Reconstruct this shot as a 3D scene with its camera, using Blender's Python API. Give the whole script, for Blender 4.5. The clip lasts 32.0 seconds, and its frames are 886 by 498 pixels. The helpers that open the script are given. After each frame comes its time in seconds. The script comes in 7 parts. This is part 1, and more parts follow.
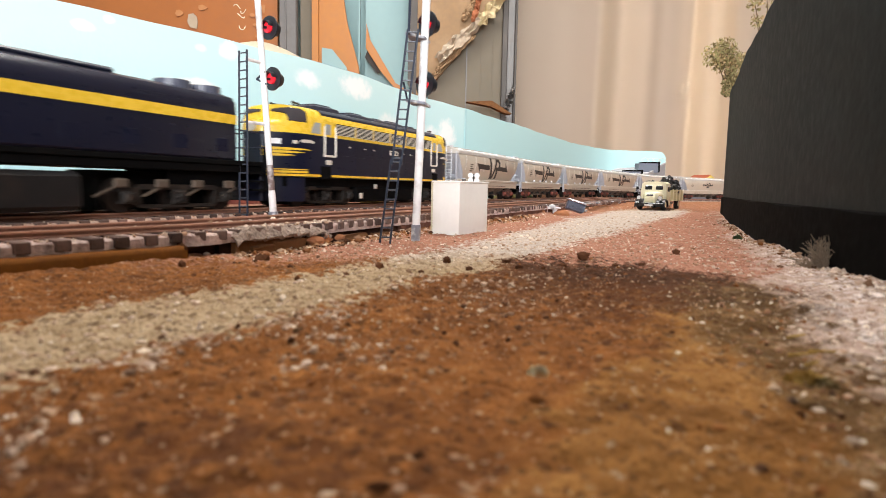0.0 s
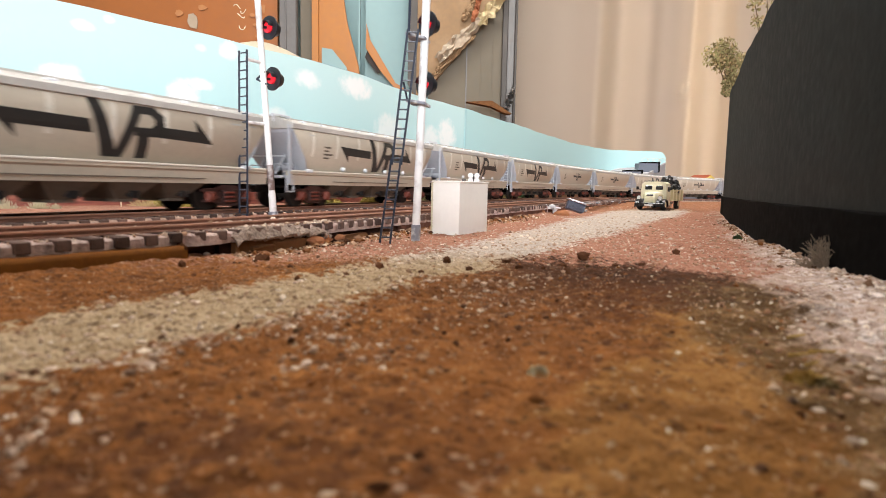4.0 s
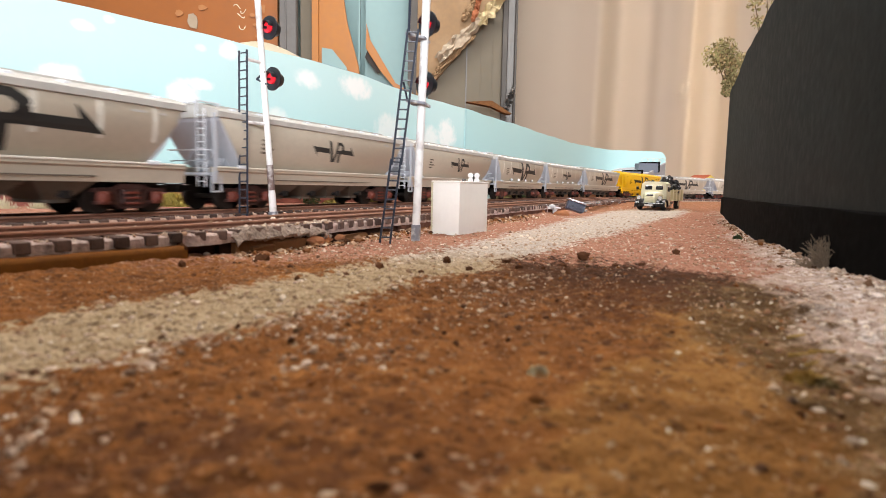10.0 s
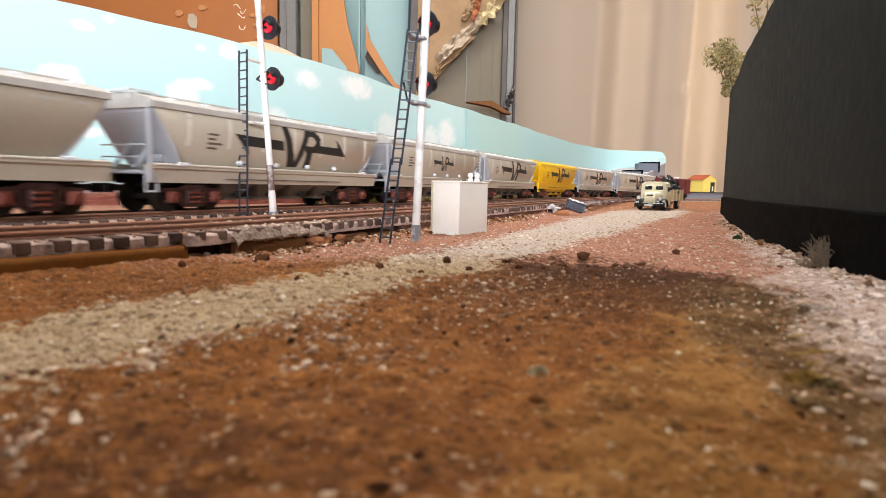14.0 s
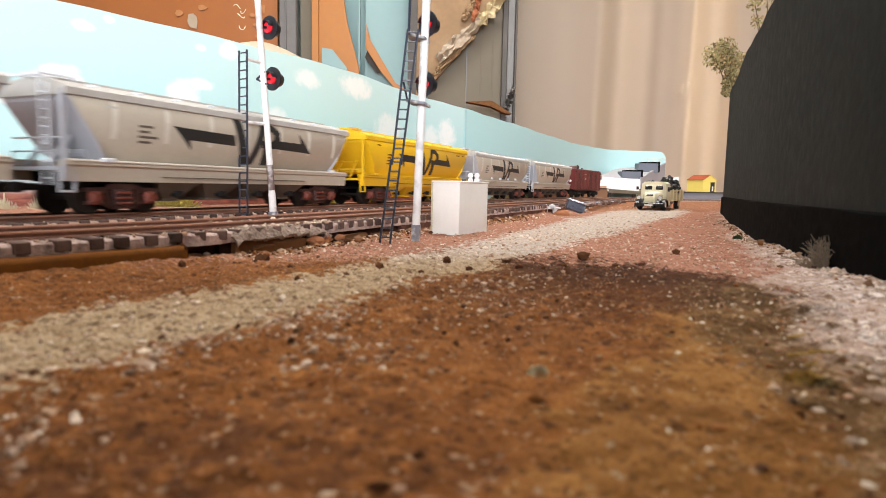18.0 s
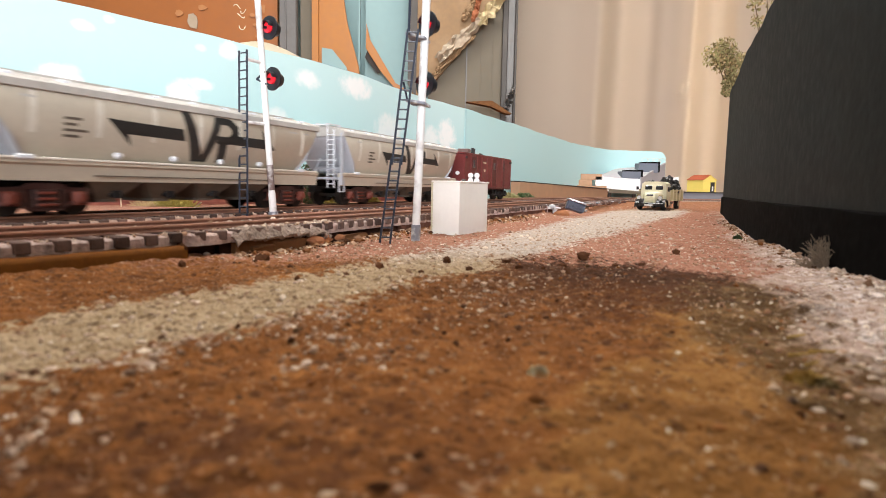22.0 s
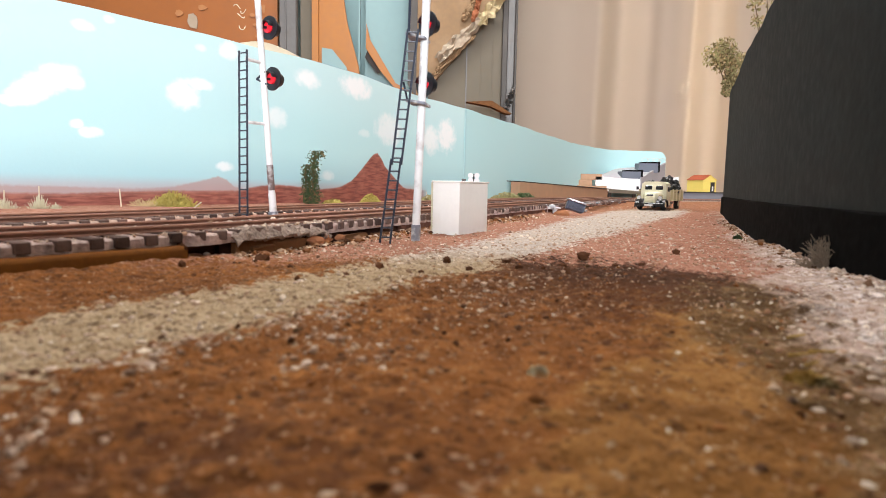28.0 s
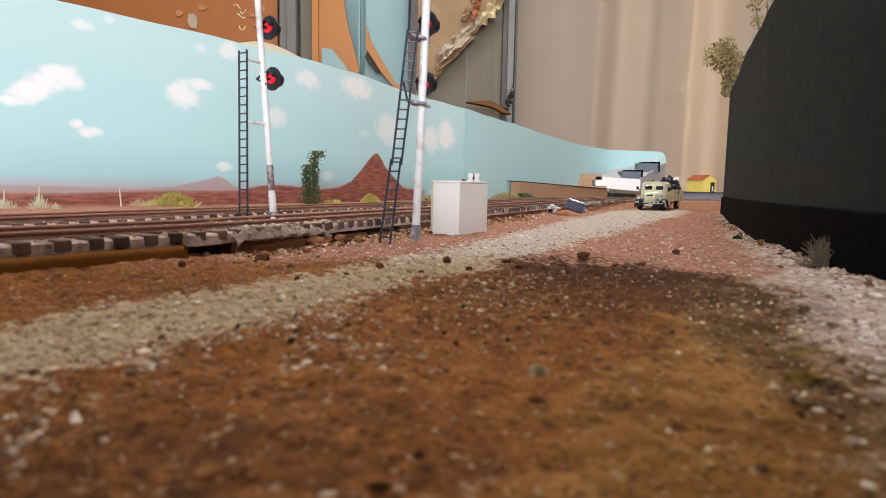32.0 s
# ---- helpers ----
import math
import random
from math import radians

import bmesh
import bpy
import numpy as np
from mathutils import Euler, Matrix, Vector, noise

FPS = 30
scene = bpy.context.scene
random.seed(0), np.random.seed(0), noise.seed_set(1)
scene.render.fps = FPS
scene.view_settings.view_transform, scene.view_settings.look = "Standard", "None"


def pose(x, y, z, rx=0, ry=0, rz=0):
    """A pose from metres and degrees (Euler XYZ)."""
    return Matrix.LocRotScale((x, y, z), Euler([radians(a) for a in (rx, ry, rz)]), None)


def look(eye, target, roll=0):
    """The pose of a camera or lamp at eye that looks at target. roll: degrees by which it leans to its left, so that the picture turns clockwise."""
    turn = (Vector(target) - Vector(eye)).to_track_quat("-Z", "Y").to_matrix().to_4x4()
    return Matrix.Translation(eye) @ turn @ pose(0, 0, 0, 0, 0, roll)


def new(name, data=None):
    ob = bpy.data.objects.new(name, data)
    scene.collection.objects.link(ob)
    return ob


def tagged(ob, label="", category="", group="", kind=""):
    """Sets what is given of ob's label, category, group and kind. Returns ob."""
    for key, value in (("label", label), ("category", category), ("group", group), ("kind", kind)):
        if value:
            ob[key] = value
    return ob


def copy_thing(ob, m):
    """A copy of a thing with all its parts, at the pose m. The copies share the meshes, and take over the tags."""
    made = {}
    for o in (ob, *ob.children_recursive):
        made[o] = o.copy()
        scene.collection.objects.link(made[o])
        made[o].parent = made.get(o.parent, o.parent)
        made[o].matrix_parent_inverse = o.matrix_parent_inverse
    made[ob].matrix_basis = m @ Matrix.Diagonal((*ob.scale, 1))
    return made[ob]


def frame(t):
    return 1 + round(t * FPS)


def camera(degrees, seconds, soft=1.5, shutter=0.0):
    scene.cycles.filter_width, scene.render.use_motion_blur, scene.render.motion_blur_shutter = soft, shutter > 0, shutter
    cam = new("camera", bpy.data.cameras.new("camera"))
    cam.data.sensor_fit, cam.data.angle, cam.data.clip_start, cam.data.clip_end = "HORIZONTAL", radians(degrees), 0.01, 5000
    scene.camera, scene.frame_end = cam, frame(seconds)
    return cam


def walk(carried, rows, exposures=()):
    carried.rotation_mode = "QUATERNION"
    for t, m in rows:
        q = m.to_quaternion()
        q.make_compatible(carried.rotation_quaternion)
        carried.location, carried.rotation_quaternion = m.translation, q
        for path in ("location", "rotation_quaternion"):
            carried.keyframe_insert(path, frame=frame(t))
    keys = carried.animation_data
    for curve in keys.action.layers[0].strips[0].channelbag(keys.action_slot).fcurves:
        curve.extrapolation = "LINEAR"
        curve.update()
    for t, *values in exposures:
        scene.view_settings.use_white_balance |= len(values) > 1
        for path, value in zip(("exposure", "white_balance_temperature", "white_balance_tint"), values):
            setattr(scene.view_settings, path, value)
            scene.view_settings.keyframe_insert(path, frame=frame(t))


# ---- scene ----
# A model railway in a shed: camera rests on the layout, true model size in metres.
LENS = 72.97
EYE = (0.0, 0.0, 0.020)
cam = camera(LENS, 32.0, soft=0.85, shutter=0.8)
AIM = (0.0, math.cos(radians(5.973)), 0.020 - math.sin(radians(5.973)))
STAND = look(EYE, AIM, roll=1.154)
walk(cam, [(0.0, STAND), (32.0, STAND)], exposures=[(0.0, 0.38, 6350, 10), (2.0, 0.34, 6350, 10), (5.0, 0.27, 6350, 10), (25.0, 0.27, 6350, 10), (28.5, 0.24, 6150, 10), (31.1, 0.18, 6150, 10), (32.0, -0.14, 6150, 10)])
cam.data.dof.use_dof = True
cam.data.dof.focus_distance = 0.42
cam.data.dof.aperture_fstop = 40.0

# ---- light ----
world = bpy.data.worlds.new("world")
scene.world = world
world.use_nodes = True
wn = world.node_tree.nodes
sky = wn.new("ShaderNodeTexSky")
sky.sky_type = "NISHITA"
sky.sun_disc = False
sky.sun_elevation = radians(48)
sky.sun_rotation = radians(220)
world.node_tree.links.new(sky.outputs[0], wn["Background"].inputs[0])
wn["Background"].inputs[1].default_value = 0.10


def area_lamp(name, eye, target, w, h, watts, color):
    d = bpy.data.lights.new(name, "AREA")
    d.shape, d.size, d.size_y, d.energy, d.color = "RECTANGLE", w, h, watts, color
    ob = new(name, d)
    ob.matrix_world = look(eye, target)
    return ob


# daylight through the window behind the camera and the doorway on the left, and a ceiling tube
area_lamp("window_daylight", (0.15, -2.80, 0.85), (0.0, 0.7, 0.05), 2.2, 1.1, 132.0, (0.98, 0.985, 1.0))
area_lamp("doorway_daylight", (-3.05, -0.6, 0.55), (0.0, 0.6, 0.0), 1.9, 1.8, 2.5, (0.93, 0.97, 1.0))
# lamp added behind the curtain, where no window is built, to make bright bands
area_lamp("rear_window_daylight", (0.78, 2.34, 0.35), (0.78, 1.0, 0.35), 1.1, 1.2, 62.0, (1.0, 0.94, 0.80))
area_lamp("ceiling_tube_light", (0.1, 0.75, 1.47), (0.1, 0.75, 0.0), 1.3, 0.10, 30.0, (1.0, 0.95, 0.88))


# ---- materials ----
def shader(name, color, rough=0.6, metal=0.0, vary=0.12, grain=300.0, bump=0.15, wear=None, wear_amount=0.35,
           patch=40.0, spec=0.5, coat=0.0, depth=0.0003):
    """A painted or natural surface: two scales of colour variation, roughness variation and fine relief."""
    m = bpy.data.materials.new(name)
    m.use_nodes = True
    nt = m.node_tree
    n, l = nt.nodes, nt.links
    b = n["Principled BSDF"]
    b.inputs["Metallic"].default_value = metal
    b.inputs["Specular IOR Level"].default_value = spec
    b.inputs["Coat Weight"].default_value = coat
    tc = n.new("ShaderNodeTexCoord")
    fine = n.new("ShaderNodeTexNoise")
    fine.inputs["Scale"].default_value, fine.inputs["Detail"].default_value = grain, 6.0
    wide = n.new("ShaderNodeTexNoise")
    wide.inputs["Scale"].default_value, wide.inputs["Detail"].default_value = patch, 4.0
    for t in (fine, wide):
        l.new(tc.outputs["Object"], t.inputs["Vector"])
    hsv = n.new("ShaderNodeHueSaturation")
    hsv.inputs["Color"].default_value = (*color, 1)
    add = n.new("ShaderNodeMath")
    add.operation = "ADD"
    l.new(fine.outputs["Fac"], add.inputs[0])
    l.new(wide.outputs["Fac"], add.inputs[1])
    mr = n.new("ShaderNodeMapRange")
    mr.inputs["From Min"].default_value, mr.inputs["From Max"].default_value = 0.6, 1.4
    mr.inputs["To Min"].default_value, mr.inputs["To Max"].default_value = 1 - vary, 1 + vary
    l.new(add.outputs[0], mr.inputs["Value"])
    l.new(mr.outputs[0], hsv.inputs["Value"])
    out = hsv.outputs["Color"]
    if wear:
        ramp = n.new("ShaderNodeMapRange")
        ramp.inputs["From Min"].default_value, ramp.inputs["From Max"].default_value = 0.52, 0.72
        ramp.inputs["To Max"].default_value = wear_amount
        l.new(wide.outputs["Fac"], ramp.inputs["Value"])
        mix = n.new("ShaderNodeMix")
        mix.data_type = "RGBA"
        l.new(ramp.outputs[0], mix.inputs["Factor"])
        l.new(out, mix.inputs["A"])
        mix.inputs["B"].default_value = (*wear, 1)
        out = mix.outputs["Result"]
    l.new(out, b.inputs["Base Color"])
    rr = n.new("ShaderNodeMapRange")
    rr.inputs["From Min"].default_value, rr.inputs["From Max"].default_value = 0.3, 0.7
    rr.inputs["To Min"].default_value, rr.inputs["To Max"].default_value = max(0.03, rough - 0.08), min(1.0, rough + 0.08)
    l.new(fine.outputs["Fac"], rr.inputs["Value"])
    l.new(rr.outputs[0], b.inputs["Roughness"])
    if bump:
        bp = n.new("ShaderNodeBump")
        bp.inputs["Strength"].default_value, bp.inputs["Distance"].default_value = bump, depth
        l.new(fine.outputs["Fac"], bp.inputs["Height"])
        l.new(bp.outputs[0], b.inputs["Normal"])
    return m


def glowing(name, color, strength):
    m = bpy.data.materials.new(name)
    m.use_nodes = True
    b = m.node_tree.nodes["Principled BSDF"]
    b.inputs["Base Color"].default_value = (*color, 1)
    b.inputs["Emission Color"].default_value = (*color, 1)
    b.inputs["Emission Strength"].default_value = strength
    b.inputs["Roughness"].default_value = 0.2
    return m


M = {
    "hopper": shader("hopper_grey_paint", (0.515, 0.46, 0.37), 0.42, 0.0, 0.10, 500, 0.05, (0.33, 0.28, 0.22), 0.30, 25),
    "hopper_end": shader("end_sheet_grey_paint", (0.42, 0.43, 0.47), 0.45, 0.0, 0.08, 500, 0.05, (0.3, 0.27, 0.24), 0.2, 40),
    "hopper_roof": shader("roof_grey_paint", (0.46, 0.44, 0.41), 0.55, 0.0, 0.12, 500, 0.08, (0.2, 0.16, 0.12), 0.4, 60),
    "hopper_light": shader("pale_handrail_paint", (0.70, 0.72, 0.76), 0.35, 0.1, 0.05, 500, 0.0),
    "dark_under": shader("grimy_underframe", (0.011, 0.010, 0.010), 0.7, 0.0, 0.2, 600, 0.1, (0.03, 0.02, 0.014), 0.35, 120, spec=0.25),
    "pitch": shader("deep_black_paint", (0.0032, 0.0031, 0.0032), 0.8, 0.0, 0.3, 600, 0.1, (0.009, 0.007, 0.0055), 0.4, 120, spec=0.07),
    "cab_glass": shader("dark_windscreen_glass", (0.045, 0.04, 0.045), 0.12, 0.0, 0.1, 100, 0.0, spec=0.35),
    "post_cream": shader("cream_post_paint", (0.62, 0.47, 0.17), 0.4, 0.0, 0.05, 500, 0.02),
    "wreck_blue": shader("slate_blue_plastic", (0.045, 0.050, 0.085), 0.35, 0.0, 0.1, 400, 0.05),
    "scrap_white": shader("silver_white_scrap", (0.72, 0.72, 0.74), 0.4, 0.2, 0.15, 400, 0.2),
    "dirt": shader("orange_dirt", (0.36, 0.155, 0.075), 0.95, 0.0, 0.25, 600, 0.5, (0.26, 0.11, 0.05), 0.5, 90, spec=0.1),
    "fan_grey": shader("grey_fan_housing", (0.075, 0.08, 0.11), 0.4, 0.0, 0.1, 500, 0.03),
    "roadbed_shade": shader("shade_brown_roadbed", (0.045, 0.020, 0.012), 0.95, 0.0, 0.4, 500, 0.6, (0.11, 0.05, 0.03), 0.6, 90, spec=0.1, depth=0.0008),
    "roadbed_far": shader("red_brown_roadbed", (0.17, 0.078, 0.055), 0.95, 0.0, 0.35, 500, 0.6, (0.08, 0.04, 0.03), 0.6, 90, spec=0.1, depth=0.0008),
    "clod": shader("dark_earth_clod", (0.10, 0.042, 0.019), 0.95, 0.0, 0.35, 900, 0.8, (0.17, 0.075, 0.034), 0.5, 300, spec=0.1),
    # wagon grey darkened for the shade under the sill, with grime on top
    "chute": shader("grimy_shaded_chute_paint", (0.13, 0.105, 0.082), 0.7, 0.0, 0.25, 500, 0.08, (0.05, 0.035, 0.028), 0.7, 70, spec=0.2),
    "hopper_pale": shader("pale_line_paint", (0.66, 0.62, 0.54), 0.45, 0.0, 0.1, 500, 0.0),
    "tuft_pale": shader("grey_brown_dry_tuft", (0.24, 0.185, 0.13), 0.9, 0.0, 0.3, 900, 0.1),
    "roof_box": shader("brown_grey_roof_box", (0.16, 0.10, 0.085), 0.6, 0.0, 0.12, 500, 0.05),
    "roadbed_wood": shader("dark_brown_packing", (0.150, 0.068, 0.028), 0.9, 0.0, 0.3, 300, 0.5, (0.03, 0.015, 0.01), 0.6, 70, spec=0.1),
    "bogie": shader("red_oxide_bogie", (0.040, 0.013, 0.010), 0.55, 0.0, 0.2, 700, 0.1, (0.07, 0.04, 0.03), 0.6, 150),
    "axle_rust": shader("rust_red_axle_box", (0.145, 0.030, 0.016), 0.6, 0.0, 0.25, 700, 0.1, (0.10, 0.04, 0.025), 0.6, 160),
    "wheel": shader("dark_wheel_steel", (0.022, 0.016, 0.013), 0.6, 0.2, 0.2, 700, 0.05, spec=0.25),
    "yellow": shader("hopper_yellow_paint", (0.80, 0.49, 0.012), 0.38, 0.0, 0.06, 500, 0.04, (0.55, 0.30, 0.01), 0.3, 30),
    "loco_blue": shader("loco_navy_paint", (0.0065, 0.008, 0.021), 0.34, 0.0, 0.03, 500, 0.0, spec=0.3),
    "loco_yellow": shader("loco_yellow_paint", (0.76, 0.50, 0.04), 0.28, 0.0, 0.02, 500, 0.0, coat=0.3),
    "loco_roof": shader("loco_roof_dark", (0.013, 0.016, 0.032), 0.35, 0.0, 0.12, 500, 0.04),
    "silver": shader("silver_grille", (0.62, 0.58, 0.50), 0.4, 0.1, 0.1, 800, 0.05),
    "glass": shader("cab_window_glass", (0.02, 0.022, 0.025), 0.06, 0.0, 0.1, 100, 0.0),
    "white": shader("white_lettering", (0.82, 0.82, 0.82), 0.5, 0.0, 0.03, 500, 0.0),
    "mark": shader("black_marking_paint", (0.018, 0.017, 0.016), 0.5, 0.0, 0.1, 500, 0.0),
    "van": shader("van_maroon_paint", (0.150, 0.024, 0.022), 0.42, 0.0, 0.12, 500, 0.05, (0.08, 0.02, 0.016), 0.4, 40),
    # darker van maroon that puts the shade of the door recesses into colour
    "van_dark": shader("van_shade_maroon", (0.095, 0.019, 0.016), 0.5, 0.0, 0.12, 500, 0.05),
    "rail": shader("weathered_rail", (0.48, 0.255, 0.175), 0.42, 0.35, 0.2, 500, 0.1, (0.28, 0.20, 0.15), 0.4, 60),
    "rail_web": shader("shaded_rusty_web", (0.23, 0.112, 0.076), 0.7, 0.0, 0.25, 500, 0.15, (0.06, 0.03, 0.02), 0.6, 80, spec=0.2),
    "sleeper": shader("dark_brown_sleeper", (0.125, 0.083, 0.070), 0.85, 0.0, 0.35, 600, 0.4, (0.24, 0.18, 0.16), 0.6, 160, spec=0.15),
    "cork": shader("brown_roadbed", (0.16, 0.058, 0.010), 0.92, 0.0, 0.28, 600, 0.5, (0.075, 0.028, 0.008), 0.7, 55, spec=0.1),
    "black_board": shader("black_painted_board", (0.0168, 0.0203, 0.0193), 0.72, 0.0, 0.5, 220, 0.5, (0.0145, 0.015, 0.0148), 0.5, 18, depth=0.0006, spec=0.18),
    "pole": shader("white_signal_paint", (0.80, 0.79, 0.78), 0.45, 0.0, 0.04, 500, 0.1, (0.34, 0.27, 0.25), 0.7, 170),
    "pole_base": shader("chipped_grey_pole_foot", (0.22, 0.23, 0.27), 0.5, 0.1, 0.1, 500, 0.1, (0.74, 0.73, 0.72), 1.0, 260),
    "pole_stain": shader("brown_chipped_post", (0.16, 0.11, 0.10), 0.6, 0.0, 0.2, 500, 0.2, (0.72, 0.70, 0.69), 0.9, 300),
    "ladder": shader("blue_black_ladder", (0.022, 0.028, 0.045), 0.4, 0.0, 0.1, 500, 0.0),
    "disc": shader("black_signal_disc", (0.014, 0.014, 0.017), 0.35, 0.0, 0.1, 500, 0.0),
    "red_lens": glowing("red_lens", (0.62, 0.018, 0.03), 0.5),
    "relay": shader("ivory_cabinet_paint", (0.94, 0.92, 0.87), 0.5, 0.0, 0.03, 400, 0.05, (0.68, 0.6, 0.5), 0.25, 60),
    "cream": shader("truck_cream_paint", (0.94, 0.90, 0.68), 0.35, 0.0, 0.04, 500, 0.02),
    "truck_black": shader("truck_black_paint", (0.012, 0.012, 0.014), 0.3, 0.0, 0.1, 500, 0.02),
    "tyre": shader("tyre_rubber", (0.018, 0.017, 0.017), 0.8, 0.0, 0.15, 800, 0.1),
    "coal": shader("coal_lumps", (0.012, 0.012, 0.014), 0.35, 0.0, 0.3, 600, 0.3),
    "truck_wood": shader("cream_tray_boards", (0.74, 0.68, 0.42), 0.6, 0.0, 0.1, 500, 0.1),
    "timber": shader("brown_timber_strip", (0.40, 0.24, 0.14), 0.7, 0.0, 0.15, 120, 0.2, (0.2, 0.11, 0.06), 0.4, 20),
    "white_board": shader("white_card_board", (0.80, 0.78, 0.77), 0.7, 0.0, 0.03, 200, 0.05),
    "grey_ramp": shader("grey_ramp_paint", (0.36, 0.35, 0.36), 0.7, 0.0, 0.08, 300, 0.1),
    "grey_box": shader("slate_grey_plastic", (0.10, 0.11, 0.14), 0.5, 0.0, 0.06, 300, 0.05),
    "black_gloss": shader("black_gloss_plastic", (0.01, 0.01, 0.012), 0.3, 0.0, 0.06, 300, 0.02),
    "shed_yellow": shader("shed_yellow_paint", (0.80, 0.62, 0.14), 0.6, 0.0, 0.05, 300, 0.05),
    "shed_red": shader("shed_red_roof", (0.42, 0.09, 0.035), 0.6, 0.0, 0.1, 300, 0.1),
    "platform": shader("grey_platform_edge", (0.17, 0.17, 0.19), 0.8, 0.0, 0.1, 300, 0.1),
    "foil": shader("crumpled_silver_plastic", (0.62, 0.62, 0.66), 0.22, 0.8, 0.1, 400, 0.2),
    "wall_blue": shader("pale_blue_wall_paint", (0.225, 0.34, 0.345), 0.7, 0.0, 0.05, 60, 0.05, (0.19, 0.295, 0.31), 0.4, 6),
    "orange": shader("orange_varnished_ply", (0.29, 0.092, 0.013), 0.55, 0.0, 0.10, 60, 0.08, (0.25, 0.08, 0.02), 0.5, 8),
    "tan": shader("tan_orange_ply", (0.36, 0.138, 0.022), 0.55, 0.0, 0.10, 60, 0.08, (0.28, 0.105, 0.03), 0.4, 9),
    "scrap_tan": shader("faded_tan_scrap", (0.37, 0.16, 0.055), 0.7, 0.0, 0.12, 80, 0.1),
    "joint_blue": shader("pale_joint_strip", (0.38, 0.60, 0.63), 0.6, 0.0, 0.05, 200, 0.05),
    "loco_bogie": shader("grimy_loco_bogie", (0.016, 0.013, 0.011), 0.65, 0.0, 0.3, 700, 0.1, (0.060, 0.042, 0.030), 0.6, 170, spec=0.3),
    "grime": shader("brown_grimed_gear", (0.105, 0.078, 0.056), 0.7, 0.0, 0.3, 600, 0.1, (0.05, 0.035, 0.025), 0.5, 150),
    "galv_dark": shader("dark_post_flange", (0.06, 0.052, 0.045), 0.6, 0.1, 0.2, 150, 0.1),
    "paper_yellow": shader("pale_yellow_paper", (0.46, 0.37, 0.21), 0.8, 0.0, 0.15, 80, 0.2),
    "paper_red": shader("red_brown_paper", (0.30, 0.10, 0.04), 0.8, 0.0, 0.15, 80, 0.2),
    "galv": shader("galvanised_post", (0.13, 0.122, 0.115), 0.5, 0.25, 0.15, 150, 0.1, (0.09, 0.075, 0.06), 0.6, 30),
    "panel_grey": shader("grey_brown_panel", (0.128, 0.106, 0.073), 0.7, 0.0, 0.06, 60, 0.05),
    "cardboard": shader("torn_cardboard", (0.25, 0.155, 0.078), 0.8, 0.0, 0.12, 80, 0.2, (0.34, 0.23, 0.13), 0.4, 20),
    "card_pale": shader("pale_torn_paper", (0.36, 0.29, 0.21), 0.8, 0.0, 0.1, 80, 0.2, (0.25, 0.12, 0.06), 0.5, 26),
    "dark_gap": shader("dark_backing", (0.03, 0.022, 0.018), 0.8, 0.0, 0.2, 80, 0.1),
    "curtain": shader("beige_curtain_cloth", (0.575, 0.47, 0.375), 0.85, 0.0, 0.04, 900, 0.1, (0.53, 0.43, 0.36), 0.4, 6),
    "pale_wood": shader("pale_wood_offcut", (0.66, 0.55, 0.40), 0.6, 0.0, 0.06, 90, 0.05),
    "leaf": shader("olive_foliage", (0.34, 0.30, 0.13), 0.8, 0.0, 0.4, 900, 0.2),
    "moss": shader("yellow_brown_moss", (0.36, 0.225, 0.045), 0.9, 0.0, 0.35, 900, 0.2),
    "leaf_dark": shader("dull_olive_foliage", (0.17, 0.125, 0.045), 0.85, 0.0, 0.4, 900, 0.2),
    "leaf_dry": shader("dry_tan_foliage", (0.50, 0.36, 0.19), 0.85, 0.0, 0.3, 900, 0.2),
    "leaf_green": shader("dark_green_foliage", (0.055, 0.095, 0.03), 0.8, 0.0, 0.4, 900, 0.2),
    "leaf_yellow": shader("yellow_green_foliage", (0.40, 0.325, 0.075), 0.8, 0.0, 0.3, 900, 0.2),
    "straw": shader("pale_straw_tuft", (0.62, 0.58, 0.42), 0.8, 0.0, 0.2, 900, 0.1),
    "twig": shader("brown_twig", (0.14, 0.09, 0.05), 0.8, 0.0, 0.2, 900, 0.1),
    "room_wall": shader("shed_wall_paint", (0.62, 0.58, 0.52), 0.8, 0.0, 0.05, 20, 0.05),
    "concrete": shader("concrete_floor", (0.28, 0.27, 0.25), 0.8, 0.0, 0.1, 30, 0.1),
    "plaster": shader("crusted_pale_ballast", (0.34, 0.265, 0.215), 0.95, 0.0, 0.45, 1100, 1.0, (0.10, 0.065, 0.05), 0.95, 420, depth=0.0008, spec=0.1),
    "siding_ballast": shader("lilac_grey_crusted_ballast", (0.54, 0.415, 0.37), 0.95, 0.0, 0.3, 900, 0.9, (0.20, 0.145, 0.125), 0.8, 260, depth=0.0006, spec=0.1),
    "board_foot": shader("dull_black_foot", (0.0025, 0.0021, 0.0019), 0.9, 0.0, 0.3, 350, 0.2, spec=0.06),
    # the brightness seen through the cab windows is put into this pale grey
    "pale_glass": shader("daylit_cab_glass", (0.34, 0.35, 0.33), 0.08, 0.0, 0.1, 100, 0.0),
    "ballast": shader("pinkish_ballast", (0.52, 0.37, 0.29), 0.95, 0.0, 0.35, 900, 0.8, (0.55, 0.46, 0.39), 0.6, 200),
}


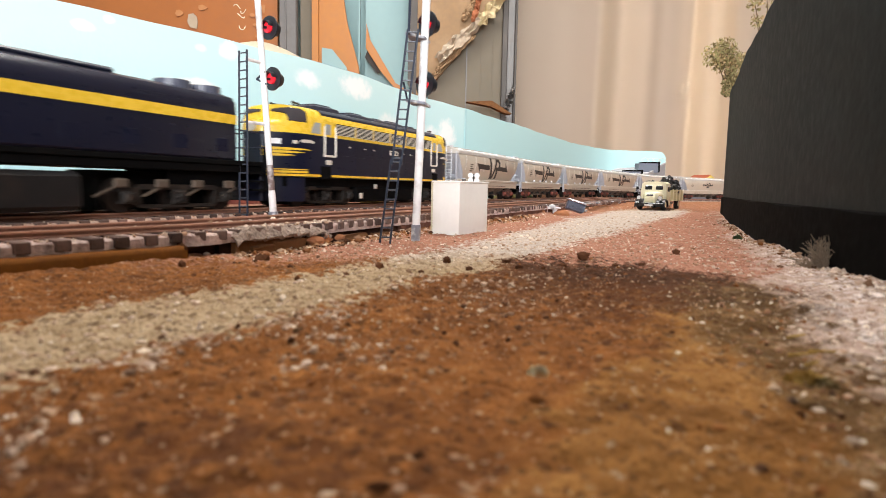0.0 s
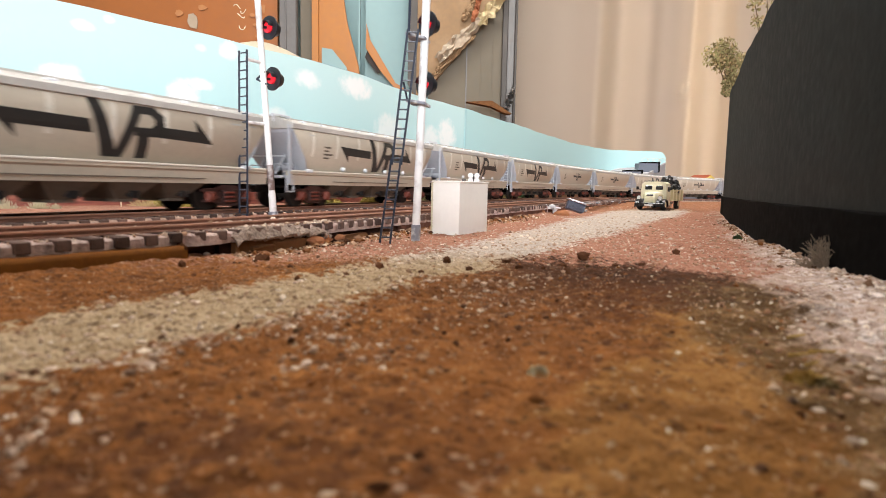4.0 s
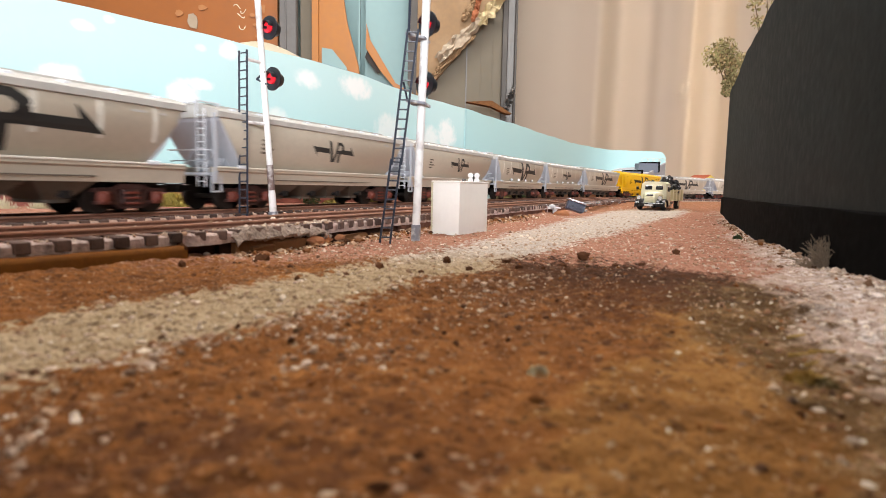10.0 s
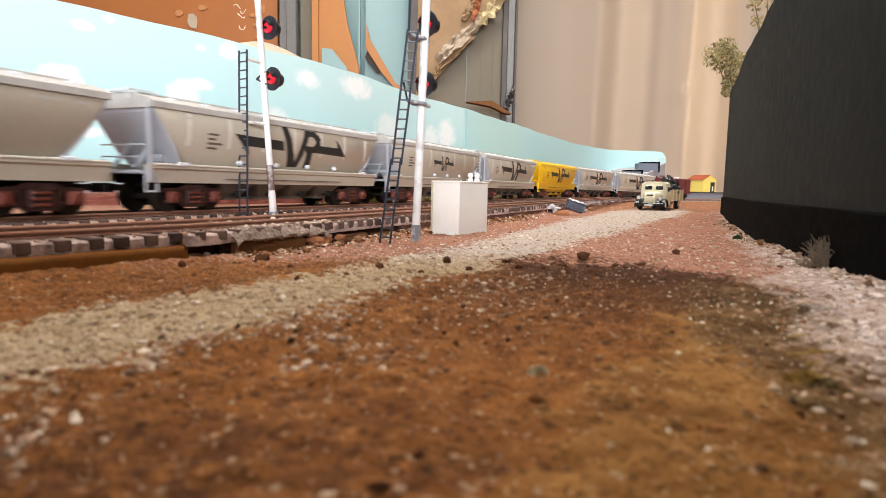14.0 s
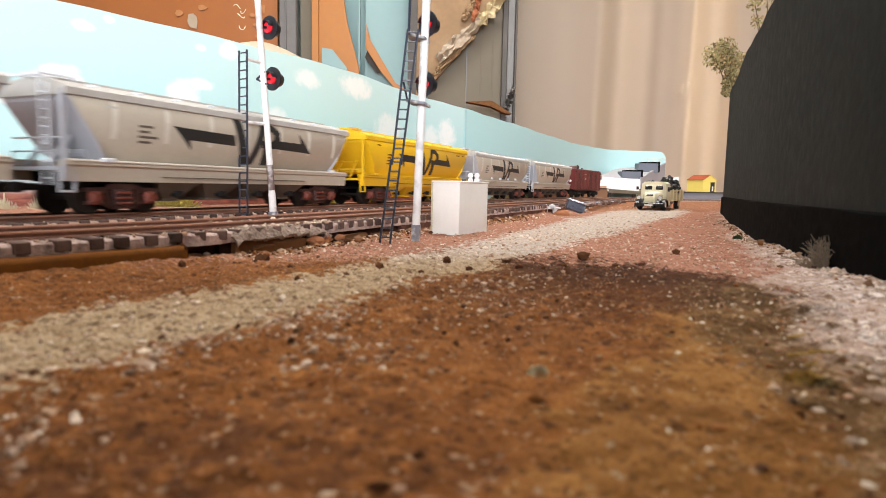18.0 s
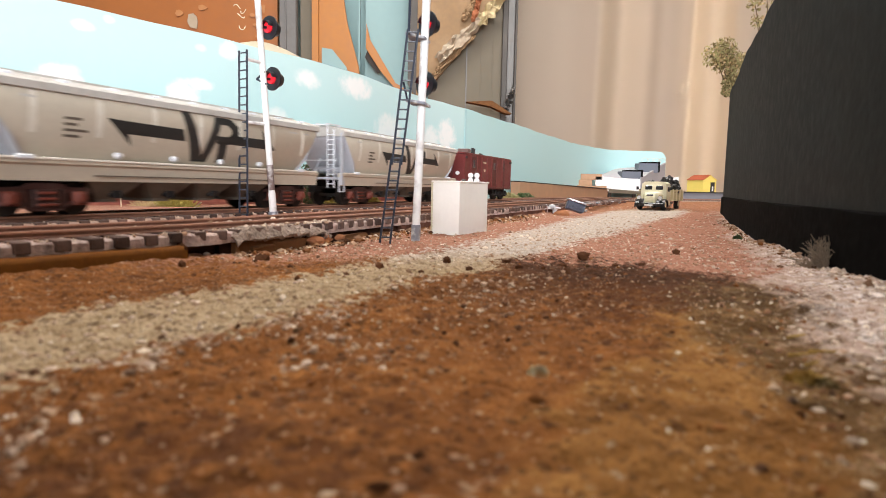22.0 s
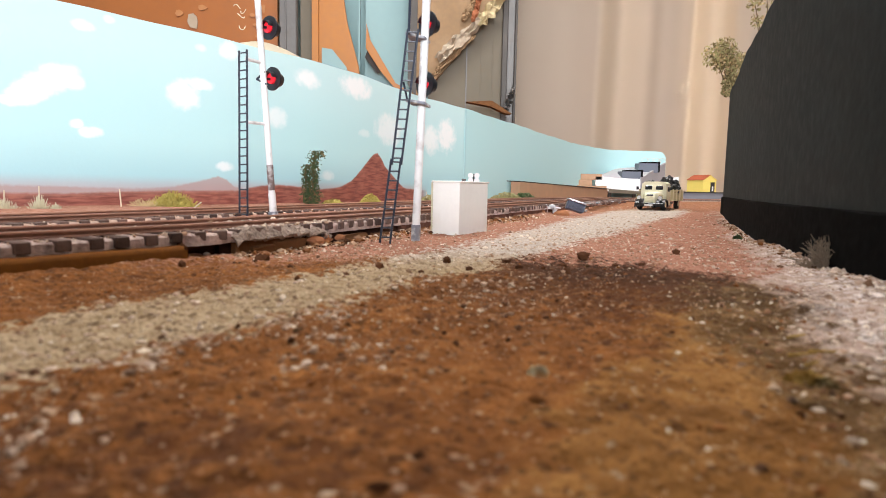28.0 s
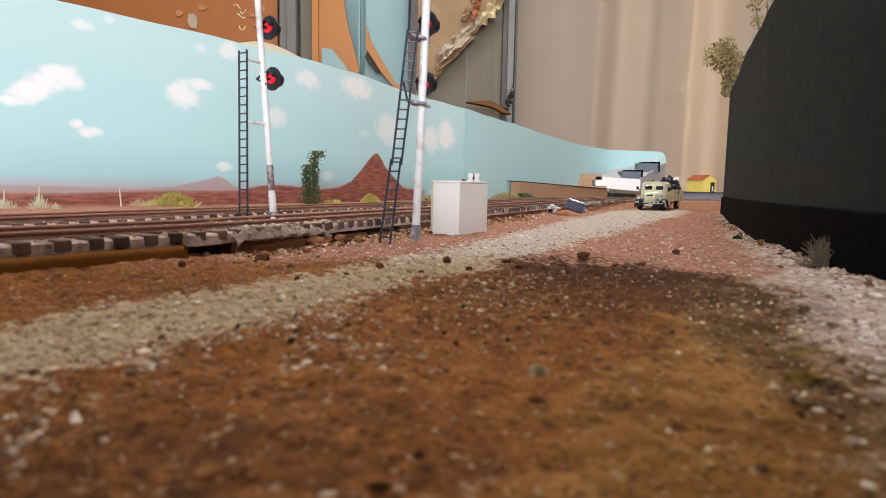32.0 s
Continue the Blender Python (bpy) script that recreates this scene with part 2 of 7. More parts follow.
# sleepers differ from one to the next
_nt = M["sleeper"].node_tree
_info = _nt.nodes.new("ShaderNodeObjectInfo")
_map = _nt.nodes.new("ShaderNodeMapRange")
_map.inputs["To Min"].default_value, _map.inputs["To Max"].default_value = 0.55, 1.7
_tone = _nt.nodes.new("ShaderNodeHueSaturation")
_link = _nt.nodes["Principled BSDF"].inputs["Base Color"].links[0]
_nt.links.new(_info.outputs["Random"], _map.inputs["Value"])
_nt.links.new(_map.outputs[0], _tone.inputs["Value"])
_nt.links.new(_link.from_socket, _tone.inputs["Color"])
_nt.links.new(_tone.outputs[0], _nt.nodes["Principled BSDF"].inputs["Base Color"])

# ---- mesh helpers: all meshes are drawn in millimetres unless scale says otherwise ----
def box(bm, x0, x1, y0, y1, z0, z1, bevel=0.0):
    vs = [bm.verts.new(p) for p in ((x0, y0, z0), (x1, y0, z0), (x1, y1, z0), (x0, y1, z0), (x0, y0, z1), (x1, y0, z1), (x1, y1, z1), (x0, y1, z1))]
    fs = [bm.faces.new([vs[i] for i in f]) for f in ((3, 2, 1, 0), (4, 5, 6, 7), (0, 1, 5, 4), (1, 2, 6, 5), (2, 3, 7, 6), (3, 0, 4, 7))]
    if bevel:
        es = {e for f in fs for e in f.edges}
        bmesh.ops.bevel(bm, geom=list(es), offset=bevel, segments=1, affect="EDGES")
    return vs


def rod(bm, a, b, r, sides=8, r2=None):
    a, b = Vector(a), Vector(b)
    q = (b - a).to_track_quat("Z", "Y")
    rings = []
    for p, rad in ((a, r), (b, r if r2 is None else r2)):
        rings.append([bm.verts.new(p + q @ Vector((rad * math.cos(k * 2 * math.pi / sides), rad * math.sin(k * 2 * math.pi / sides), 0))) for k in range(sides)])
    for k in range(sides):
        bm.faces.new((rings[0][k], rings[0][(k + 1) % sides], rings[1][(k + 1) % sides], rings[1][k]))
    bm.faces.new(rings[0][::-1])
    bm.faces.new(rings[1])


def loft(bm, rings, cap=True, closed=True):
    """Skin a list of rings of points of equal length."""
    vr = [[bm.verts.new(p) for p in r] for r in rings]
    n = len(vr[0])
    for a, b in zip(vr, vr[1:]):
        for k in range(n if closed else n - 1):
            bm.faces.new((a[k], a[(k + 1) % n], b[(k + 1) % n], b[k]))
    if cap and closed:
        bm.faces.new(vr[0][::-1])
        bm.faces.new(vr[-1])
    return vr


def prism(bm, pts, y0, y1, axis="y"):
    """A flat outline (x, z) pushed from y0 to y1 (or (x, y) pushed in z)."""
    if axis == "y":
        r = [[(x, y, z) for x, z in pts] for y in (y0, y1)]
    elif axis == "x":
        r = [[(y, x, z) for x, z in pts] for y in (y0, y1)]
    else:
        r = [[(x, z, y) for x, z in pts] for y in (y0, y1)]
    loft(bm, r)


def part(name, bm, material, parent=None, label="", scale=0.001, smooth=False, at=None):
    bmesh.ops.recalc_face_normals(bm, faces=bm.faces)
    me = bpy.data.meshes.new(name)
    bm.to_mesh(me)
    bm.free()
    if scale != 1:
        me.transform(Matrix.Scale(scale, 4))
    me.materials.append(M[material] if isinstance(material, str) else material)
    if smooth:
        me.shade_smooth()
        me.set_sharp_from_angle(angle=radians(35))
    ob = new(name, me)
    if parent:
        ob.parent = parent
    if at is not None:
        ob.matrix_basis = at
    if label:
        ob["label"] = label
    return ob


def soup(name, verts, faces, material, parent=None, label="", smooth=False):
    me = bpy.data.meshes.new(name)
    me.from_pydata(verts, [], faces)
    me.materials.append(M[material] if isinstance(material, str) else material)
    if smooth:
        me.shade_smooth()
    ob = new(name, me)
    if parent:
        ob.parent = parent
    if label:
        ob["label"] = label
    return ob


def thing(name, label, category, group="", kind="", at=None):
    ob = new(name)
    ob.empty_display_size = 0.01
    if at is not None:
        ob.matrix_basis = at
    return tagged(ob, label, category, group, kind)


B = bmesh.new

# ---- the line of the railway ----
_S = np.linspace(-3.6, 2.9, 1301)
_K = np.interp(_S, [-3.6, -0.75, -0.5, 0.3, 0.5, 0.8, 1.2, 1.6, 2.9], [-0.8, -0.8, 0.019, 0.019, 0.188, 0.786, 1.129, 0.907, 0.907])
_T = np.cumsum(_K) * 0.005
_T += 0.413 - np.interp(0, _S, _T)
_X, _Y = np.cumsum(np.sin(_T)) * 0.005, np.cumsum(np.cos(_T)) * 0.005
_X += -0.112 - np.interp(0, _S, _X)
_Y += 0.172 - np.interp(0, _S, _Y)
_X, _Y = _X - 0.0155 * np.cos(_T), _Y + 0.0155 * np.sin(_T)
RAIL_TOP = 0.0091


def line(s, off=0.0):
    """Point of the main line at s metres (off: to the side away from the backdrop) and its heading."""
    x, y, t = np.interp(s, _S, _X), np.interp(s, _S, _Y), np.interp(s, _S, _T)
    return x + off * math.cos(t), y - off * math.sin(t), t


def descent(s):
    """How far the rails sink below their usual height at s."""
    t = np.clip((np.asarray(s) - 0.70) / 0.50, 0, 1)
    return 0.0040 * t * t * (3 - 2 * t)


# ---- setting: room ----
def slab(name, x0, x1, y0, y1, z0, z1, material, label, category):
    bm = B()
    box(bm, x0, x1, y0, y1, z0, z1)
    return tagged(part(name, bm, material, scale=1), label, category, kind="structure")


def room():
    slab("floor", -3.2, 3.2, -3.0, 3.2, -0.98, -0.9, "concrete", "bare grey concrete floor of the shed", "floor")
    slab("ceiling", -3.2, 3.2, -3.0, 3.2, 1.5, 1.56, "room_wall", "plain pale shed ceiling", "ceiling")
    slab("wall_north", -3.2, 3.2, 2.75, 2.83, -0.9, 1.5, "room_wall", "plain shed wall behind the curtain", "wall")
    slab("wall_east", 3.12, 3.2, -3.0, 2.75, -0.9, 1.5, "room_wall", "plain painted shed side wall", "wall")
    # west wall with an open doorway, south wall with a window opening
    w = slab("wall_west", -3.2, -3.12, 0.55, 2.75, -0.9, 1.5, "room_wall", "plain shed wall beside the open doorway", "wall")
    bm = B()
    box(bm, -3.2, -3.12, -3.0, -1.75, -0.9, 1.5)
    part("pier", bm, "room_wall", w, scale=1)
    s = slab("wall_south", -3.12, -1.05, -3.0, -2.92, -0.9, 1.5, "room_wall", "plain shed wall beside the window opening", "wall")
    bm = B()
    box(bm, 1.35, 3.12, -3.0, -2.92, -0.9, 1.5)
    box(bm, -1.05, 1.35, -3.0, -2.92, -0.9, 0.2)
    part("pier", bm, "room_wall", s, scale=1)


room()


def light_fitting():
    o = thing("ceiling_light", "white batten light fitting with one tube on the shed ceiling", "ceiling light", at=pose(0.1, 0.75, 1.5))
    bm = B()
    box(bm, -680, 680, -45, 45, -22, -1, 4)
    part("batten", bm, "white_board", o)


light_fitting()


def phone():
    # the phone that films: stands on its long edge just behind its own lens and shades the soil
    o = thing("smartphone", "dark smartphone standing on its long edge on the soil", "phone", at=pose(0.0, 0.0, 0.0008))
    bm = B()
    box(bm, -122, 40, -12.5, -4.5, 0, 74, 2.5)
    part("case", bm, "black_gloss", o)


phone()

# ---- setting: layout ground ----
def smooth01(a, b, v):
    t = np.clip((v - a) / (b - a), 0, 1)
    return t * t * (3 - 2 * t)


def fbm(x, y, seed, scale, octaves=4):
    """Cheap smooth noise from sums of turned sine products."""
    r = np.random.RandomState(seed)
    out, amp = np.zeros_like(x), 1.0
    for _ in range(octaves):
        for _ in range(3):
            a, p, q = r.rand() * 6.28, r.rand() * 6.28, r.rand() * 6.28
            u = (x * math.cos(a) + y * math.sin(a)) * scale
            v = (-x * math.sin(a) + y * math.cos(a)) * scale
            out += amp / 3 * np.sin(u + p + 1.7 * np.sin(0.6 * v + q)) * np.sin(v * 1.1 + q)
        amp, scale = amp * 0.55, scale * 2.1
    return out


def side_of_line(x, y):
    """Distance to the camera's side of the main line."""
    s = _S[(_S > -1.2) & (_S < 2.2)][::4]
    lx, ly, lt = (np.interp(s, _S, a) for a in (_X, _Y, _T))
    best, off = np.full(x.shape, 9.0), np.zeros_like(x)
    for a, b, t in zip(lx, ly, lt):
        d = np.hypot(x - a, y - b)
        m = d < best
        best[m] = d[m]
        off[m] = ((x - a) * math.cos(t) - (y - b) * math.sin(t))[m]
    return off


# edges of the painted soil: far edge of the brown soil (by x), and by y the near-side edges of the moss, the grey scatter and the pale gravel
PINK_X, PINK_Y = (-0.12, -0.061, -0.033, 0.033, 0.048, 0.057, 0.066, 0.08), (0.128, 0.142, 0.156, 0.163, 0.158, 0.142, 0.12, 0.10)
MOSS_Y, MOSS_X = (0.02, 0.0386, 0.0439, 0.0508, 0.0568, 0.0685, 0.090, 0.105), (0.002, 0.0059, 0.0075, 0.0115, 0.0166, 0.0205, 0.030, 0.040)
GREY_Y, GREY_X = (0.02, 0.0411, 0.0493, 0.0577, 0.0651, 0.0838, 0.10, 0.14), (0.024, 0.0275, 0.0300, 0.0320, 0.0330, 0.0345, 0.040, 0.058)
PALE_Y, PALE_X = (0.02, 0.0396, 0.0552, 0.0678, 0.075, 0.0876, 0.105, 0.14, 0.20, 0.30, 0.40, 0.50), (0.032, 0.036, 0.0424, 0.0433, 0.0445, 0.0480, 0.0565, 0.072, 0.095, 0.137, 0.180, 0.226)
ROAD_MID = np.array([(-0.10, 0.02), (-0.050, 0.066), (-0.041, 0.078), (-0.034, 0.092), (-0.022, 0.112), (-0.004, 0.142), (0.020, 0.195), (0.062, 0.285), (0.112, 0.395), (0.158, 0.480), (0.22, 0.62), (0.31, 0.80), (0.45, 0.98)])
WALL_LINE = np.array([(0.045, -0.60), (0.066, -0.10), (0.080, 0.07), (0.0887, 0.1184), (0.1007, 0.162), (0.1225, 0.2281), (0.1435, 0.285), (0.163, 0.335), (0.179, 0.3746), (0.204, 0.435), (0.2219, 0.478)])


def distance_to(pts, x, y):
    best = np.full(x.shape, 9.0)
    for (ax, ay), (bx, by) in zip(pts, pts[1:]):
        dx, dy = bx - ax, by - ay
        t = np.clip(((x - ax) * dx + (y - ay) * dy) / (dx * dx + dy * dy), 0, 1)
        best = np.minimum(best, np.hypot(x - ax - t * dx, y - ay - t * dy))
    return best


def near_line(y, off=0.0):
    """Near siding: x of its camera-side rail at y, moved off metres away from the backdrop."""
    x = -0.0372 + 0.44 * (y - 0.2128) - 2.2 * np.maximum(0, 0.185 - y) ** 2
    return x + off * 0.915


def ground_height(x, y):
    off = side_of_line(x, y)
    near = 0.25 + 0.75 * smooth01(0.30, 0.14, y)
    z = 0.0010 * fbm(x, y, 3, 45) + (0.0005 * fbm(x, y, 5, 260) + 0.0004 * fbm(x, y, 6, 800, 3)) * near
    # crumbs: rounded lumps with sharp hollows between them
    z += (0.00055 * np.abs(fbm(x, y, 7, 620, 2)) + 0.00035 * np.abs(fbm(x, y, 8, 1500, 1))) * near
    bank = smooth01(0.066, 0.052, off)
    z = z * (1 - 0.7 * bank) + 0.0036 * bank
    # low hump in front of the lens, bank against the black board
    z += 0.0014 * np.exp(-((x - 0.03) / 0.06) ** 2 - ((y - 0.13) / 0.05) ** 2)
    z += 0.0019 * smooth01(0.022, 0.0, distance_to(WALL_LINE, x, y))
    # soil heaped against the foot of the siding
    z += 0.0014 * smooth01(0.030, 0.012, np.abs(x - near_line(y))) * smooth01(0.17, 0.13, y)
    z += 0.0030 * smooth01(0.082, 0.064, off) * smooth01(0.20, 0.25, y) * smooth01(0.9, 0.6, y)
    z += 0.003 * smooth01(0.35, 0.6, y) * smooth01(0.09, 0.14, off) * smooth01(0.90, 0.62, y)
    z -= (0.0012 + 0.6 * np.maximum(z, 0)) * smooth01(0.70, 0.95, y)
    return z, off


def ground_material():
    m = bpy.data.materials.new("layout_soil")
    m.use_nodes = True
    nt = m.node_tree
    n, l = nt.nodes, nt.links
    b = n["Principled BSDF"]
    b.inputs["Roughness"].default_value = 0.95
    b.inputs["Specular IOR Level"].default_value = 0.2
    tc = n.new("ShaderNodeTexCoord")

    def noise_tex(scale, detail=5.0):
        t = n.new("ShaderNodeTexNoise")
        t.inputs["Scale"].default_value, t.inputs["Detail"].default_value = scale, detail
        l.new(tc.outputs["Object"], t.inputs["Vector"])
        return t.outputs["Fac"]

    def attr(name):
        a = n.new("ShaderNodeAttribute")
        a.attribute_name = name
        return a.outputs["Fac"]

    def mix(f, a, c):
        x = n.new("ShaderNodeMix")
        x.data_type = "RGBA"
        l.new(f, x.inputs["Factor"])
        for v, k in ((a, "A"), (c, "B")):
            if isinstance(v, tuple):
                x.inputs[k].default_value = (*v, 1)
            else:
                l.new(v, x.inputs[k])
        return x.outputs["Result"]

    def rng(v, a, c, lo=0.0, hi=1.0):
        x = n.new("ShaderNodeMapRange")
        for k, w in zip(("From Min", "From Max", "To Min", "To Max"), (a, c, lo, hi)):
            x.inputs[k].default_value = w
        l.new(v, x.inputs["Value"])
        return x.outputs[0]

    def soft(name, jitter, amount=0.7, lo=0.25, hi=0.75):
        """A mask with a ragged edge."""
        x = n.new("ShaderNodeMath")
        x.operation = "ADD"
        a = attr(name)
        l.new(a, x.inputs[0])
        k = n.new("ShaderNodeMath")
        k.operation = "MULTIPLY"
        l.new(rng(jitter, 0.3, 0.7, -amount, amount), k.inputs[0])
        e = n.new("ShaderNodeMath")
        e.operation = "PINGPONG"
        e.inputs[1].default_value = 0.5
        l.new(a, e.inputs[0])
        l.new(rng(e.outputs[0], 0.0, 0.25), k.inputs[1])
        l.new(k.outputs[0], x.inputs[1])
        return rng(x.outputs[0], lo, hi)

    wide, mid, fine = noise_tex(35), noise_tex(220), noise_tex(1100)
    grain = noise_tex(520)
    col = mix(rng(mid, 0.35, 0.65), (0.205, 0.074, 0.0160), (0.330, 0.131, 0.0325))
    col = mix(rng(wide, 0.4, 0.62, 0.0, 0.5), col, (0.12, 0.040, 0.007))
    col = mix(rng(grain, 0.55, 0.68, 0.0, 0.45), col, (0.075, 0.024, 0.005))
    # the dark mask includes foreground shade put into the soil colour
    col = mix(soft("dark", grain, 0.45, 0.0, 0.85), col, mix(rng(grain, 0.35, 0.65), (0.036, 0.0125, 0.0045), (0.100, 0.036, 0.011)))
    col = mix(soft("pink", grain, 0.8, 0.1, 0.9), col, mix(rng(grain, 0.35, 0.65), (0.28, 0.112, 0.066), (0.43, 0.215, 0.145)))
    col = mix(soft("moss", mid, 0.6, 0.05, 1.0), col, mix(rng(wide, 0.40, 0.60), mix(rng(mid, 0.35, 0.65), (0.150, 0.062, 0.0125), (0.255, 0.112, 0.025)), mix(rng(mid, 0.35, 0.65), (0.24, 0.103, 0.022), (0.38, 0.185, 0.054))))
    col = mix(soft("grey", mid, 0.6, 0.0, 1.2), col, mix(rng(mid, 0.38, 0.62), (0.062, 0.034, 0.0105), (0.180, 0.104, 0.042)))
    col = mix(soft("pale", mid, 0.7, 0.05, 1.0), col, mix(rng(mid, 0.40, 0.60, 0, 0.85), mix(rng(grain, 0.38, 0.62), (0.28, 0.195, 0.150), (0.82, 0.71, 0.66)), (0.46, 0.325, 0.255)))
    col = mix(soft("road", grain), col, mix(attr("pink"), mix(rng(grain, 0.35, 0.65), (0.30, 0.205, 0.112), (0.47, 0.352, 0.222)), mix(rng(grain, 0.35, 0.65), (0.40, 0.325, 0.27), (0.58, 0.50, 0.43))))
    # loose crumbs of several sizes, some dark, a few pale
    for size, dark_from, dark_by, pale_from, pale_by in ((2600, 0.88, 0.5, 0.95, 0.5), (1150, 0.82, 0.6, 0.96, 0.4), (640, 0.86, 0.6, 0.98, 0.3)):
        vo = n.new("ShaderNodeTexVoronoi")
        vo.inputs["Scale"].default_value = size
        l.new(tc.outputs["Object"], vo.inputs["Vector"])
        sep = n.new("ShaderNodeSeparateColor")
        l.new(vo.outputs["Color"], sep.inputs["Color"])
        round_ = rng(vo.outputs["Distance"], 0.55, 0.40)
        for ch, lo, by, tone in ((0, dark_from, dark_by, (0.055, 0.020, 0.006)), (1, pale_from, pale_by, (0.60, 0.45, 0.31))):
            pick = n.new("ShaderNodeMath")
            pick.operation = "MULTIPLY"
            l.new(rng(sep.outputs[ch], lo, lo + 0.015, 0, by), pick.inputs[0])
            l.new(round_, pick.inputs[1])
            thin = n.new("ShaderNodeMath")
            thin.operation = "MULTIPLY"
            l.new(pick.outputs[0], thin.inputs[0])
            l.new(rng(attr("pink"), 0.0, 1.0, 1.0, 0.25 if ch == 0 else 1.0), thin.inputs[1])
            col = mix(thin.outputs[0], col, tone)
    l.new(col, b.inputs["Base Color"])
    add = n.new("ShaderNodeMath")
    add.operation = "ADD"
    l.new(mid, add.inputs[0])
    l.new(fine, add.inputs[1])
    bp = n.new("ShaderNodeBump")
    bp.inputs["Strength"].default_value, bp.inputs["Distance"].default_value = 0.9, 0.0014
    l.new(add.outputs[0], bp.inputs["Height"])
    l.new(bp.outputs[0], b.inputs["Normal"])
    return m


def grade(stops):
    out = []
    for (a, da), (b, db) in zip(stops, stops[1:]):
        v = a
        while v < b - 1e-9:
            out.append(v)
            v += da + (db - da) * (v - a) / (b - a)
    out.append(stops[-1][0])
    return np.array(out)


def masks(x, y, off):
    j = 0.010 * fbm(x, y, 11, 90) + 0.004 * fbm(x, y, 12, 400, 3)
    width = 0.0135 + 0.02 * smooth01(0.1, 0.6, y)
    road = smooth01(width + 0.0075, width - 0.007, distance_to(ROAD_MID, x, y) + 0.35 * j)
    pale = smooth01(0.56, 0.47, y) * smooth01(0.60, 0.30, x) * smooth01(-0.5, -0.15, y) * smooth01(-0.006, 0.011, x - np.interp(y, PALE_Y, PALE_X) - 0.004 + 0.6 * j)
    road = road * smooth01(0.62, 0.50, y)
    short = np.interp(x, PINK_X, PINK_Y) - y
    pink = smooth01(0.026, -0.026, short + 0.7 * j) * (1 - 0.42 * smooth01(0.48, 0.58, y))
    moss = smooth01(-0.004, 0.005, x - np.interp(y, MOSS_Y, MOSS_X) + 0.55 * j) * smooth01(0.100, 0.088, y + 0.6 * j)
    grey = smooth01(-0.004, 0.006, x - np.interp(y, GREY_Y, GREY_X) + 0.5 * j) * smooth01(0.135, 0.10, y)
    dark = smooth01(0.110, 0.020, short + 0.8 * j) * (0.20 + 0.80 * smooth01(-0.008, 0.030, x + 0.5 * j)) * smooth01(0.078, 0.055, x)
    # left foreground darkened too: its shade is put into the soil colour
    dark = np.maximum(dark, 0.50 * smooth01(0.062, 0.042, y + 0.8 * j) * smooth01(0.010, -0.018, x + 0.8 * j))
    return road, pale, pink, moss, grey, dark


def ground():
    xs = grade([(-2.4, 0.12), (-0.5, 0.02), (-0.16, 0.0020), (-0.06, 0.0008), (0.06, 0.0008), (0.14, 0.0018), (0.5, 0.012), (2.4, 0.15)])
    ys = grade([(-1.6, 0.15), (-0.1, 0.02), (0.02, 0.0007), (0.1, 0.0009), (0.2, 0.0020), (0.7, 0.008), (2.2, 0.06)])
    x, y = np.meshgrid(xs, ys)
    z, off = ground_height(x, y)
    nx, ny = len(xs), len(ys)
    verts = np.stack([x.ravel(), y.ravel(), z.ravel()], 1)
    i = (np.arange(ny - 1)[:, None] * nx + np.arange(nx - 1)[None]).ravel()
    ob = soup("ground", verts.tolist(), np.stack([i, i + 1, i + nx + 1, i + nx], 1).tolist(), ground_material(), smooth=True)
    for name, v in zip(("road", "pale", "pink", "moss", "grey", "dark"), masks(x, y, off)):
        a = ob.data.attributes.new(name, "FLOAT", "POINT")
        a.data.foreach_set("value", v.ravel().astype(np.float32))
    tagged(ob, "brown and pinkish model soil with a pale gravel road", "ground", kind="structure")
    slab("baseboard", -2.4, 2.4, -1.6, 2.2, -0.06, -0.008, "timber", "timber baseboard under the model layout", "baseboard")


ground()


# ---- setting: painted backdrop ----
BACK = np.array([(-.52, .0), (-.33, .165), (-.19, .296), (-.095, .42), (-.02, .585), (.05, .722), (.135, .905), (.2135, 1.075), (.30, 1.225), (.375, 1.295), (.485, 1.329)])


def spline(q, n):
    e = np.vstack([2 * q[0] - q[1], q, 2 * q[-1] - q[-2]])
    out = []
    for i in range(1, len(e) - 2):
        a, b, c, d = e[i - 1:i + 3]
        for t in np.arange(n) / n:
            out.append(0.5 * (2 * b + (c - a) * t + (2 * a - 5 * b + 4 * c - d) * t * t + (3 * b - a - 3 * c + d) * t ** 3))
    out.append(q[-1])
    return np.array(out)


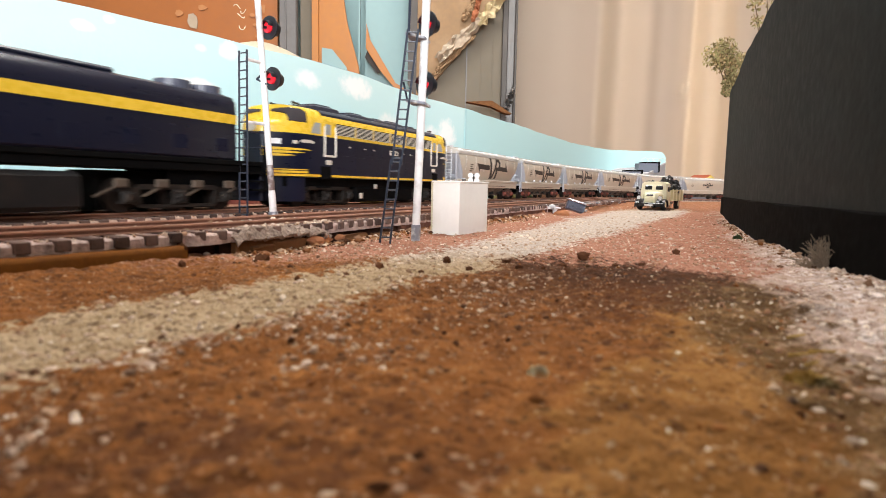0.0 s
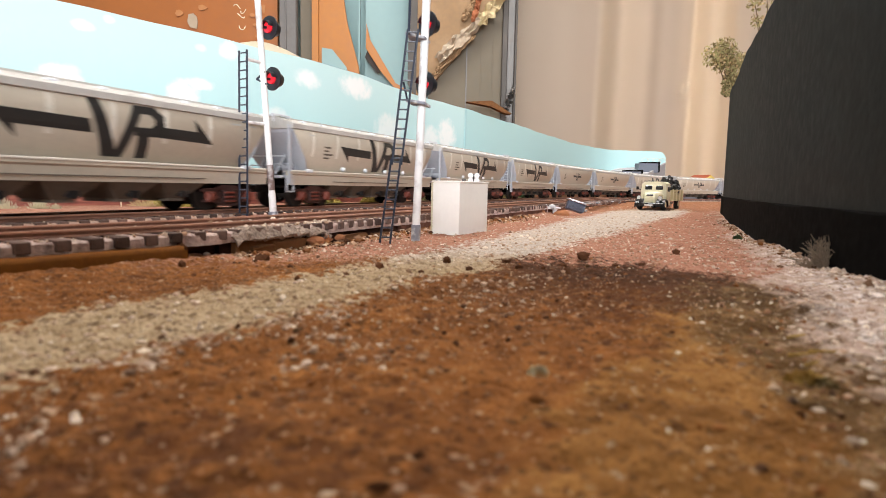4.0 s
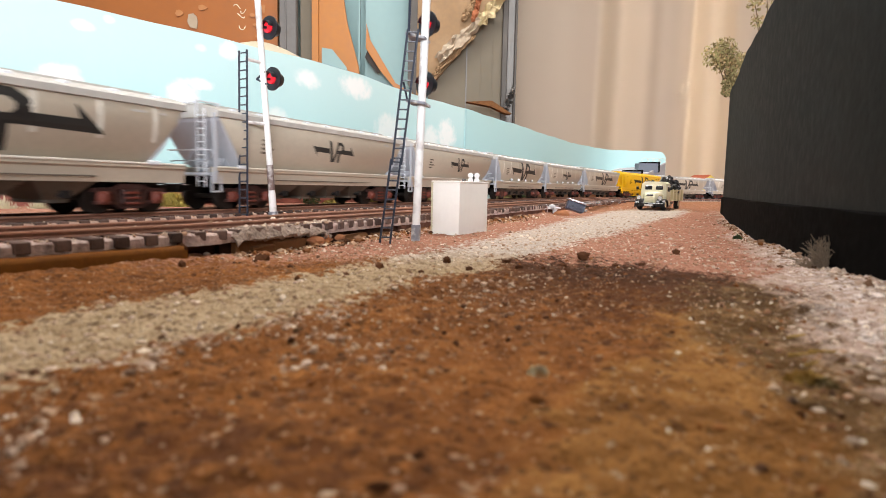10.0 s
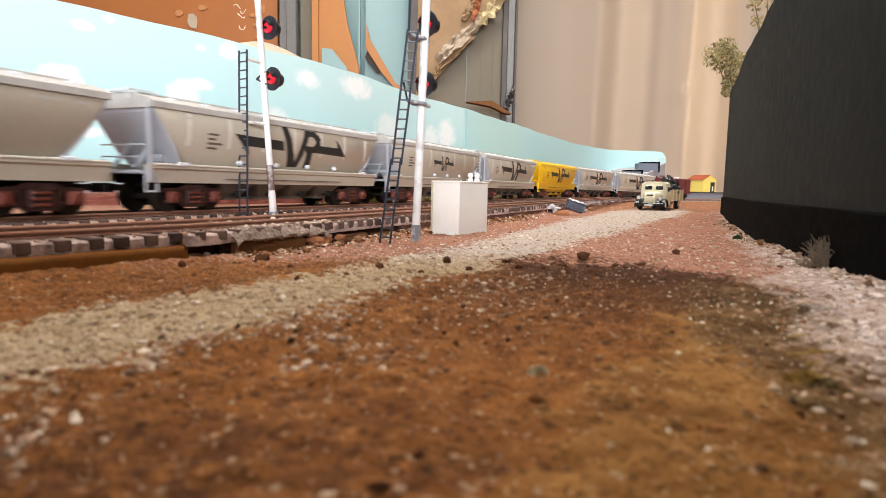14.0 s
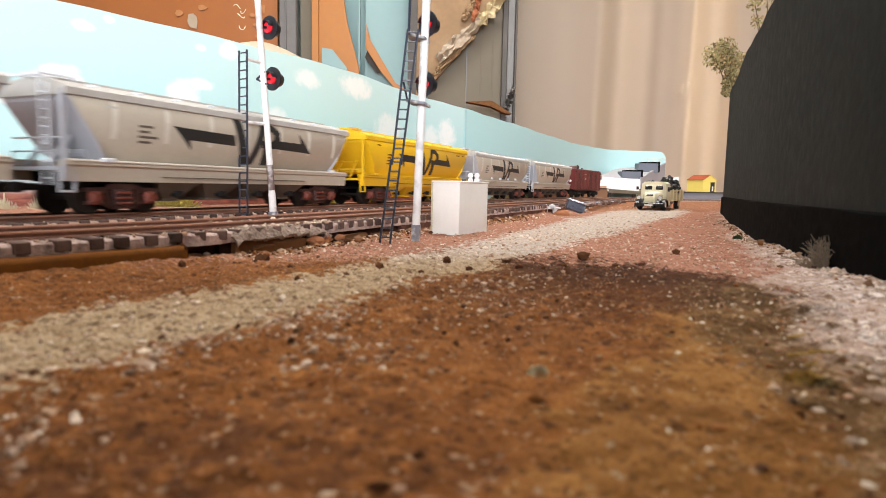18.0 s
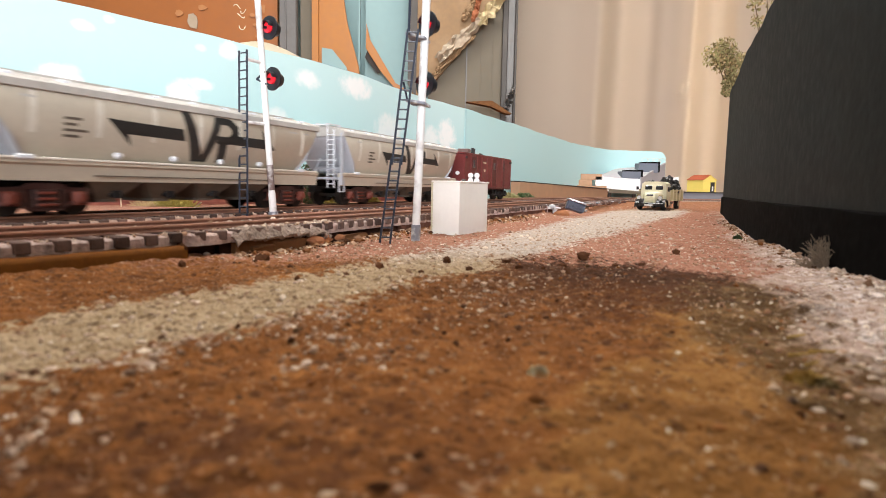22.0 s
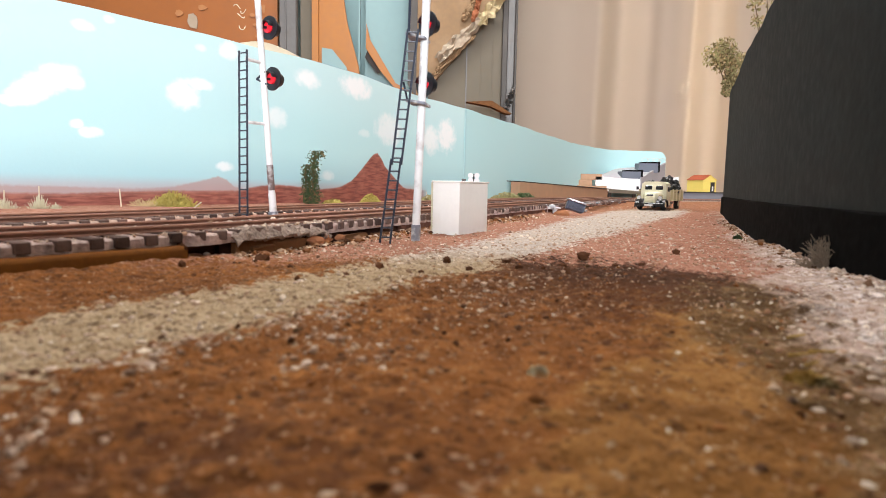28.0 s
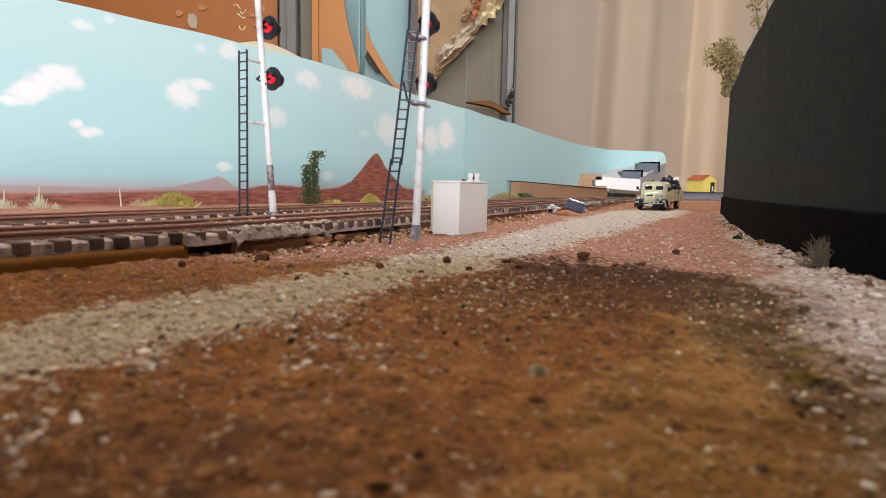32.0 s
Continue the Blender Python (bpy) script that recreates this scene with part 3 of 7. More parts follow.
def backdrop_material():
    m = bpy.data.materials.new("painted_sky_board")
    m.use_nodes = True
    nt = m.node_tree
    n, l = nt.nodes, nt.links
    b = n["Principled BSDF"]
    b.inputs["Roughness"].default_value = 0.6
    uv = n.new("ShaderNodeUVMap")
    uv.uv_map = "board"
    sep = n.new("ShaderNodeSeparateXYZ")
    l.new(uv.outputs[0], sep.inputs[0])

    def math2(op, a, c):
        x = n.new("ShaderNodeMath")
        x.operation = op
        for k, v in enumerate((a, c)):
            if isinstance(v, float):
                x.inputs[k].default_value = v
            else:
                l.new(v, x.inputs[k])
        return x.outputs[0]

    def rng(v, a, c, lo=0.0, hi=1.0, smoothly=False):
        x = n.new("ShaderNodeMapRange")
        x.interpolation_type = "SMOOTHSTEP" if smoothly else "LINEAR"
        for k, w in zip(("From Min", "From Max", "To Min", "To Max"), (a, c, lo, hi)):
            x.inputs[k].default_value = w
        l.new(v, x.inputs["Value"])
        return x.outputs[0]

    def mix(f, a, c):
        x = n.new("ShaderNodeMix")
        x.data_type = "RGBA"
        l.new(f, x.inputs["Factor"])
        for v, k in ((a, "A"), (c, "B")):
            if isinstance(v, tuple):
                x.inputs[k].default_value = (*v, 1)
            else:
                l.new(v, x.inputs[k])
        return x.outputs["Result"]

    def noise_tex(scale, detail=4.0):
        t = n.new("ShaderNodeTexNoise")
        t.inputs["Scale"].default_value, t.inputs["Detail"].default_value = scale, detail
        l.new(uv.outputs[0], t.inputs["Vector"])
        return t

    soft, fine = noise_tex(150), noise_tex(420)
    v = sep.outputs[1]
    col = mix(rng(v, 0.018, 0.046, 0, 1, True), (0.40, 0.64, 0.68), (0.485, 0.73, 0.74))
    col = mix(rng(v, 0.05, 0.10, 0, 1, True), col, (0.56, 0.765, 0.77))
    right = rng(sep.outputs[0], 0.868, 0.872)
    col = mix(right, col, (0.44, 0.67, 0.68))
    # painted clouds: centre along the board, height, half length, half height, strength
    clouds = ((0.4462, 0.0701, 0.0100, 0.0058, 1.0), (0.4412, 0.0664, 0.0090, 0.0050, 1.0), (0.4358, 0.0623, 0.0092, 0.0046, 1.0), (0.4318, 0.0590, 0.0080, 0.0036, 1.0), (0.4278, 0.0560, 0.0075, 0.0028, 1.0), (0.4520, 0.0675, 0.0050, 0.0040, 0.9),
              (0.4575, 0.0958, 0.0052, 0.0027, 0.7), (0.4696, 0.1011, 0.0028, 0.0021, 0.5), (0.5075, 0.0683, 0.0094, 0.0078, 0.95), (0.5168, 0.0756, 0.0086, 0.0034, 0.9),
              (0.4526, 0.0474, 0.0032, 0.0023, 0.9), (0.4588, 0.0437, 0.0054, 0.0027, 0.9), (0.5365, 0.0978, 0.0066, 0.0055, 0.8), (0.5183, 0.0960, 0.0035, 0.0022, 0.5),
              (0.5720, 0.0624, 0.0090, 0.0066, 0.6), (0.6003, 0.0913, 0.0120, 0.0060, 0.8), (0.6584, 0.0945, 0.0215, 0.0085, 0.9), (0.5332, 0.0293, 0.0060, 0.0030, 0.7),
              (0.7101, 0.0671, 0.0230, 0.0130, 0.65), (0.6696, 0.0603, 0.0085, 0.0030, 0.4), (0.7942, 0.0651, 0.0195, 0.0130, 0.75), (0.8285, 0.0723, 0.0200, 0.0160, 0.85),
              (0.6211, 0.0261, 0.0070, 0.0036, 0.5), (0.6057, 0.0309, 0.0062, 0.0020, 0.35))
    jit = math2("MULTIPLY", math2("SUBTRACT", soft.outputs["Fac"], 0.5), 2.2)
    total = None
    for cu, cv, ru, rv, s in clouds:
        a = math2("MULTIPLY", math2("SUBTRACT", sep.outputs[0], cu), 1 / ru)
        c = math2("MULTIPLY", math2("SUBTRACT", v, cv), 1 / rv)
        d = math2("ADD", math2("ADD", math2("MULTIPLY", a, a), math2("MULTIPLY", c, c)), jit)
        f = rng(d, 1.6, 0.1, 0, s, True)
        total = f if total is None else math2("MAXIMUM", total, f)
    col = mix(total, col, (0.90, 0.90, 0.89))
    # painted plain and hills
    left = rng(sep.outputs[0], 0.79, 0.77)
    haze = math2("MULTIPLY", rng(v, 0.0235, 0.0150, 0, 0.75, True), left)
    col = mix(haze, col, (0.47, 0.38, 0.40))
    at = n.new("ShaderNodeAttribute")
    at.attribute_name = "hill"
    edge = math2("SUBTRACT", at.outputs["Fac"], v)
    edge = math2("ADD", edge, math2("MULTIPLY", math2("SUBTRACT", fine.outputs["Fac"], 0.5), 0.0012))
    am = n.new("ShaderNodeAttribute")
    am.attribute_name = "mesa"
    em = math2("ADD", math2("SUBTRACT", am.outputs["Fac"], v), math2("MULTIPLY", math2("SUBTRACT", fine.outputs["Fac"], 0.5), 0.0016))
    col = mix(math2("MULTIPLY", rng(em, 0.0, 0.0012, 0.0, 0.8), left), col, (0.42, 0.29, 0.27))
    # long level brush strokes on the red plain
    st = n.new("ShaderNodeMapping")
    st.inputs["Scale"].default_value = (0.16, 1.0, 1.0)
    l.new(uv.outputs[0], st.inputs["Vector"])
    brush = n.new("ShaderNodeTexNoise")
    brush.inputs["Scale"].default_value, brush.inputs["Detail"].default_value = 520, 5.0
    l.new(st.outputs[0], brush.inputs["Vector"])
    hill = mix(rng(brush.outputs["Fac"], 0.36, 0.62), (0.185, 0.048, 0.034), (0.37, 0.130, 0.092))
    hill = mix(rng(soft.outputs["Fac"], 0.55, 0.70, 0, 0.5), hill, (0.16, 0.060, 0.045))
    hill = mix(rng(edge, 0.0035, 0.0, 0, 0.35, True), hill, (0.45, 0.26, 0.21))
    col = mix(math2("MULTIPLY", rng(edge, 0.0, 0.0012), left), col, hill)
    l.new(col, b.inputs["Base Color"])
    bp = n.new("ShaderNodeBump")
    bp.inputs["Strength"].default_value, bp.inputs["Distance"].default_value = 0.25, 0.0004
    l.new(fine.outputs["Fac"], bp.inputs["Height"])
    l.new(bp.outputs[0], b.inputs["Normal"])
    return m


def backdrop():
    c = spline(BACK, 28)
    u = np.concatenate([[0], np.cumsum(np.hypot(*np.diff(c, axis=0).T))])
    d = np.gradient(c, axis=0)
    d /= np.hypot(d[:, 0], d[:, 1])[:, None]
    back = np.stack([-d[:, 1], d[:, 0]], 1) * 0.006
    hz = np.interp(u, [0.0, 0.40, 0.443, 0.468, 0.492, 0.545, 0.549, 0.567, 0.586, 0.609, 0.635, 0.653, 0.668, 0.680, 0.688, 0.695, 0.7026, 0.7238, 0.741, 0.78],
                   [0.013, 0.0138, 0.0133, 0.0142, 0.015, 0.0155, 0.0172, 0.0196, 0.0188, 0.0165, 0.0182, 0.0240, 0.0345, 0.0430, 0.0478, 0.0455, 0.0372, 0.0262, 0.018, 0.0165])
    mz = np.interp(u, [0.0, 0.42, 0.455, 0.483, 0.500, 0.511, 0.5225, 0.5275, 0.532, 0.537, 0.545, 0.56, 0.80], [0.016, 0.0172, 0.0165, 0.0162, 0.0172, 0.0197, 0.0224, 0.0238, 0.0234, 0.0182, 0.0168, 0.010, 0.010])
    top = 0.1043 + 0.0005 * np.sin(u * 31) + 0.0003 * np.sin(u * 87)
    top = np.where(u > u[-1] - 0.02, top - 0.012 * ((u - u[-1] + 0.02) / 0.02) ** 3, top)
    bm = B()
    lay = bm.loops.layers.uv.new("board")
    rows = []
    for k in range(len(u)):
        p, q = c[k], c[k] + back[k]
        rows.append([bm.verts.new((p[0], p[1], -0.004)), bm.verts.new((p[0], p[1], top[k])), bm.verts.new((q[0], q[1], top[k])), bm.verts.new((q[0], q[1], -0.004))])
    for a, b in zip(rows, rows[1:]):
        for k in range(4):
            bm.faces.new((a[k], b[k], b[(k + 1) % 4], a[(k + 1) % 4]))
    bm.faces.new(rows[0])
    bm.faces.new(rows[-1][::-1])
    where = {}
    for k, r in enumerate(rows):
        for vv in r:
            where[vv] = (u[k], hz[k], mz[k])
    for f in bm.faces:
        for lp in f.loops:
            lp[lay].uv = (where[lp.vert][0], lp.vert.co.z)
    hills = [where[vv][1] for vv in bm.verts]
    mesas = [where[vv][2] for vv in bm.verts]
    ob = part("backdrop", bm, backdrop_material(), scale=1)
    a = ob.data.attributes.new("hill", "FLOAT", "POINT")
    a.data.foreach_set("value", np.array(hills, dtype=np.float32))
    a = ob.data.attributes.new("mesa", "FLOAT", "POINT")
    a.data.foreach_set("value", np.array(mesas, dtype=np.float32))
    ob.data.shade_smooth()
    ob.data.set_sharp_from_angle(angle=radians(35))
    tagged(ob, "pale blue board painted with clouds and red desert hills", "backdrop", kind="structure")
    # cover strip over the joint between the two boards
    k = int(np.argmin(abs(u - 0.870)))
    p, e = c[k], d[k]
    bm = B()
    nx, ny = e[1], -e[0]
    for w, h in ((0.0016, 0.0006),):
        pts = [(p[0] + a_ * e[0] + f_ * nx, p[1] + a_ * e[1] + f_ * ny) for a_, f_ in ((-w, 0.0002), (w, 0.0002), (w, h), (-w, h))]
        loft(bm, [[(x, y, z) for x, y in pts] for z in (0.0, 0.1035)])
    part("joint_strip", bm, "joint_blue", ob, "pale blue strip over the board joint", scale=1)


backdrop()


# ---- setting: black board beside the scenery ----
def black_board():
    c = spline(np.vstack([WALL_LINE, [(0.245, 0.505), (0.30, 0.53), (0.42, 0.56)]]), 8)
    d = np.gradient(c, axis=0)
    d /= np.hypot(d[:, 0], d[:, 1])[:, None]
    out = np.stack([d[:, 1], -d[:, 0]], 1)
    y = c[:, 1]
    top = 0.0955 + 0.0008 * np.sin(y * 60) + 0.0005 * np.sin(y * 170 + 1)
    bm = B()
    loft(bm, [[(p[0], p[1], -0.004), (p[0], p[1], t), (p[0] + o[0] * 0.009, p[1] + o[1] * 0.009, t), (p[0] + o[0] * 0.009, p[1] + o[1] * 0.009, -0.004)] for p, o, t in zip(c, out, top)])
    ob = tagged(part("black_board_wall", bm, "black_board", scale=1, smooth=True), "curved black-painted board with a brushed surface", "board", kind="structure")
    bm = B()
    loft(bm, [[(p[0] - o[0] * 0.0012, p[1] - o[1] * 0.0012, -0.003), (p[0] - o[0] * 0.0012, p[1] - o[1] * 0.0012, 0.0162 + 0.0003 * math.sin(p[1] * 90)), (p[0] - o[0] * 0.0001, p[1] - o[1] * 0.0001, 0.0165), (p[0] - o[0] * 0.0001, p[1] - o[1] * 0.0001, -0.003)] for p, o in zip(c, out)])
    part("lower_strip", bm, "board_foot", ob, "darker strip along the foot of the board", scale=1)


black_board()


# ---- setting: curtain and the wall of boards behind the layout ----
def curtain():
    xs = np.linspace(0.16, 2.6, 520)
    kx = [0.16, 0.30, 0.475, 0.515, 0.555, 0.66, 0.70, 0.80, 0.825, 0.85, 0.90, 0.95, 1.02, 1.06, 1.15, 1.25, 1.30, 1.45, 1.55, 1.60, 1.8, 1.9, 2.0, 2.2, 2.3, 2.6]
    kf = [0.0, -0.012, 0.008, 0.022, -0.050, -0.046, -0.014, -0.004, 0.012, -0.048, -0.044, -0.008, 0.014, -0.045, -0.03, 0.01, -0.05, -0.01, 0.02, -0.05, 0.0, -0.04, 0.0, -0.04, 0.01, 0.0]
    f = np.interp(xs, kx, kf)
    f = np.convolve(np.pad(f, 6, mode="edge"), np.hanning(13) / np.hanning(13).sum(), "valid")
    rows = []
    for z in np.linspace(-0.7, 1.42, 14):
        rows.append([(x - 0.030 * (0.35 - z) * 0.6, 2.06 + v + 0.004 * math.sin(x * 41 + z), z) for x, v in zip(xs, f)])
    bm = B()
    loft(bm, rows, closed=False)
    ob = part("curtain", bm, "curtain", scale=1, smooth=True)
    md = ob.modifiers.new("cloth", "SOLIDIFY")
    md.thickness = 0.002
    tagged(ob, "beige cloth curtain hanging in soft folds", "curtain")
    # the thin cloth glows in bands where gaps between the added sheets pass the lamp
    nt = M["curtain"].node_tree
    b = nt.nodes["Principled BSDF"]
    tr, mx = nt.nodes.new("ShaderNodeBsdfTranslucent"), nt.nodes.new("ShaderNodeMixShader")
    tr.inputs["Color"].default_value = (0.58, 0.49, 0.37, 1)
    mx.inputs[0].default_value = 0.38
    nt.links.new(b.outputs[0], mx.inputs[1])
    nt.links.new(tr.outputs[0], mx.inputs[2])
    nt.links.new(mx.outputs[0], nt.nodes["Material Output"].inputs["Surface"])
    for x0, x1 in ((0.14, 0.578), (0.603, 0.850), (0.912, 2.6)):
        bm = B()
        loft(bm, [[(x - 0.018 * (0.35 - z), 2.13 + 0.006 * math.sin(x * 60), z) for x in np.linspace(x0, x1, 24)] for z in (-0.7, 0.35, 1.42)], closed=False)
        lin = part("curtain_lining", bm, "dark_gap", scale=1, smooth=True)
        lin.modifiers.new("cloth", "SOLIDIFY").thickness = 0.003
        tagged(lin, "unseen dark sheet added behind the curtain to block the backlight", "curtain", "curtain linings")


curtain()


def sheet(name, pts, y, thick, material, label, category="board", parent=None):
    """A flat board (x, z outline) standing at y."""
    bm = B()
    prism(bm, pts, y, y + thick)
    ob = part(name, bm, material, parent, scale=1)
    return tagged(ob, label, category) if parent is None else ob


def back_wall():
    sheet("wall_back", [(-2.6, -0.9), (0.176, -0.9), (0.176, 1.5), (-2.6, 1.5)], 1.72, 0.03, "wall_blue", "pale blue painted shed wall behind the layout", "wall")["kind"] = "structure"
    sheet("orange_board", [(-1.7, -0.2), (-0.445, -0.2), (-0.445, 1.2), (-1.7, 1.2)], 1.62, 0.012, "orange", "orange-brown varnished panel with torn paper scraps")
    o = thing("steel_post", "grey galvanised steel post with a centre bead", "post", at=pose(-0.41, 1.6, 0))
    bm = B()
    box(bm, -22, 22, -12, 12, -900, 1500, 2)
    part("post", bm, "galv", o)
    bm = B()
    box(bm, -7, -3, -16, -12.3, -900, 1500, 0.8)
    part("bead", bm, "galv", o)
    sheet("brown_strip", [(-0.386, -0.2), (-0.352, -0.2), (-0.352, 1.2), (-0.386, 1.2)], 1.625, 0.01, "panel_grey", "narrow grey-brown board beside the post")
    sheet("orange_ply", [(-0.352, 0.0), (-0.28, 0.0), (-0.225, 0.27), (-0.232, 0.33), (-0.262, 0.44), (-0.29, 0.62), (-0.352, 0.62)], 1.615, 0.012, "tan", "tan-orange plywood offcut with a curved edge")
    sheet("orange_edge", [(-0.352, 0.0), (-0.335, 0.0), (-0.335, 0.62), (-0.352, 0.62)], 1.605, 0.009, "tan", "upright tan plywood edge strip")
    sheet("blue_offcut", [(-0.325, 0.20), (-0.22, 0.20), (-0.262, 0.325), (-0.298, 0.368), (-0.325, 0.372)], 1.60, 0.005, "wall_blue", "pale blue card offcut")
    sheet("blue_board", [(-0.222, 0.0), (0.0, 0.0), (0.0, 0.8), (-0.215, 0.8)], 1.65, 0.01, "wall_blue", "pale blue upright panel")
    sheet("board_edge", [(-0.2365, 0.0), (-0.2325, 0.0), (-0.2310, 0.80), (-0.2350, 0.80)], 1.640, 0.0115, "wall_blue", "pale blue upright board edge")
    sheet("dark_upright", [(-0.100, 0.28), (-0.078, 0.25), (-0.076, 0.62), (-0.098, 0.62)], 1.578, 0.006, "galv_dark", "dark grey steel upright behind the signal")
    sheet("curved_batten", [(-0.213, 0.440), (-0.203, 0.400), (-0.135, 0.29), (-0.10, 0.27), (-0.135, 0.275), (-0.175, 0.32), (-0.214, 0.378)], 1.625, 0.012, "tan", "curved tan plywood batten")
    # the shadow along the batten's lower edge is built as a dark sheet
    sheet("dark_offcut", [(-0.21, 0.375), (-0.175, 0.318), (-0.185, 0.316), (-0.217, 0.355)], 1.63, 0.006, "dark_gap", "dark sheet standing in for the batten's shadow")
    sheet("grey_sheet", [(-0.065, 0.0), (0.165, 0.0), (0.165, 0.62), (0.14, 0.50), (-0.045, 0.275)], 1.60, 0.012, "panel_grey", "grey-brown metal sheet standing behind the layout")
    for x, top in ((-0.012, 0.305), (0.012, 0.335), (0.088, 0.43), (0.118, 0.47)):
        sheet("panel_rib", [(x, 0.0), (x + 0.003, 0.0), (x + 0.003, top), (x, top - 0.003)], 1.598, 0.003, "panel_grey", "shallow pressed rib on the grey sheet", "rib")
    sheet("panel_seam", [(0.05, 0.0), (0.053, 0.0), (0.053, 0.39), (0.05, 0.388)], 1.597, 0.004, "galv", "narrow seam strip on the grey panel")
    sheet("cardboard_flap", [(-0.09, 0.24), (-0.02, 0.30), (0.06, 0.40), (0.145, 0.51), (0.08, 0.62), (-0.10, 0.62), (-0.088, 0.40)], 1.585, 0.01, "cardboard", "torn brown cardboard flap")
    o = thing("steel_post", "dark galvanised steel post beside the curtain", "post", at=pose(0.162, 1.6, 0))
    bm = B()
    box(bm, -20, -6, -14, 14, -900, 1500, 1.5)
    box(bm, 12, 18, -14, 14, -900, 1500, 1.5)
    part("flange", bm, "galv_dark", o, "dark outer flange")
    bm = B()
    box(bm, -6, 12, -6, 8, -900, 1500, 1)
    part("web", bm, "galv", o)
    sheet("brown_offcut", [(0.05, 0.232), (0.115, 0.236), (0.165, 0.205), (0.15, 0.205), (0.11, 0.222)], 1.53, 0.030, "roadbed_wood", "dark brown wooden offcut lying behind the backdrop")
    # torn papers crumpled along the sloping edge of the cardboard
    def crumple(a, b, width, mat, label, seed, y, amp=0.012, nu=12, nv=4):
        q = random.Random(seed)
        a, b = Vector((a[0], 0, a[1])), Vector((b[0], 0, b[1]))
        e = (b - a).normalized()
        side = Vector((-e.z, 0, e.x))
        rows = []
        for k in range(nu + 1):
            t = k / nu
            w = width * (0.45 + 0.55 * math.sin(math.pi * min(1, 0.15 + 0.85 * t))) * q.uniform(0.75, 1.2)
            rows.append([a.lerp(b, t) + side * (w * (m / nv - 0.5)) + e * q.uniform(-1, 1) * 0.3 * (b - a).length / nu + side * q.uniform(-1, 1) * 0.12 * width + Vector((0, y - amp * q.random(), 0)) for m in range(nv + 1)])
        bm = B()
        loft(bm, rows, closed=False)
        bmesh.ops.triangulate(bm, faces=bm.faces)
        ob = part("torn_paper", bm, mat, scale=1)
        ob.modifiers.new("sheet", "SOLIDIFY").thickness = 0.0015
        tagged(ob, label, "paper", "torn papers")
    crumple((-0.024, 0.338), (0.082, 0.437), 0.030, "card_pale", "crumpled pale fold of torn paper", 3, 1.576, 0.022)
    crumple((-0.018, 0.318), (0.070, 0.402), 0.012, "cardboard", "torn brown strip of cardboard edge", 5, 1.574, 0.010)
    crumple((0.074, 0.430), (0.150, 0.505), 0.034, "paper_yellow", "crumpled pale yellow torn paper", 8, 1.575, 0.024)
    crumple((0.040, 0.440), (0.070, 0.505), 0.016, "cardboard", "crumpled brown torn paper", 11, 1.580, 0.010)
    crumple((0.066, 0.435), (0.082, 0.505), 0.016, "paper_red", "torn red-brown paper scrap", 14, 1.570, 0.012)
    crumple((-0.062, 0.262), (-0.010, 0.330), 0.020, "cardboard", "torn brown cardboard edge", 17, 1.576, 0.012)
    crumple((0.152, 0.216), (0.172, 0.275), 0.018, "galv", "crumpled dark rag stuffed against the post", 19, 1.572, 0.030)
    # paper scraps on the orange panel
    r = random.Random(4)
    for x, z, w, h in ((-0.664, 0.435, 0.018, 0.03), (-0.70, 0.455, 0.012, 0.012), (-0.64, 0.47, 0.014, 0.01), (-0.50, 0.43, 0.012, 0.006), (-0.51, 0.455, 0.012, 0.006), (-0.495, 0.40, 0.012, 0.006), (-0.48, 0.47, 0.006, 0.02)):
        pts = [(x + w * math.cos(a) * r.uniform(0.5, 1), z + h * math.sin(a) * r.uniform(0.5, 1)) for a in np.arange(0, 6.28, 0.8)]
        sheet("paper_scrap", pts, 1.6165, 0.003, "card_pale" if h > 0.025 else "scrap_tan", "small torn paper scrap on the orange panel", "paper")


back_wall()


# ---- tracks ----
def rail_bar(name, centre, normal, tops, parent):
    """One rail swept along its line (points, side directions, in metres): rubbed head over a rusty web and foot
    coloured darker as shade.
    """
    head_ = [(-0.00036, 0), (0.00036, 0), (0.00042, -0.00012), (0.00042, -0.00050), (-0.00042, -0.00050), (-0.00042, -0.00012)]
    web = [(-0.00016, -0.00052), (0.00016, -0.00052), (0.00016, -0.0012), (0.0009, -0.0014), (0.0009, -0.0016), (-0.0009, -0.0016), (-0.0009, -0.0014), (-0.00016, -0.0012)]
    bm = B()
    loft(bm, [[(p[0] + q[0] * a, p[1] + q[1] * a, h + z) for a, z in head_] for p, q, h in zip(centre, normal, tops)])
    ob = part(name, bm, "rail", parent, scale=1)
    bm = B()
    loft(bm, [[(p[0] + q[0] * a, p[1] + q[1] * a, h + z) for a, z in web] for p, q, h in zip(centre, normal, tops)])
    part("rail_web", bm, "rail_web", ob, "rusty web and foot, darkened for the shade under the head", scale=1)
    return ob


def sleeper_mesh():
    bm = B()
    box(bm, -1.5, 1.5, -15, 15, -2.5, 0, 0.2)
    bmesh.ops.recalc_face_normals(bm, faces=bm.faces)
    me = bpy.data.meshes.new("sleeper")
    bm.to_mesh(me)
    bm.free()
    me.transform(Matrix.Scale(0.001, 4))
    me.materials.append(M["sleeper"])
    return me


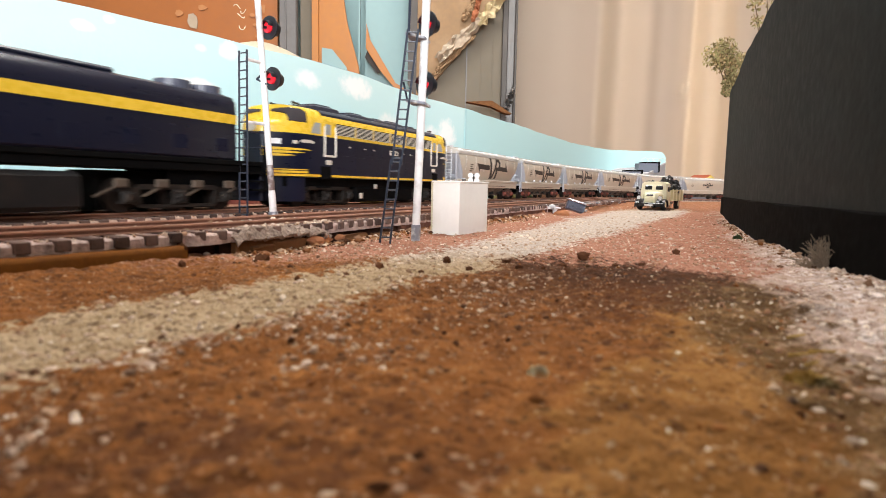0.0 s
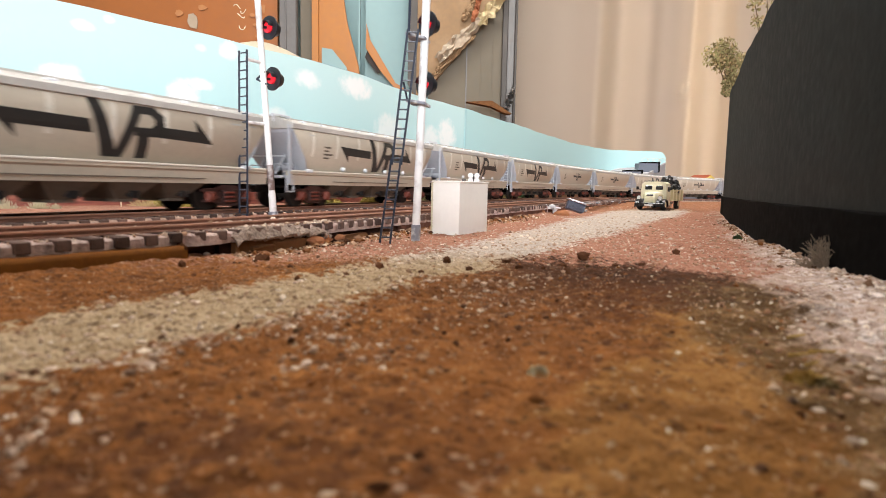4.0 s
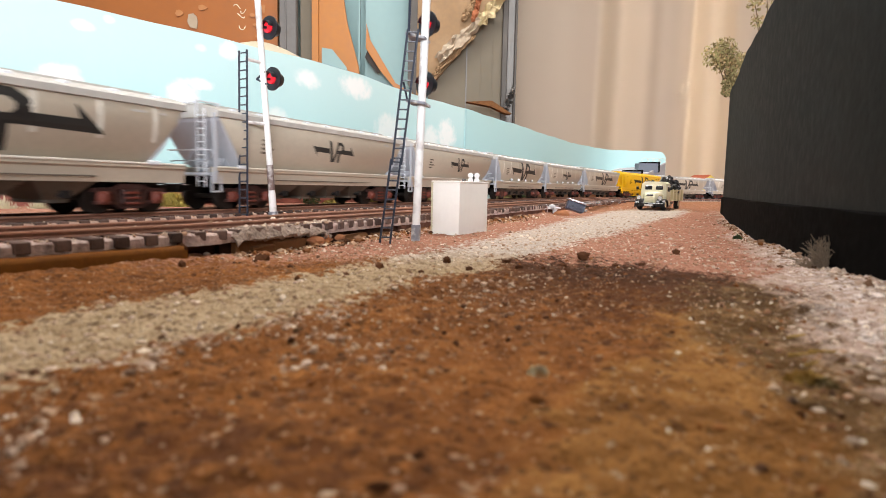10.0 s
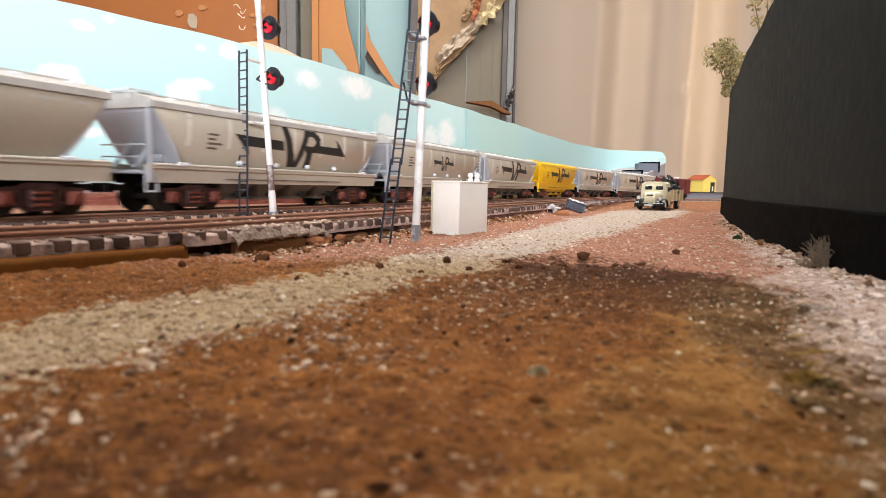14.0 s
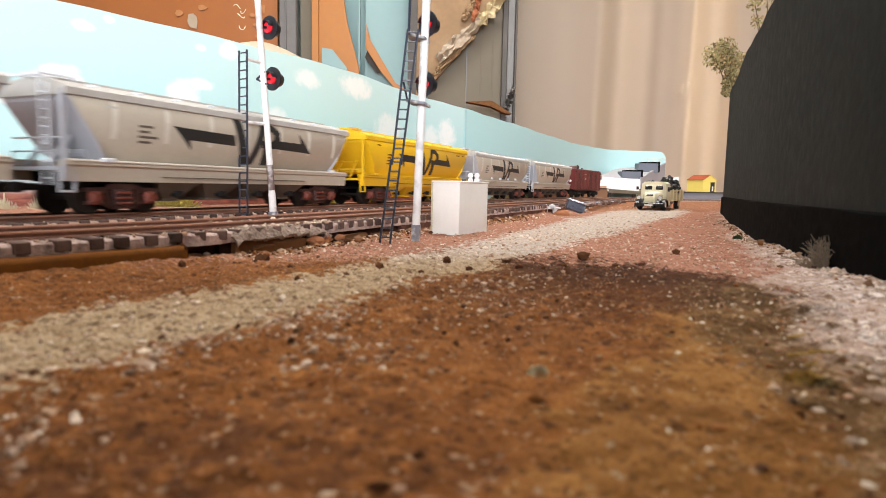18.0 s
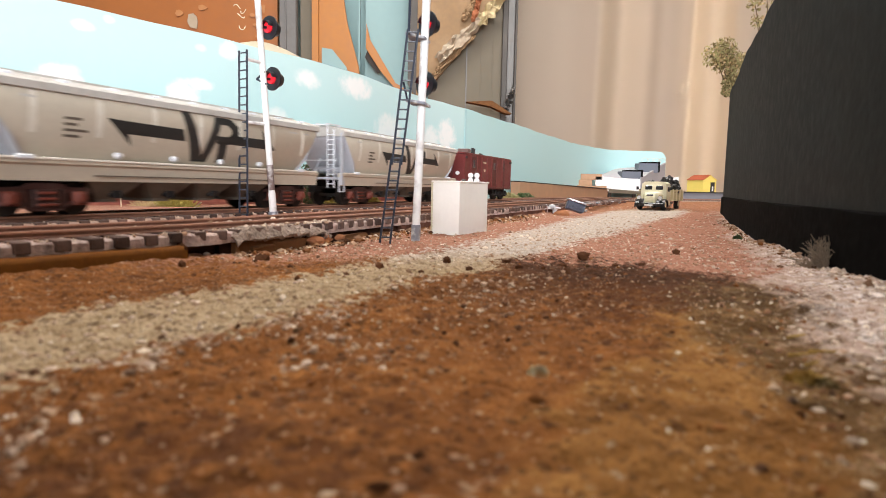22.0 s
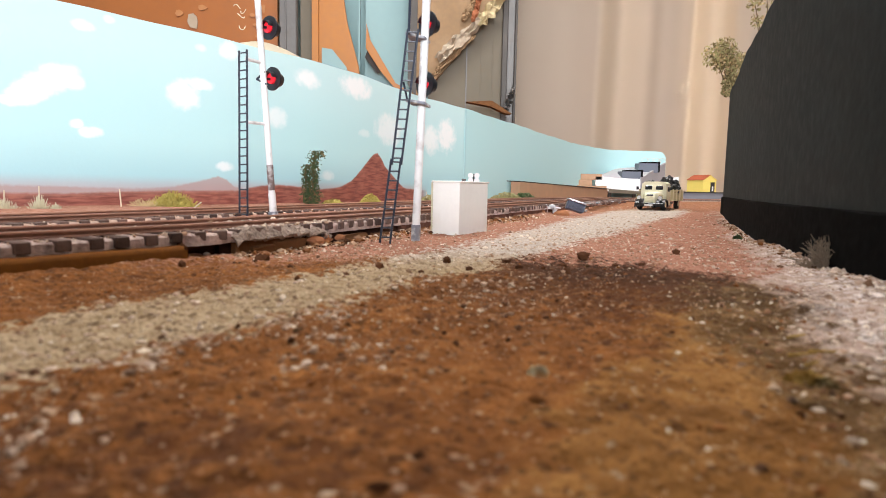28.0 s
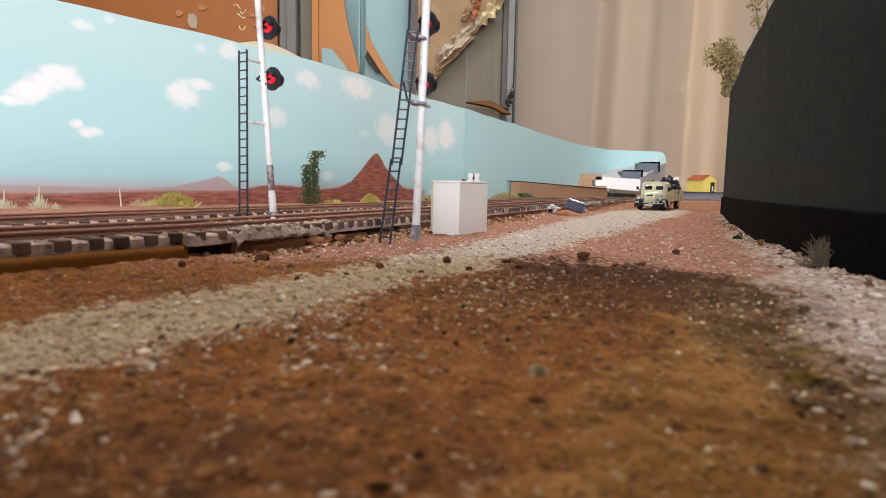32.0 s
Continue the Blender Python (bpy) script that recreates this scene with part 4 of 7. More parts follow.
def tracks():
    sl = sleeper_mesh()
    r = random.Random(8)
    o = thing("railway_track", "weathered model railway track with brown rails and dark sleepers", "track", "tracks")
    s = np.arange(-3.3, 2.8, 0.02)
    pts = [line(v) for v in s]
    for off in (-0.00825, 0.00825):
        rail_bar("rail", [line(v, off)[:2] for v in s], [(math.cos(p[2]), -math.sin(p[2])) for p in pts], RAIL_TOP - descent(s), o)
    for v in np.arange(-0.25, 1.62, 0.0065):
        x, y, t = line(v)
        q = new("sleeper", sl)
        q.parent = o
        q.matrix_basis = pose(x + r.uniform(-2, 2) * 1e-4, y, 0.0075 - float(descent(v)) + r.uniform(-1, 1) * 1e-4, 0, 0, 90 - math.degrees(t) + r.uniform(-1.5, 1.5))
    o2 = thing("railway_track", "near siding track with sleeper ends standing clear of the soil", "track", "tracks")
    ys = np.arange(0.02, 0.90, 0.008)
    for off in (0.0, -0.0165):
        e = np.gradient(near_line(ys), ys)
        t = np.arctan(e)
        rail_bar("rail", [(near_line(y) + off * math.cos(a), y - off * math.sin(a)) for y, a in zip(ys, t)], [(math.cos(a), -math.sin(a)) for a in t], np.full(len(ys), RAIL_TOP), o2)
    y = 0.03
    while y < 0.89:
        a = math.atan((near_line(y + 0.001) - near_line(y)) / 0.001)
        q = new("sleeper", sl)
        q.parent = o2
        q.matrix_basis = pose(near_line(y) - 0.00825 * math.cos(a), y + 0.00825 * math.sin(a), 0.0075 + r.uniform(-1.5, 1.5) * 1e-4, 0, 0, 90 - math.degrees(a) + r.uniform(-3, 3))
        y += 0.0065 * math.cos(a)
    # roadbed under the siding: a fibre board lies along its foot, further on the raw edge shows
    def strip(name, mat, y0, y1, reach, wob, top, label, inner=-0.030):
        bm = B()
        rings = []
        for y in np.arange(y0, y1, 0.0022):
            a = math.atan((near_line(y + 0.001) - near_line(y)) / 0.001)
            e = reach + wob * (0.6 * math.sin(y * 190) + 0.5 * math.sin(y * 530 + 1) + 0.4 * math.sin(y * 1340))
            zt = top + 0.3 * wob * math.sin(y * 300)
            n = (math.cos(a), -math.sin(a))
            x0 = near_line(y)
            rings.append([(x0 + n[0] * w, y + n[1] * w, z) for w, z in ((e + 0.0002, -0.002), (e + 0.0002, zt - 0.0011), (e - 0.0002, zt - 0.0004), (e - 0.0009, zt), (inner, zt), (inner, -0.002))])
        loft(bm, rings)
        tagged(part(name, bm, mat, scale=1, smooth=True), label, "roadbed", kind="structure")
    strip("roadbed_board", "cork", 0.0, 0.1475, 0.0090, 0.00030, 0.0046, "orange-brown fibre board along the foot of the siding", 0.0050)
    strip("roadbed", "roadbed_far", 0.2465, 0.90, 0.0056, 0.0009, 0.0047, "red-brown edge of the roadbed under the siding")
    # these two strips carry the shade under the sleepers in their dark brown
    strip("roadbed", "roadbed_shade", 0.0, 0.1585, 0.0035, 0.0008, 0.0046, "roadbed behind the fibre board, coloured dark for its shade")
    strip("roadbed", "roadbed_shade", 0.159, 0.246, 0.0046, 0.0011, 0.0047, "broken edge of the roadbed, coloured dark for the shade under the siding")
    # a loose piece of timber wedged under the sleepers
    bm = B()
    box(bm, 0, 22, -2.0, 2.0, 0.4, 4.4, 0.5)
    a = math.degrees(math.atan((near_line(0.18) - near_line(0.16)) / 0.02))
    tagged(part("timber_packing", bm, "roadbed_wood", at=pose(near_line(0.1602, 0.0052), 0.1602, 0, 0, 0, 90 - a)), "dark brown timber packing wedged under the sleepers", "timber")
    for y, w, ln, ht, dp, turn in ((0.1700, 0.0060, 9, 2.6, 3.0, 4), (0.1800, 0.0056, 14, 3.4, 3.4, -3), (0.2130, 0.0060, 16, 2.6, 3.0, 3), (0.2310, 0.0058, 12, 2.2, 3.0, -2)):
        bm = B()
        box(bm, -ln / 2, ln / 2, -dp / 2, dp / 2, 0.2, ht, 0.45)
        q = random.Random(int(y * 1e4))
        for v in bm.verts:
            v.co += Vector((q.uniform(-0.5, 0.5), q.uniform(-0.35, 0.35), q.uniform(-0.4, 0.4)))
        a = math.degrees(math.atan((near_line(y + 0.01) - near_line(y)) / 0.01))
        tagged(part("timber_packing", bm, "roadbed_wood", at=pose(near_line(y, w), y - 0.4 * w, 0, 0, 0, 90 - a + turn)), "dark brown broken timber packing under the siding", "timber", "packing pieces")
    for y, w, sz in ((0.1905, 0.0074, 2.3), (0.1965, 0.0070, 1.6), (0.2035, 0.0072, 1.5)):
        bm = B()
        bmesh.ops.create_icosphere(bm, subdivisions=2, radius=1.0, matrix=Matrix.Diagonal((sz * 1.25, sz * 0.8, sz, 1)))
        for v in bm.verts:
            v.co *= 1 + 0.55 * noise.noise(Vector(v.co) * 0.9 + Vector((y * 900, 0, 0)))
            v.co.z *= 0.8
        tagged(part("orange_rock", bm, "dirt", at=pose(near_line(y, w), y - 0.4 * w, 0.0022, 0, 0, 30)), "orange-brown lump of dirt under the siding edge", "rock", "rocks under the siding")
    # crust of glue and ballast that hangs over the sleeper ends
    ys = np.arange(0.152, 0.2075, 0.0009)
    ws = np.linspace(0.0030, 0.0082, 9)
    gy, gw = np.meshgrid(ys, ws, indexing="ij")
    lump = fbm(gy, gw, 41, 420, 4) + 0.9 * fbm(gy, gw, 43, 1500, 2)
    cover = smooth01(0.15, 0.6, 0.55 * fbm(gy, gy * 0, 45, 190, 3) + 1.25 * np.exp(-((gy - 0.181) / 0.023) ** 2) - 0.25) * smooth01(0.212, 0.200, gy)
    fall = np.clip((gw - 0.0062) / 0.002, 0, 1)
    gz = 0.0034 + 0.0040 * cover * (1 - 0.35 * fall) - 0.0012 * fall ** 1.5 + (0.0004 + 0.0005 * cover) * np.tanh(1.5 * lump)
    ga = np.arctan((near_line(gy + 0.001) - near_line(gy)) / 0.001)
    gx, gyy = near_line(gy) + gw * np.cos(ga), gy - gw * np.sin(ga)
    gx = gx + 0.0009 * lump * fall
    k, m = gy.shape
    i = (np.arange(k - 1)[:, None] * m + np.arange(m - 1)[None]).ravel()
    ob = soup("ballast_crust", np.stack([gx.ravel(), gyy.ravel(), gz.ravel()], 1).tolist(), [f for f in np.stack([i, i + 1, i + m + 1, i + m], 1).tolist() if cover.ravel()[f].mean() > 0.3], M["plaster"])
    md = ob.modifiers.new("crust", "SOLIDIFY")
    md.thickness = 0.0012
    tagged(ob, "pale crusted ballast hanging over the sleeper ends", "ballast", kind="structure")
    # ballast packed between the sleepers, whose ends show
    def bed(pos, stations, jag, name, mat, label, seed, near=0.0142, sink=0.0):
        q = random.Random(seed)
        rings = []
        for v in stations:
            e, zt = 0.0142 + q.uniform(-jag, jag), 0.0071 + q.uniform(-1, 0.4) * jag * 0.4
            f = near + q.uniform(-jag, jag)
            low = sink * float(descent(v))
            rings.append([(*pos(v, w), z - low) for w, z in ((f + 0.0001, 0.0040), (f, zt - 0.0005), (f - 0.0006, zt), (0, zt), (-e + 0.0006, zt), (-e, zt - 0.0005), (-e - 0.0001, 0.0040))])
        bm = B()
        loft(bm, rings)
        tagged(part(name, bm, mat, scale=1), label, "ballast", kind="structure")
    bed(lambda v, w: line(v, w)[:2], np.concatenate([np.arange(-3.3, -0.3, 0.05), np.arange(-0.3, 1.4, 0.0031), np.arange(1.4, 2.8, 0.05)]), 0.0005, "ballast", "ballast", "pinkish ballast bed under the main line", 3, sink=1.0)

    def siding(y, w):
        a = math.atan((near_line(y + 0.001) - near_line(y)) / 0.001)
        return near_line(y) + (w - 0.00825) * math.cos(a), y - (w - 0.00825) * math.sin(a)
    bed(siding, np.arange(0.0, 0.89, 0.0021), 0.0009, "ballast_near", "siding_ballast", "pale crusted ballast bed of the siding", 4, 0.0143)


tracks()


# ---- train ----
def wheelset(parent, x, r=5.2, name="wheelset"):
    bm = B()
    for y in (-8.4, 8.4):
        rod(bm, (0, y - 1.2, 0), (0, y + 1.2, 0), r, 20)
        rod(bm, (0, y - math.copysign(1.5, y), 0), (0, y - math.copysign(1.2, y), 0), r + 0.7, 20)
    rod(bm, (0, -12, 0), (0, 12, 0), 1.0, 8)
    return part(name, bm, "wheel", parent, at=pose(x / 1000, 0, r / 1000))


def bogie(parent, x, base=20.0, material="bogie", axles=2, r=5.2):
    o = new("bogie")
    o.empty_display_size = 0.005
    o.parent = parent
    o.matrix_basis = pose(x / 1000, 0, 0)
    xs = [base * (k / (axles - 1) - 0.5) for k in range(axles)]
    for a in xs:
        wheelset(o, a, r)
    h = base / 2
    for sy in (-1, 1):
        y0, y1 = sorted((sy * 10.6, sy * 12.2))
        bm = B()
        prism(bm, [(-h - 3.6, 7.0), (-h - 3.0, 8.2), (-h + 3.4, 8.4), (-h + 5.6, 9.6), (h - 5.6, 9.6), (h - 3.4, 8.4), (h + 3.0, 8.2), (h + 3.6, 7.0), (h - 3.0, 6.8), (h - 5.2, 7.8), (-h + 5.2, 7.8), (-h + 3.0, 6.8)], y0, y1)
        prism(bm, [(-h - 2.6, 4.0), (-h + 2.8, 4.2), (-h + 6.0, 2.6), (h - 6.0, 2.6), (h - 2.8, 4.2), (h + 2.6, 4.0), (h + 2.6, 3.0), (h - 3.2, 3.0), (h - 6.0, 1.5), (-h + 6.0, 1.5), (-h + 3.2, 3.0), (-h - 2.6, 3.0)], y0, y1)
        for k in (-1, 1):
            prism(bm, [(k * (h - 6.2), 2.4), (k * (h - 4.6), 2.4), (k * (h - 3.2), 8.2), (k * (h - 4.8), 8.2)], y0, y1)
        part("side_frame", bm, material, o)
        for a in xs:
            bm = B()
            y2, y3 = sorted((sy * 11.0, sy * 13.2))
            box(bm, a - 2.0, a + 2.0, y2, y3, 3.0, 7.2, 0.5)
            rod(bm, (a, sy * 13.2, 5.2), (a, sy * 14.2, 5.2), 1.7, 12, 1.3)
            part("axle_box", bm, "axle_rust" if material == "bogie" else material, o, "rust-red axle box" if material == "bogie" else "")
        bm = B()
        y2, y3 = sorted((sy * 11.2, sy * 12.6))
        box(bm, -3.4, 3.4, y2, y3, 2.4, 7.8, 0.3)
        part("spring_plate", bm, material, o)
        for k in range(3):
            bm = B()
            y2, y3 = sorted((sy * 12.5, sy * 13.3))
            box(bm, -2.7, 2.7, y2, y3, 2.9 + 1.7 * k, 3.7 + 1.7 * k, 0.15)
            part("spring", bm, "axle_rust" if material == "bogie" else material, o)
    bm = B()
    box(bm, -4, 4, -10.6, 10.6, 4.5, 9.5, 0.4)
    if axles > 2:
        box(bm, -base / 2 - 7, base / 2 + 7, -7.2, 7.2, 0.9, 14.0, 0.4)
    part("bolster", bm, "pitch", o)
    return o


SIDE = [(11.8, 16.6), (13.2, 19.0), (14.6, 22.6), (15.5, 26.6), (15.9, 30.6), (15.6, 33.8), (14.9, 36.0)]


def painted(name, parent, pts, material, lift=0.07):
    """A painted shape (x, z outline) that lies on the curved wagon side."""
    bm = B()
    bm.faces.new([bm.verts.new((x, 0, z)) for x, z in pts])
    lo, hi = min(z for _, z in pts), max(z for _, z in pts)
    for k in range(1, int((hi - lo) / 1.0) + 1):
        bmesh.ops.bisect_plane(bm, geom=bm.verts[:] + bm.edges[:] + bm.faces[:], plane_co=(0, 0, lo + k * 1.0), plane_no=(0, 0, 1))
    zs, ys = [z for _, z in SIDE], [y for y, _ in SIDE]
    for v in bm.verts:
        v.co.y = float(np.interp(v.co.z, zs, ys)) + lift
    part(name, bm, material, parent)


def side_mark(parent, z, kx, kz, x=0.0):
    """The railway's long two-way arrow sign, as plain black strokes."""
    def add(name, pts):
        shift = 1.1 if name == "stroke_mark" else 0.0
        painted(name, parent, [(x - (px + shift) * kx, z + pz * kz) for px, pz in pts], "mark")
    add("arrow_mark", [(-22.5, 2.2), (-19, 2.0), (-5.6, 1.6), (-5.0, -1.4), (-18.0, -1.0), (-17.4, -3.8)])
    add("arrow_mark", [(22.5, -1.7), (19, -1.5), (6.9, -1.1), (7.6, 1.5), (18.0, 1.3), (17.2, 4.6)])
    h = 6.4
    add("stroke_mark", [(-7.2, h), (-4.9, h), (-0.9, -h), (-3.9, -h)])
    add("stroke_mark", [(-1.9, -h), (0.2, -h), (4.1, h - 0.4), (1.9, h - 0.4)])
    add("stroke_mark", [(2.9, -h), (5.4, -h), (5.4, -0.8), (2.9, -0.8)])
    add("stroke_mark", [(2.8, h - 0.4), (6.4, h - 0.4), (8.8, h - 2.4), (8.8, 0.8), (6.6, -1.2), (2.2, -1.2), (2.2, 0.9), (5.6, 0.9), (6.5, 1.9), (6.5, h - 3.4), (5.4, h - 2.3), (3.4, h - 2.3)])


def hopper(paint, end_paint, label, sign=1.0, climb=False, rail_paint="hopper_light", studs=0, stripes=False):
    o = thing("grain_hopper_wagon", label, "wagon", "hopper wagons in the train")
    prof = SIDE

    def inset(z):
        return 73.5 - 13.5 * max(0.0, (35.5 - z) / 19.0)
    bm = B()
    full = prof + [(-y, z) for y, z in prof[::-1]]
    loft(bm, [[(sx * (inset(z) - a), y * (1 if a else 0.985), z) for y, z in full] for sx, a in ((1, 0), (1, 0.5), (-1, 0.5), (-1, 0))])
    body = part("body", bm, paint, o, smooth=True)
    # lower side plate and sill
    bm = B()
    for sy in (-1, 1):
        loft(bm, [[(x, sy * y, z) for y, z in ((13.4, 16.6), (14.7, 16.4), (14.7, 15.2), (13.9, 14.6), (13.3, 10.2), (12.2, 10.2), (12.2, 16.6))] for x in (75, -75)])
    part("side_sill", bm, paint, o)
    # roof with eave band
    bm = B()
    loft(bm, [[(x, y, z) for y, z in ((15.4, 35.4), (15.9, 35.6), (15.9, 37.6), (14.9, 38.4), (8, 40.2), (0, 40.8), (-8, 40.2), (-14.9, 38.4), (-15.9, 37.6), (-15.9, 35.6), (-15.4, 35.4))] for x in (74.6, -74.6)])
    part("roof", bm, paint if paint == "yellow" else "hopper_roof", o)
    # roof walkway and hatches
    bm = B()
    box(bm, -70, 70, -4.2, 4.2, 39.6, 41.5)
    for k in range(15):
        box(bm, -69 + 9.7 * k, -67.6 + 9.7 * k, -4.6, 4.6, 39.6, 41.2)
    part("roof_walkway", bm, "hopper_roof" if paint != "yellow" else paint, o)
    for k in range(9):
        bm = B()
        xk = -64 + 16 * k
        box(bm, xk - 1.5, xk + 1.5, 11.6, 14.0, 38.2, 39.5, 0.3)
        part("hatch", bm, rail_paint if paint != "yellow" else paint, o)
    # end slope sheets, posts, ladders, handrails, platform
    for sx in (-1, 1):
        bm = B()
        rings = []
        for z in (16.8, 22, 28, 34, 36.6):
            e = inset(z) + 0.25
            rings.append([(sx * e, -15.2 + (2 if z < 17 else 0), z), (sx * e, 15.2 - (2 if z < 17 else 0), z), (sx * (e + 0.5), 15.2 - (2 if z < 17 else 0), z), (sx * (e + 0.5), -15.2 + (2 if z < 17 else 0), z)])
        loft(bm, rings)
        part("end_sheet", bm, end_paint, o)
        for sy in (1,) if sx > 0 else ():
            bm = B()
            prism(bm, [(sx * 73.9, 10.5), (sx * 75.2, 10.5), (sx * 75.2, 37.0), (sx * 73.9, 37.0)], sy * 13.6, sy * 14.6)
            part("end_post", bm, end_paint, o)
        bm = B()
        box(bm, min(sx * 61, sx * 77), max(sx * 61, sx * 77), -12, 12, 13.2, 14.4, 0.2)
        part("end_platform", bm, end_paint if paint != "yellow" else paint, o)
        if sx > 0:
            if climb:
                bm = B()
                for y in (6.6, 10.6):
                    rod(bm, (76.4, y, 9.0), (76.4, y, 38.6), 0.32, 6)
                for k in range(11):
                    rod(bm, (76.4, 6.6, 11 + 2.5 * k), (76.4, 10.6, 11 + 2.5 * k), 0.26, 5)
                part("ladder", bm, rail_paint, o)
            bm = B()
            rod(bm, (76.8, -6, 18.8), (76.8, 12.5, 18.8), 0.28, 5)
            for y in (-6, 12.5):
                rod(bm, (76.8, y, 13.6), (76.8, y, 18.8), 0.28, 5)
            part("handrail", bm, end_paint, o)
            bm = B()
            rod(bm, (72.6, 9.5, 23.2), (72.6, -12.5, 23.2), 0.35, 6)
            part("grab_rail", bm, rail_paint, o)
            # raised end of the roof walkway
            for y in (-6, 0, 6):
                bm = B()
                box(bm, 64, 76.5, y - 0.6, y + 0.6, 41.5, 42.0)
                part("walkway_bar", bm, rail_paint, o)
            for x in (65, 76):
                bm = B()
                box(bm, x - 0.5, x + 0.5, -6.8, 6.8, 41.0, 41.5)
                part("walkway_bearer", bm, rail_paint, o)
                bm = B()
                rod(bm, (x, 6.3, 38.4), (x, 6.3, 41.2), 0.3, 5)
                part("walkway_stay", bm, rail_paint, o)
        # step stirrup, corner bracket and brace inside the end opening
        if sx > 0:
            bm = B()
            for x in (76.2, 71.6):
                box(bm, min(sx * x, sx * (x - 0.7)), max(sx * x, sx * (x - 0.7)), 12.9, 13.8, 7.4, 14.6, 0.2)
            box(bm, min(sx * 71, sx * 76.2), max(sx * 71, sx * 76.2), 12.9, 13.8, 6.8, 7.5, 0.2)
            part("step", bm, end_paint, o)
        bm = B()
        box(bm, min(sx * 58.5, sx * 63.5), max(sx * 58.5, sx * 63.5), 14.2, 15.5, 16.0, 17.6, 0.4)
        part("corner_bracket", bm, rail_paint, o, "bright corner bracket")
        if sx > 0:
            bm = B()
            for sy in (-1, 1):
                rod(bm, (73.6, sy * 5, 15), (65.5, sy * 5, 25), 0.7, 6)
            part("brace", bm, end_paint, o)
        bm = B()
        box(bm, min(sx * 74, sx * 80.6), max(sx * 74, sx * 80.6), -1.3, 1.3, 7.2, 9.4, 0.3)
        box(bm, min(sx * 79, sx * 81.0), max(sx * 79, sx * 81.0), -2.2, 2.2, 6.6, 9.8, 0.3)
        part("coupler", bm, "dark_under", o)
        bm = B()
        rod(bm, (sx * 62, -8, 19), (sx * 62, 8, 19), 2.0, 12)
        part("air_tank", bm, end_paint, o)
        bogie(o, sx * 54)
        # black box added above the bogie for the shade under the sill
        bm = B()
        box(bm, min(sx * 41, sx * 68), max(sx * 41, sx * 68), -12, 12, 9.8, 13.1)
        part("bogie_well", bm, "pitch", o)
    # discharge hoppers under the sill
    for k in range(4):
        xk = -31.5 + 21 * k
        bm = B()
        loft(bm, [[(xk + dx, y, z) for dx, y in ((-a, -b), (a, -b), (a, b), (-a, b))] for z, a, b in ((14, 10.2, 12.8), (10.2, 9.6, 12.8), (4.6, 3.6, 8.0), (3.6, 3.6, 8.0))])
        part("discharge_chute", bm, paint if paint == "yellow" else "chute", o)
        bm = B()
        rod(bm, (xk, -12, 6), (xk, 12.2, 6), 0.7, 8)
        box(bm, xk - 1.6, xk + 1.6, 12.0, 13.0, 5.0, 7.4, 0.2)
        part("chute_gear", bm, "dark_under", o)
    bm = B()
    box(bm, -66, 66, -5, 5, 8.5, 12, 0.3)
    part("centre_sill", bm, "dark_under", o)
    # slot line along the sill, weld seams on the side; pale bead paints the highlight
    for sy in (-1, 1):
        bm = B()
        box(bm, -40, 40, min(sy * 14.0, sy * 14.3), max(sy * 14.0, sy * 14.3), 11.8, 12.15)
        part("sill_slot", bm, "chute" if paint != "yellow" else "cork", o)
        bm = B()
        box(bm, -74, 74, min(sy * 14.5, sy * 15.1), max(sy * 14.5, sy * 15.1), 16.1, 16.9, 0.2)
        part("sill_bead", bm, "hopper_pale" if paint != "yellow" else paint, o)
    # light studs along the sill
    for k in range(studs):
        bm = B()
        bmesh.ops.create_icosphere(bm, subdivisions=2, radius=1.0, matrix=Matrix.Translation((-34 + 22 * k, 14.3, 18.4)) @ Matrix.Diagonal((1.5, 1.1, 1.2, 1)))
        part("lamp_bracket", bm, rail_paint, o, "small pale bracket")
    # data panel: rows of unreadable marks
    for k, w in enumerate((5.0, 7.5, 4.0, 5.5)):
        painted("data_mark", o, [(50, 23.0 + 1.7 * k), (50 - w, 23.0 + 1.7 * k), (50 - w, 23.8 + 1.7 * k), (50, 23.8 + 1.7 * k)], "chute" if paint != "yellow" else "cork")
    for x0, w in ((62, 4), (-52, 6), (-63, 3)):
        painted("data_mark", o, [(x0, 33.0), (x0 - w, 33.0), (x0 - w, 33.7), (x0, 33.7)], "hopper_roof" if paint != "yellow" else "cork")
    if stripes:
        # evenly spaced pale streaks down the upper side
        for k in range(7):
            xs = -60 + 20 * k
            painted("streak", o, [(xs, 23.6), (xs - 2.0, 23.6), (xs - 2.4, 35.0), (xs - 0.4, 35.0)], "hopper_pale", 0.05)
    side_mark(o, 26.9, sign, min(sign, 1.36), x=-3.2)
    return o


